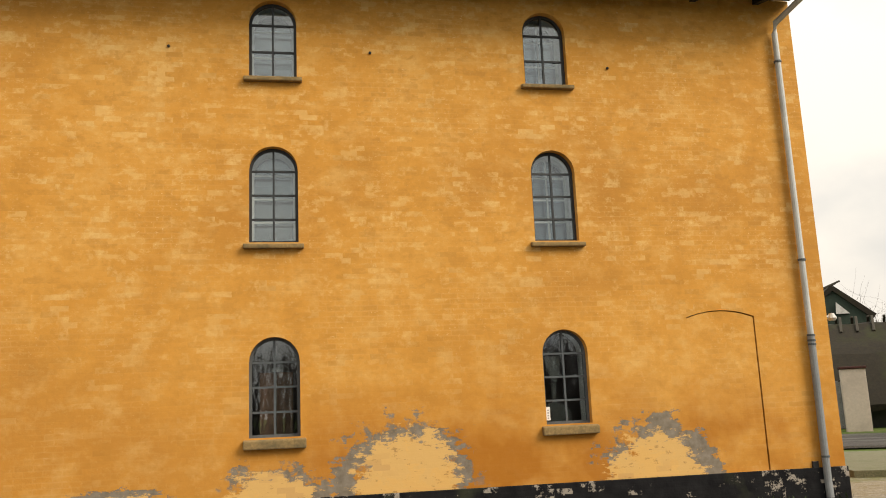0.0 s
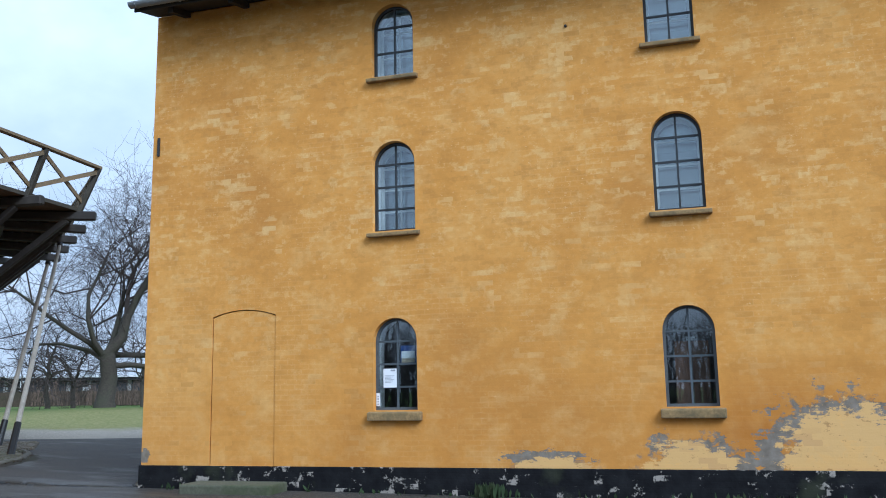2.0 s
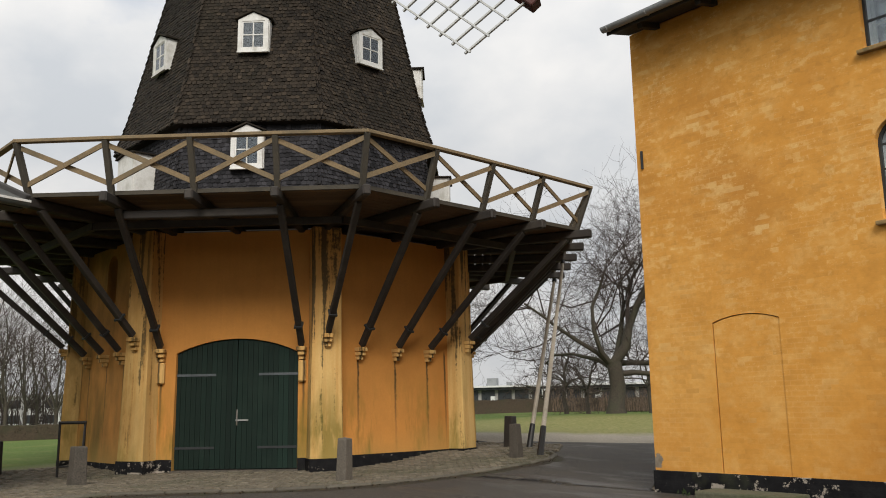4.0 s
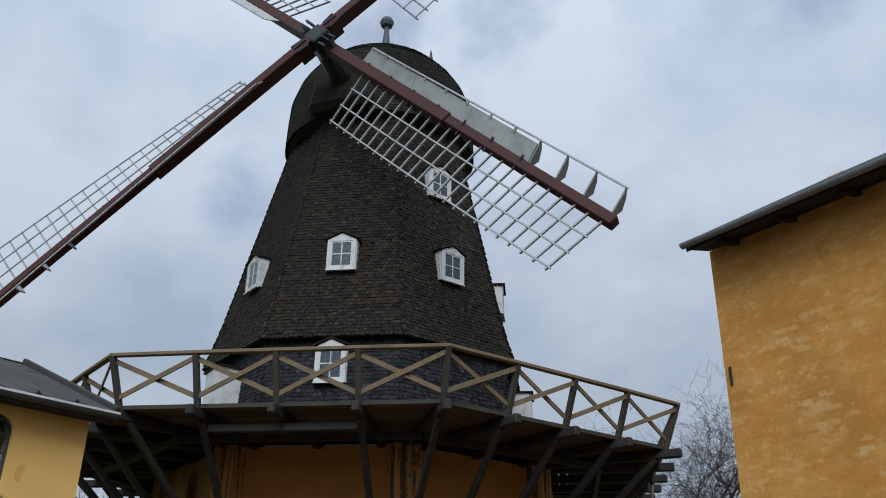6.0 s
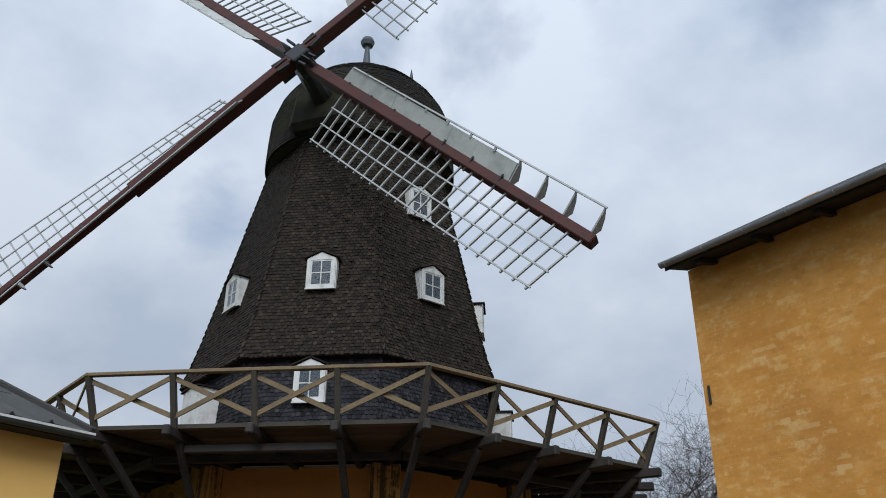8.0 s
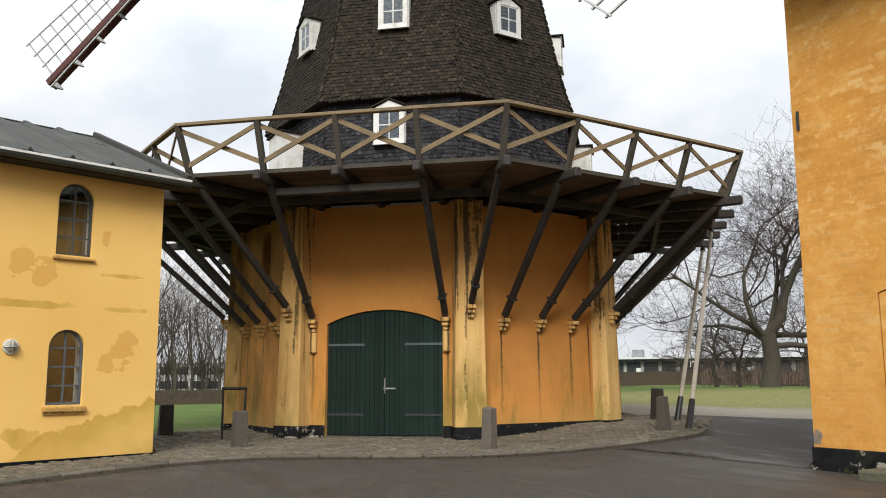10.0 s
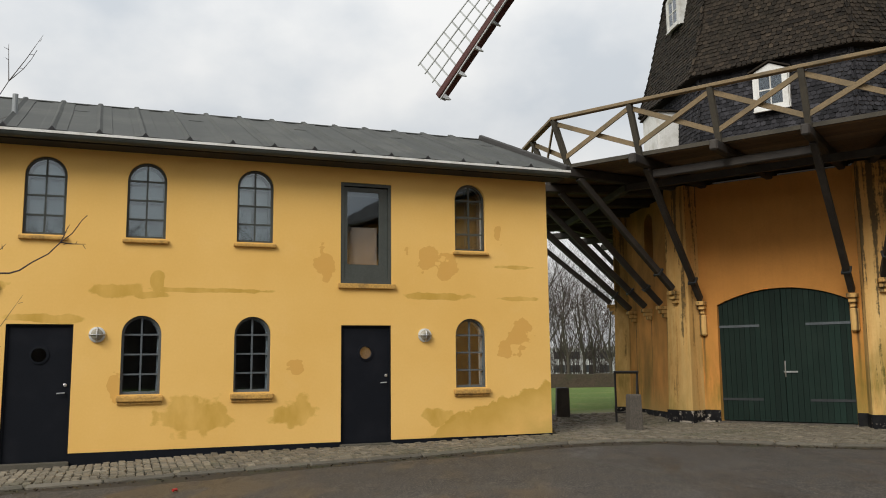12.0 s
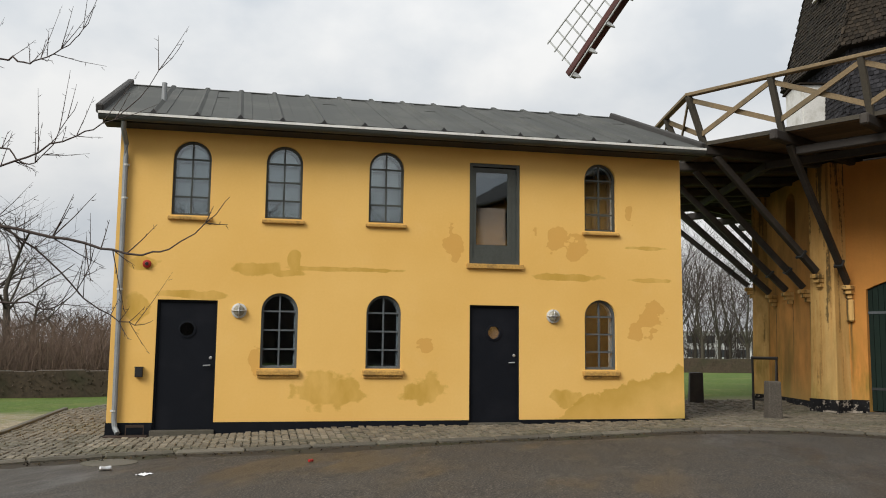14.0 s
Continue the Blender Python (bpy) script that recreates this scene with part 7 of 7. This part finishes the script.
# ---- shingles of the tower and cap ----
def shingle_shape(w, h, t):
    """A wooden shingle with a rounded lower edge: x across, z up the slope, y outwards."""
    f = [(-w, h), (w, h), (w, w * 0.50), (w * 0.80, w * 0.12), (w * 0.42, 0), (-w * 0.42, 0), (-w * 0.80, w * 0.12), (-w, w * 0.50)]
    out_ = [(x, t if z < h else 0.0, z) for x, z in f] + [(x, 0.0, z) for x, z in f[2:]]
    return out_, [(0, 7, 6, 5, 4, 3, 2, 1)] + [(i, i + 1, i + 7, i + 6) for i in range(2, 7)]


def place(V, F, m, w, h, t):
    vs, fs = shingle_shape(w, h, t)
    k = len(V)
    V += [m @ Vector(v) for v in vs]
    F += [tuple(k + i for i in f) for f in fs]


rnd = random.Random(6)
sv, sf = ([], [])
uv_, uf = ([], [])
picked, shared = 0, data_mesh("shingle", *shingle_shape(0.058, 0.22, 0.036), SLATE)
for k in range(8):
    x = (corner(k + 1, 1) - corner(k, 1)).normalized()
    z = 6.0
    row = 0
    while z < 17.02:
        low_tier = z < 8.66
        r0, r1 = tower_r(z), tower_r(min(z + 0.14, 8.67 if low_tier else 17.05))
        up = (along(k, 0.5, r1, z + 0.14) - along(k, 0.5, r0, z)).normalized()
        nout = x.cross(up)
        if nout.dot(out(k)) < 0:
            nout = -nout
        width = (corner(k + 1, r0) - corner(k, r0)).length
        n = max(int(width / 0.125), 1)
        for j in range(n + 1):
            s = (j + (0.5 if row % 2 else 0.0)) / n
            if s > 1.001:
                continue
            c = along(k, s, r0 - 0.03, z + rnd.gauss(0, .006)) + nout * rnd.uniform(0, .008)
            m = Matrix((x, nout, up)).transposed().to_4x4() @ pose(0, 0, 0, 0, rnd.gauss(0, 1.5), 0)
            m.translation = c
            if low_tier and k == 7 and picked < 300 and z > 6.9 and 0.08 < s < 0.92:
                ob = new("shingle", shared)
                ob.parent = tower
                ob.matrix_local = m
                picked += 1
                continue
            place(uv_ if low_tier else sv, uf if low_tier else sf, m, width / n / 2 * rnd.uniform(0.86, 0.98), 0.22, rnd.uniform(0.032, 0.046))
        z += 0.106
        row += 1
        if 8.58 < z < 8.70:
            z = 8.71


def pale_tips(me, mat, seed):
    """Paints the highlight on some shingle tips as a pale end-grain colour."""
    rnd = random.Random(seed)
    me.materials.append(mat)
    for i, poly in enumerate(me.polygons):
        if i % 6 == 0:
            has_glint = rnd.random() < 0.55
        if i % 6 in (2, 3, 4) and has_glint:
            poly.material_index = 1
    return me


# pale colour that stands for light caught on the shingle ends
TIPGLINT = worn("end_grain_glint", (0.26, 0.25, 0.235), (0.10, 0.094, 0.085), 0.9, 0, 2.5, 30, 0.4, 0.3)
pale_tips(shared, TIPGLINT, 2)
tagged(part("shingles", pale_tips(data_mesh("shingles", sv, sf, SHINGLE), TIPGLINT, 3), SHINGLE, tower), kind="stuff")
tagged(part("shingles", pale_tips(data_mesh("shingles", uv_, uf, SLATE), TIPGLINT, 4), SLATE, tower, "blue-grey shingles of the lower tier"), kind="stuff")
cv, cf = [], []
z, row = 16.65, 0
while z < 21.4:
    r0 = cap_r(max(z, 16.85))
    r1 = cap_r(max(z, 16.85) + 0.14)
    n = max(int(2 * math.pi * r0 / 0.135), 6)
    for j in range(n):
        a = 2 * math.pi * (j + (0.5 if row % 2 else 0)) / n
        e = Vector((math.cos(a), math.sin(a), 0))
        up = (e * (r1 - r0) + Vector((0, 0, 0.14))).normalized()
        x = Vector((-e.y, e.x, 0))
        m = Matrix((x, x.cross(up), up)).transposed().to_4x4()
        m.translation = e * (r0 - 0.04) + Vector((0, 0, z + rnd.gauss(0, .006)))
        place(cv, cf, m, math.pi * r0 / n * 0.96, 0.23, 0.030)
    z += 0.11 * max(up.z, 0.35)
    row += 1
tagged(part("shingles", data_mesh("shingles", cv, cf, CAPSHINGLE), CAPSHINGLE, cap), kind="stuff")
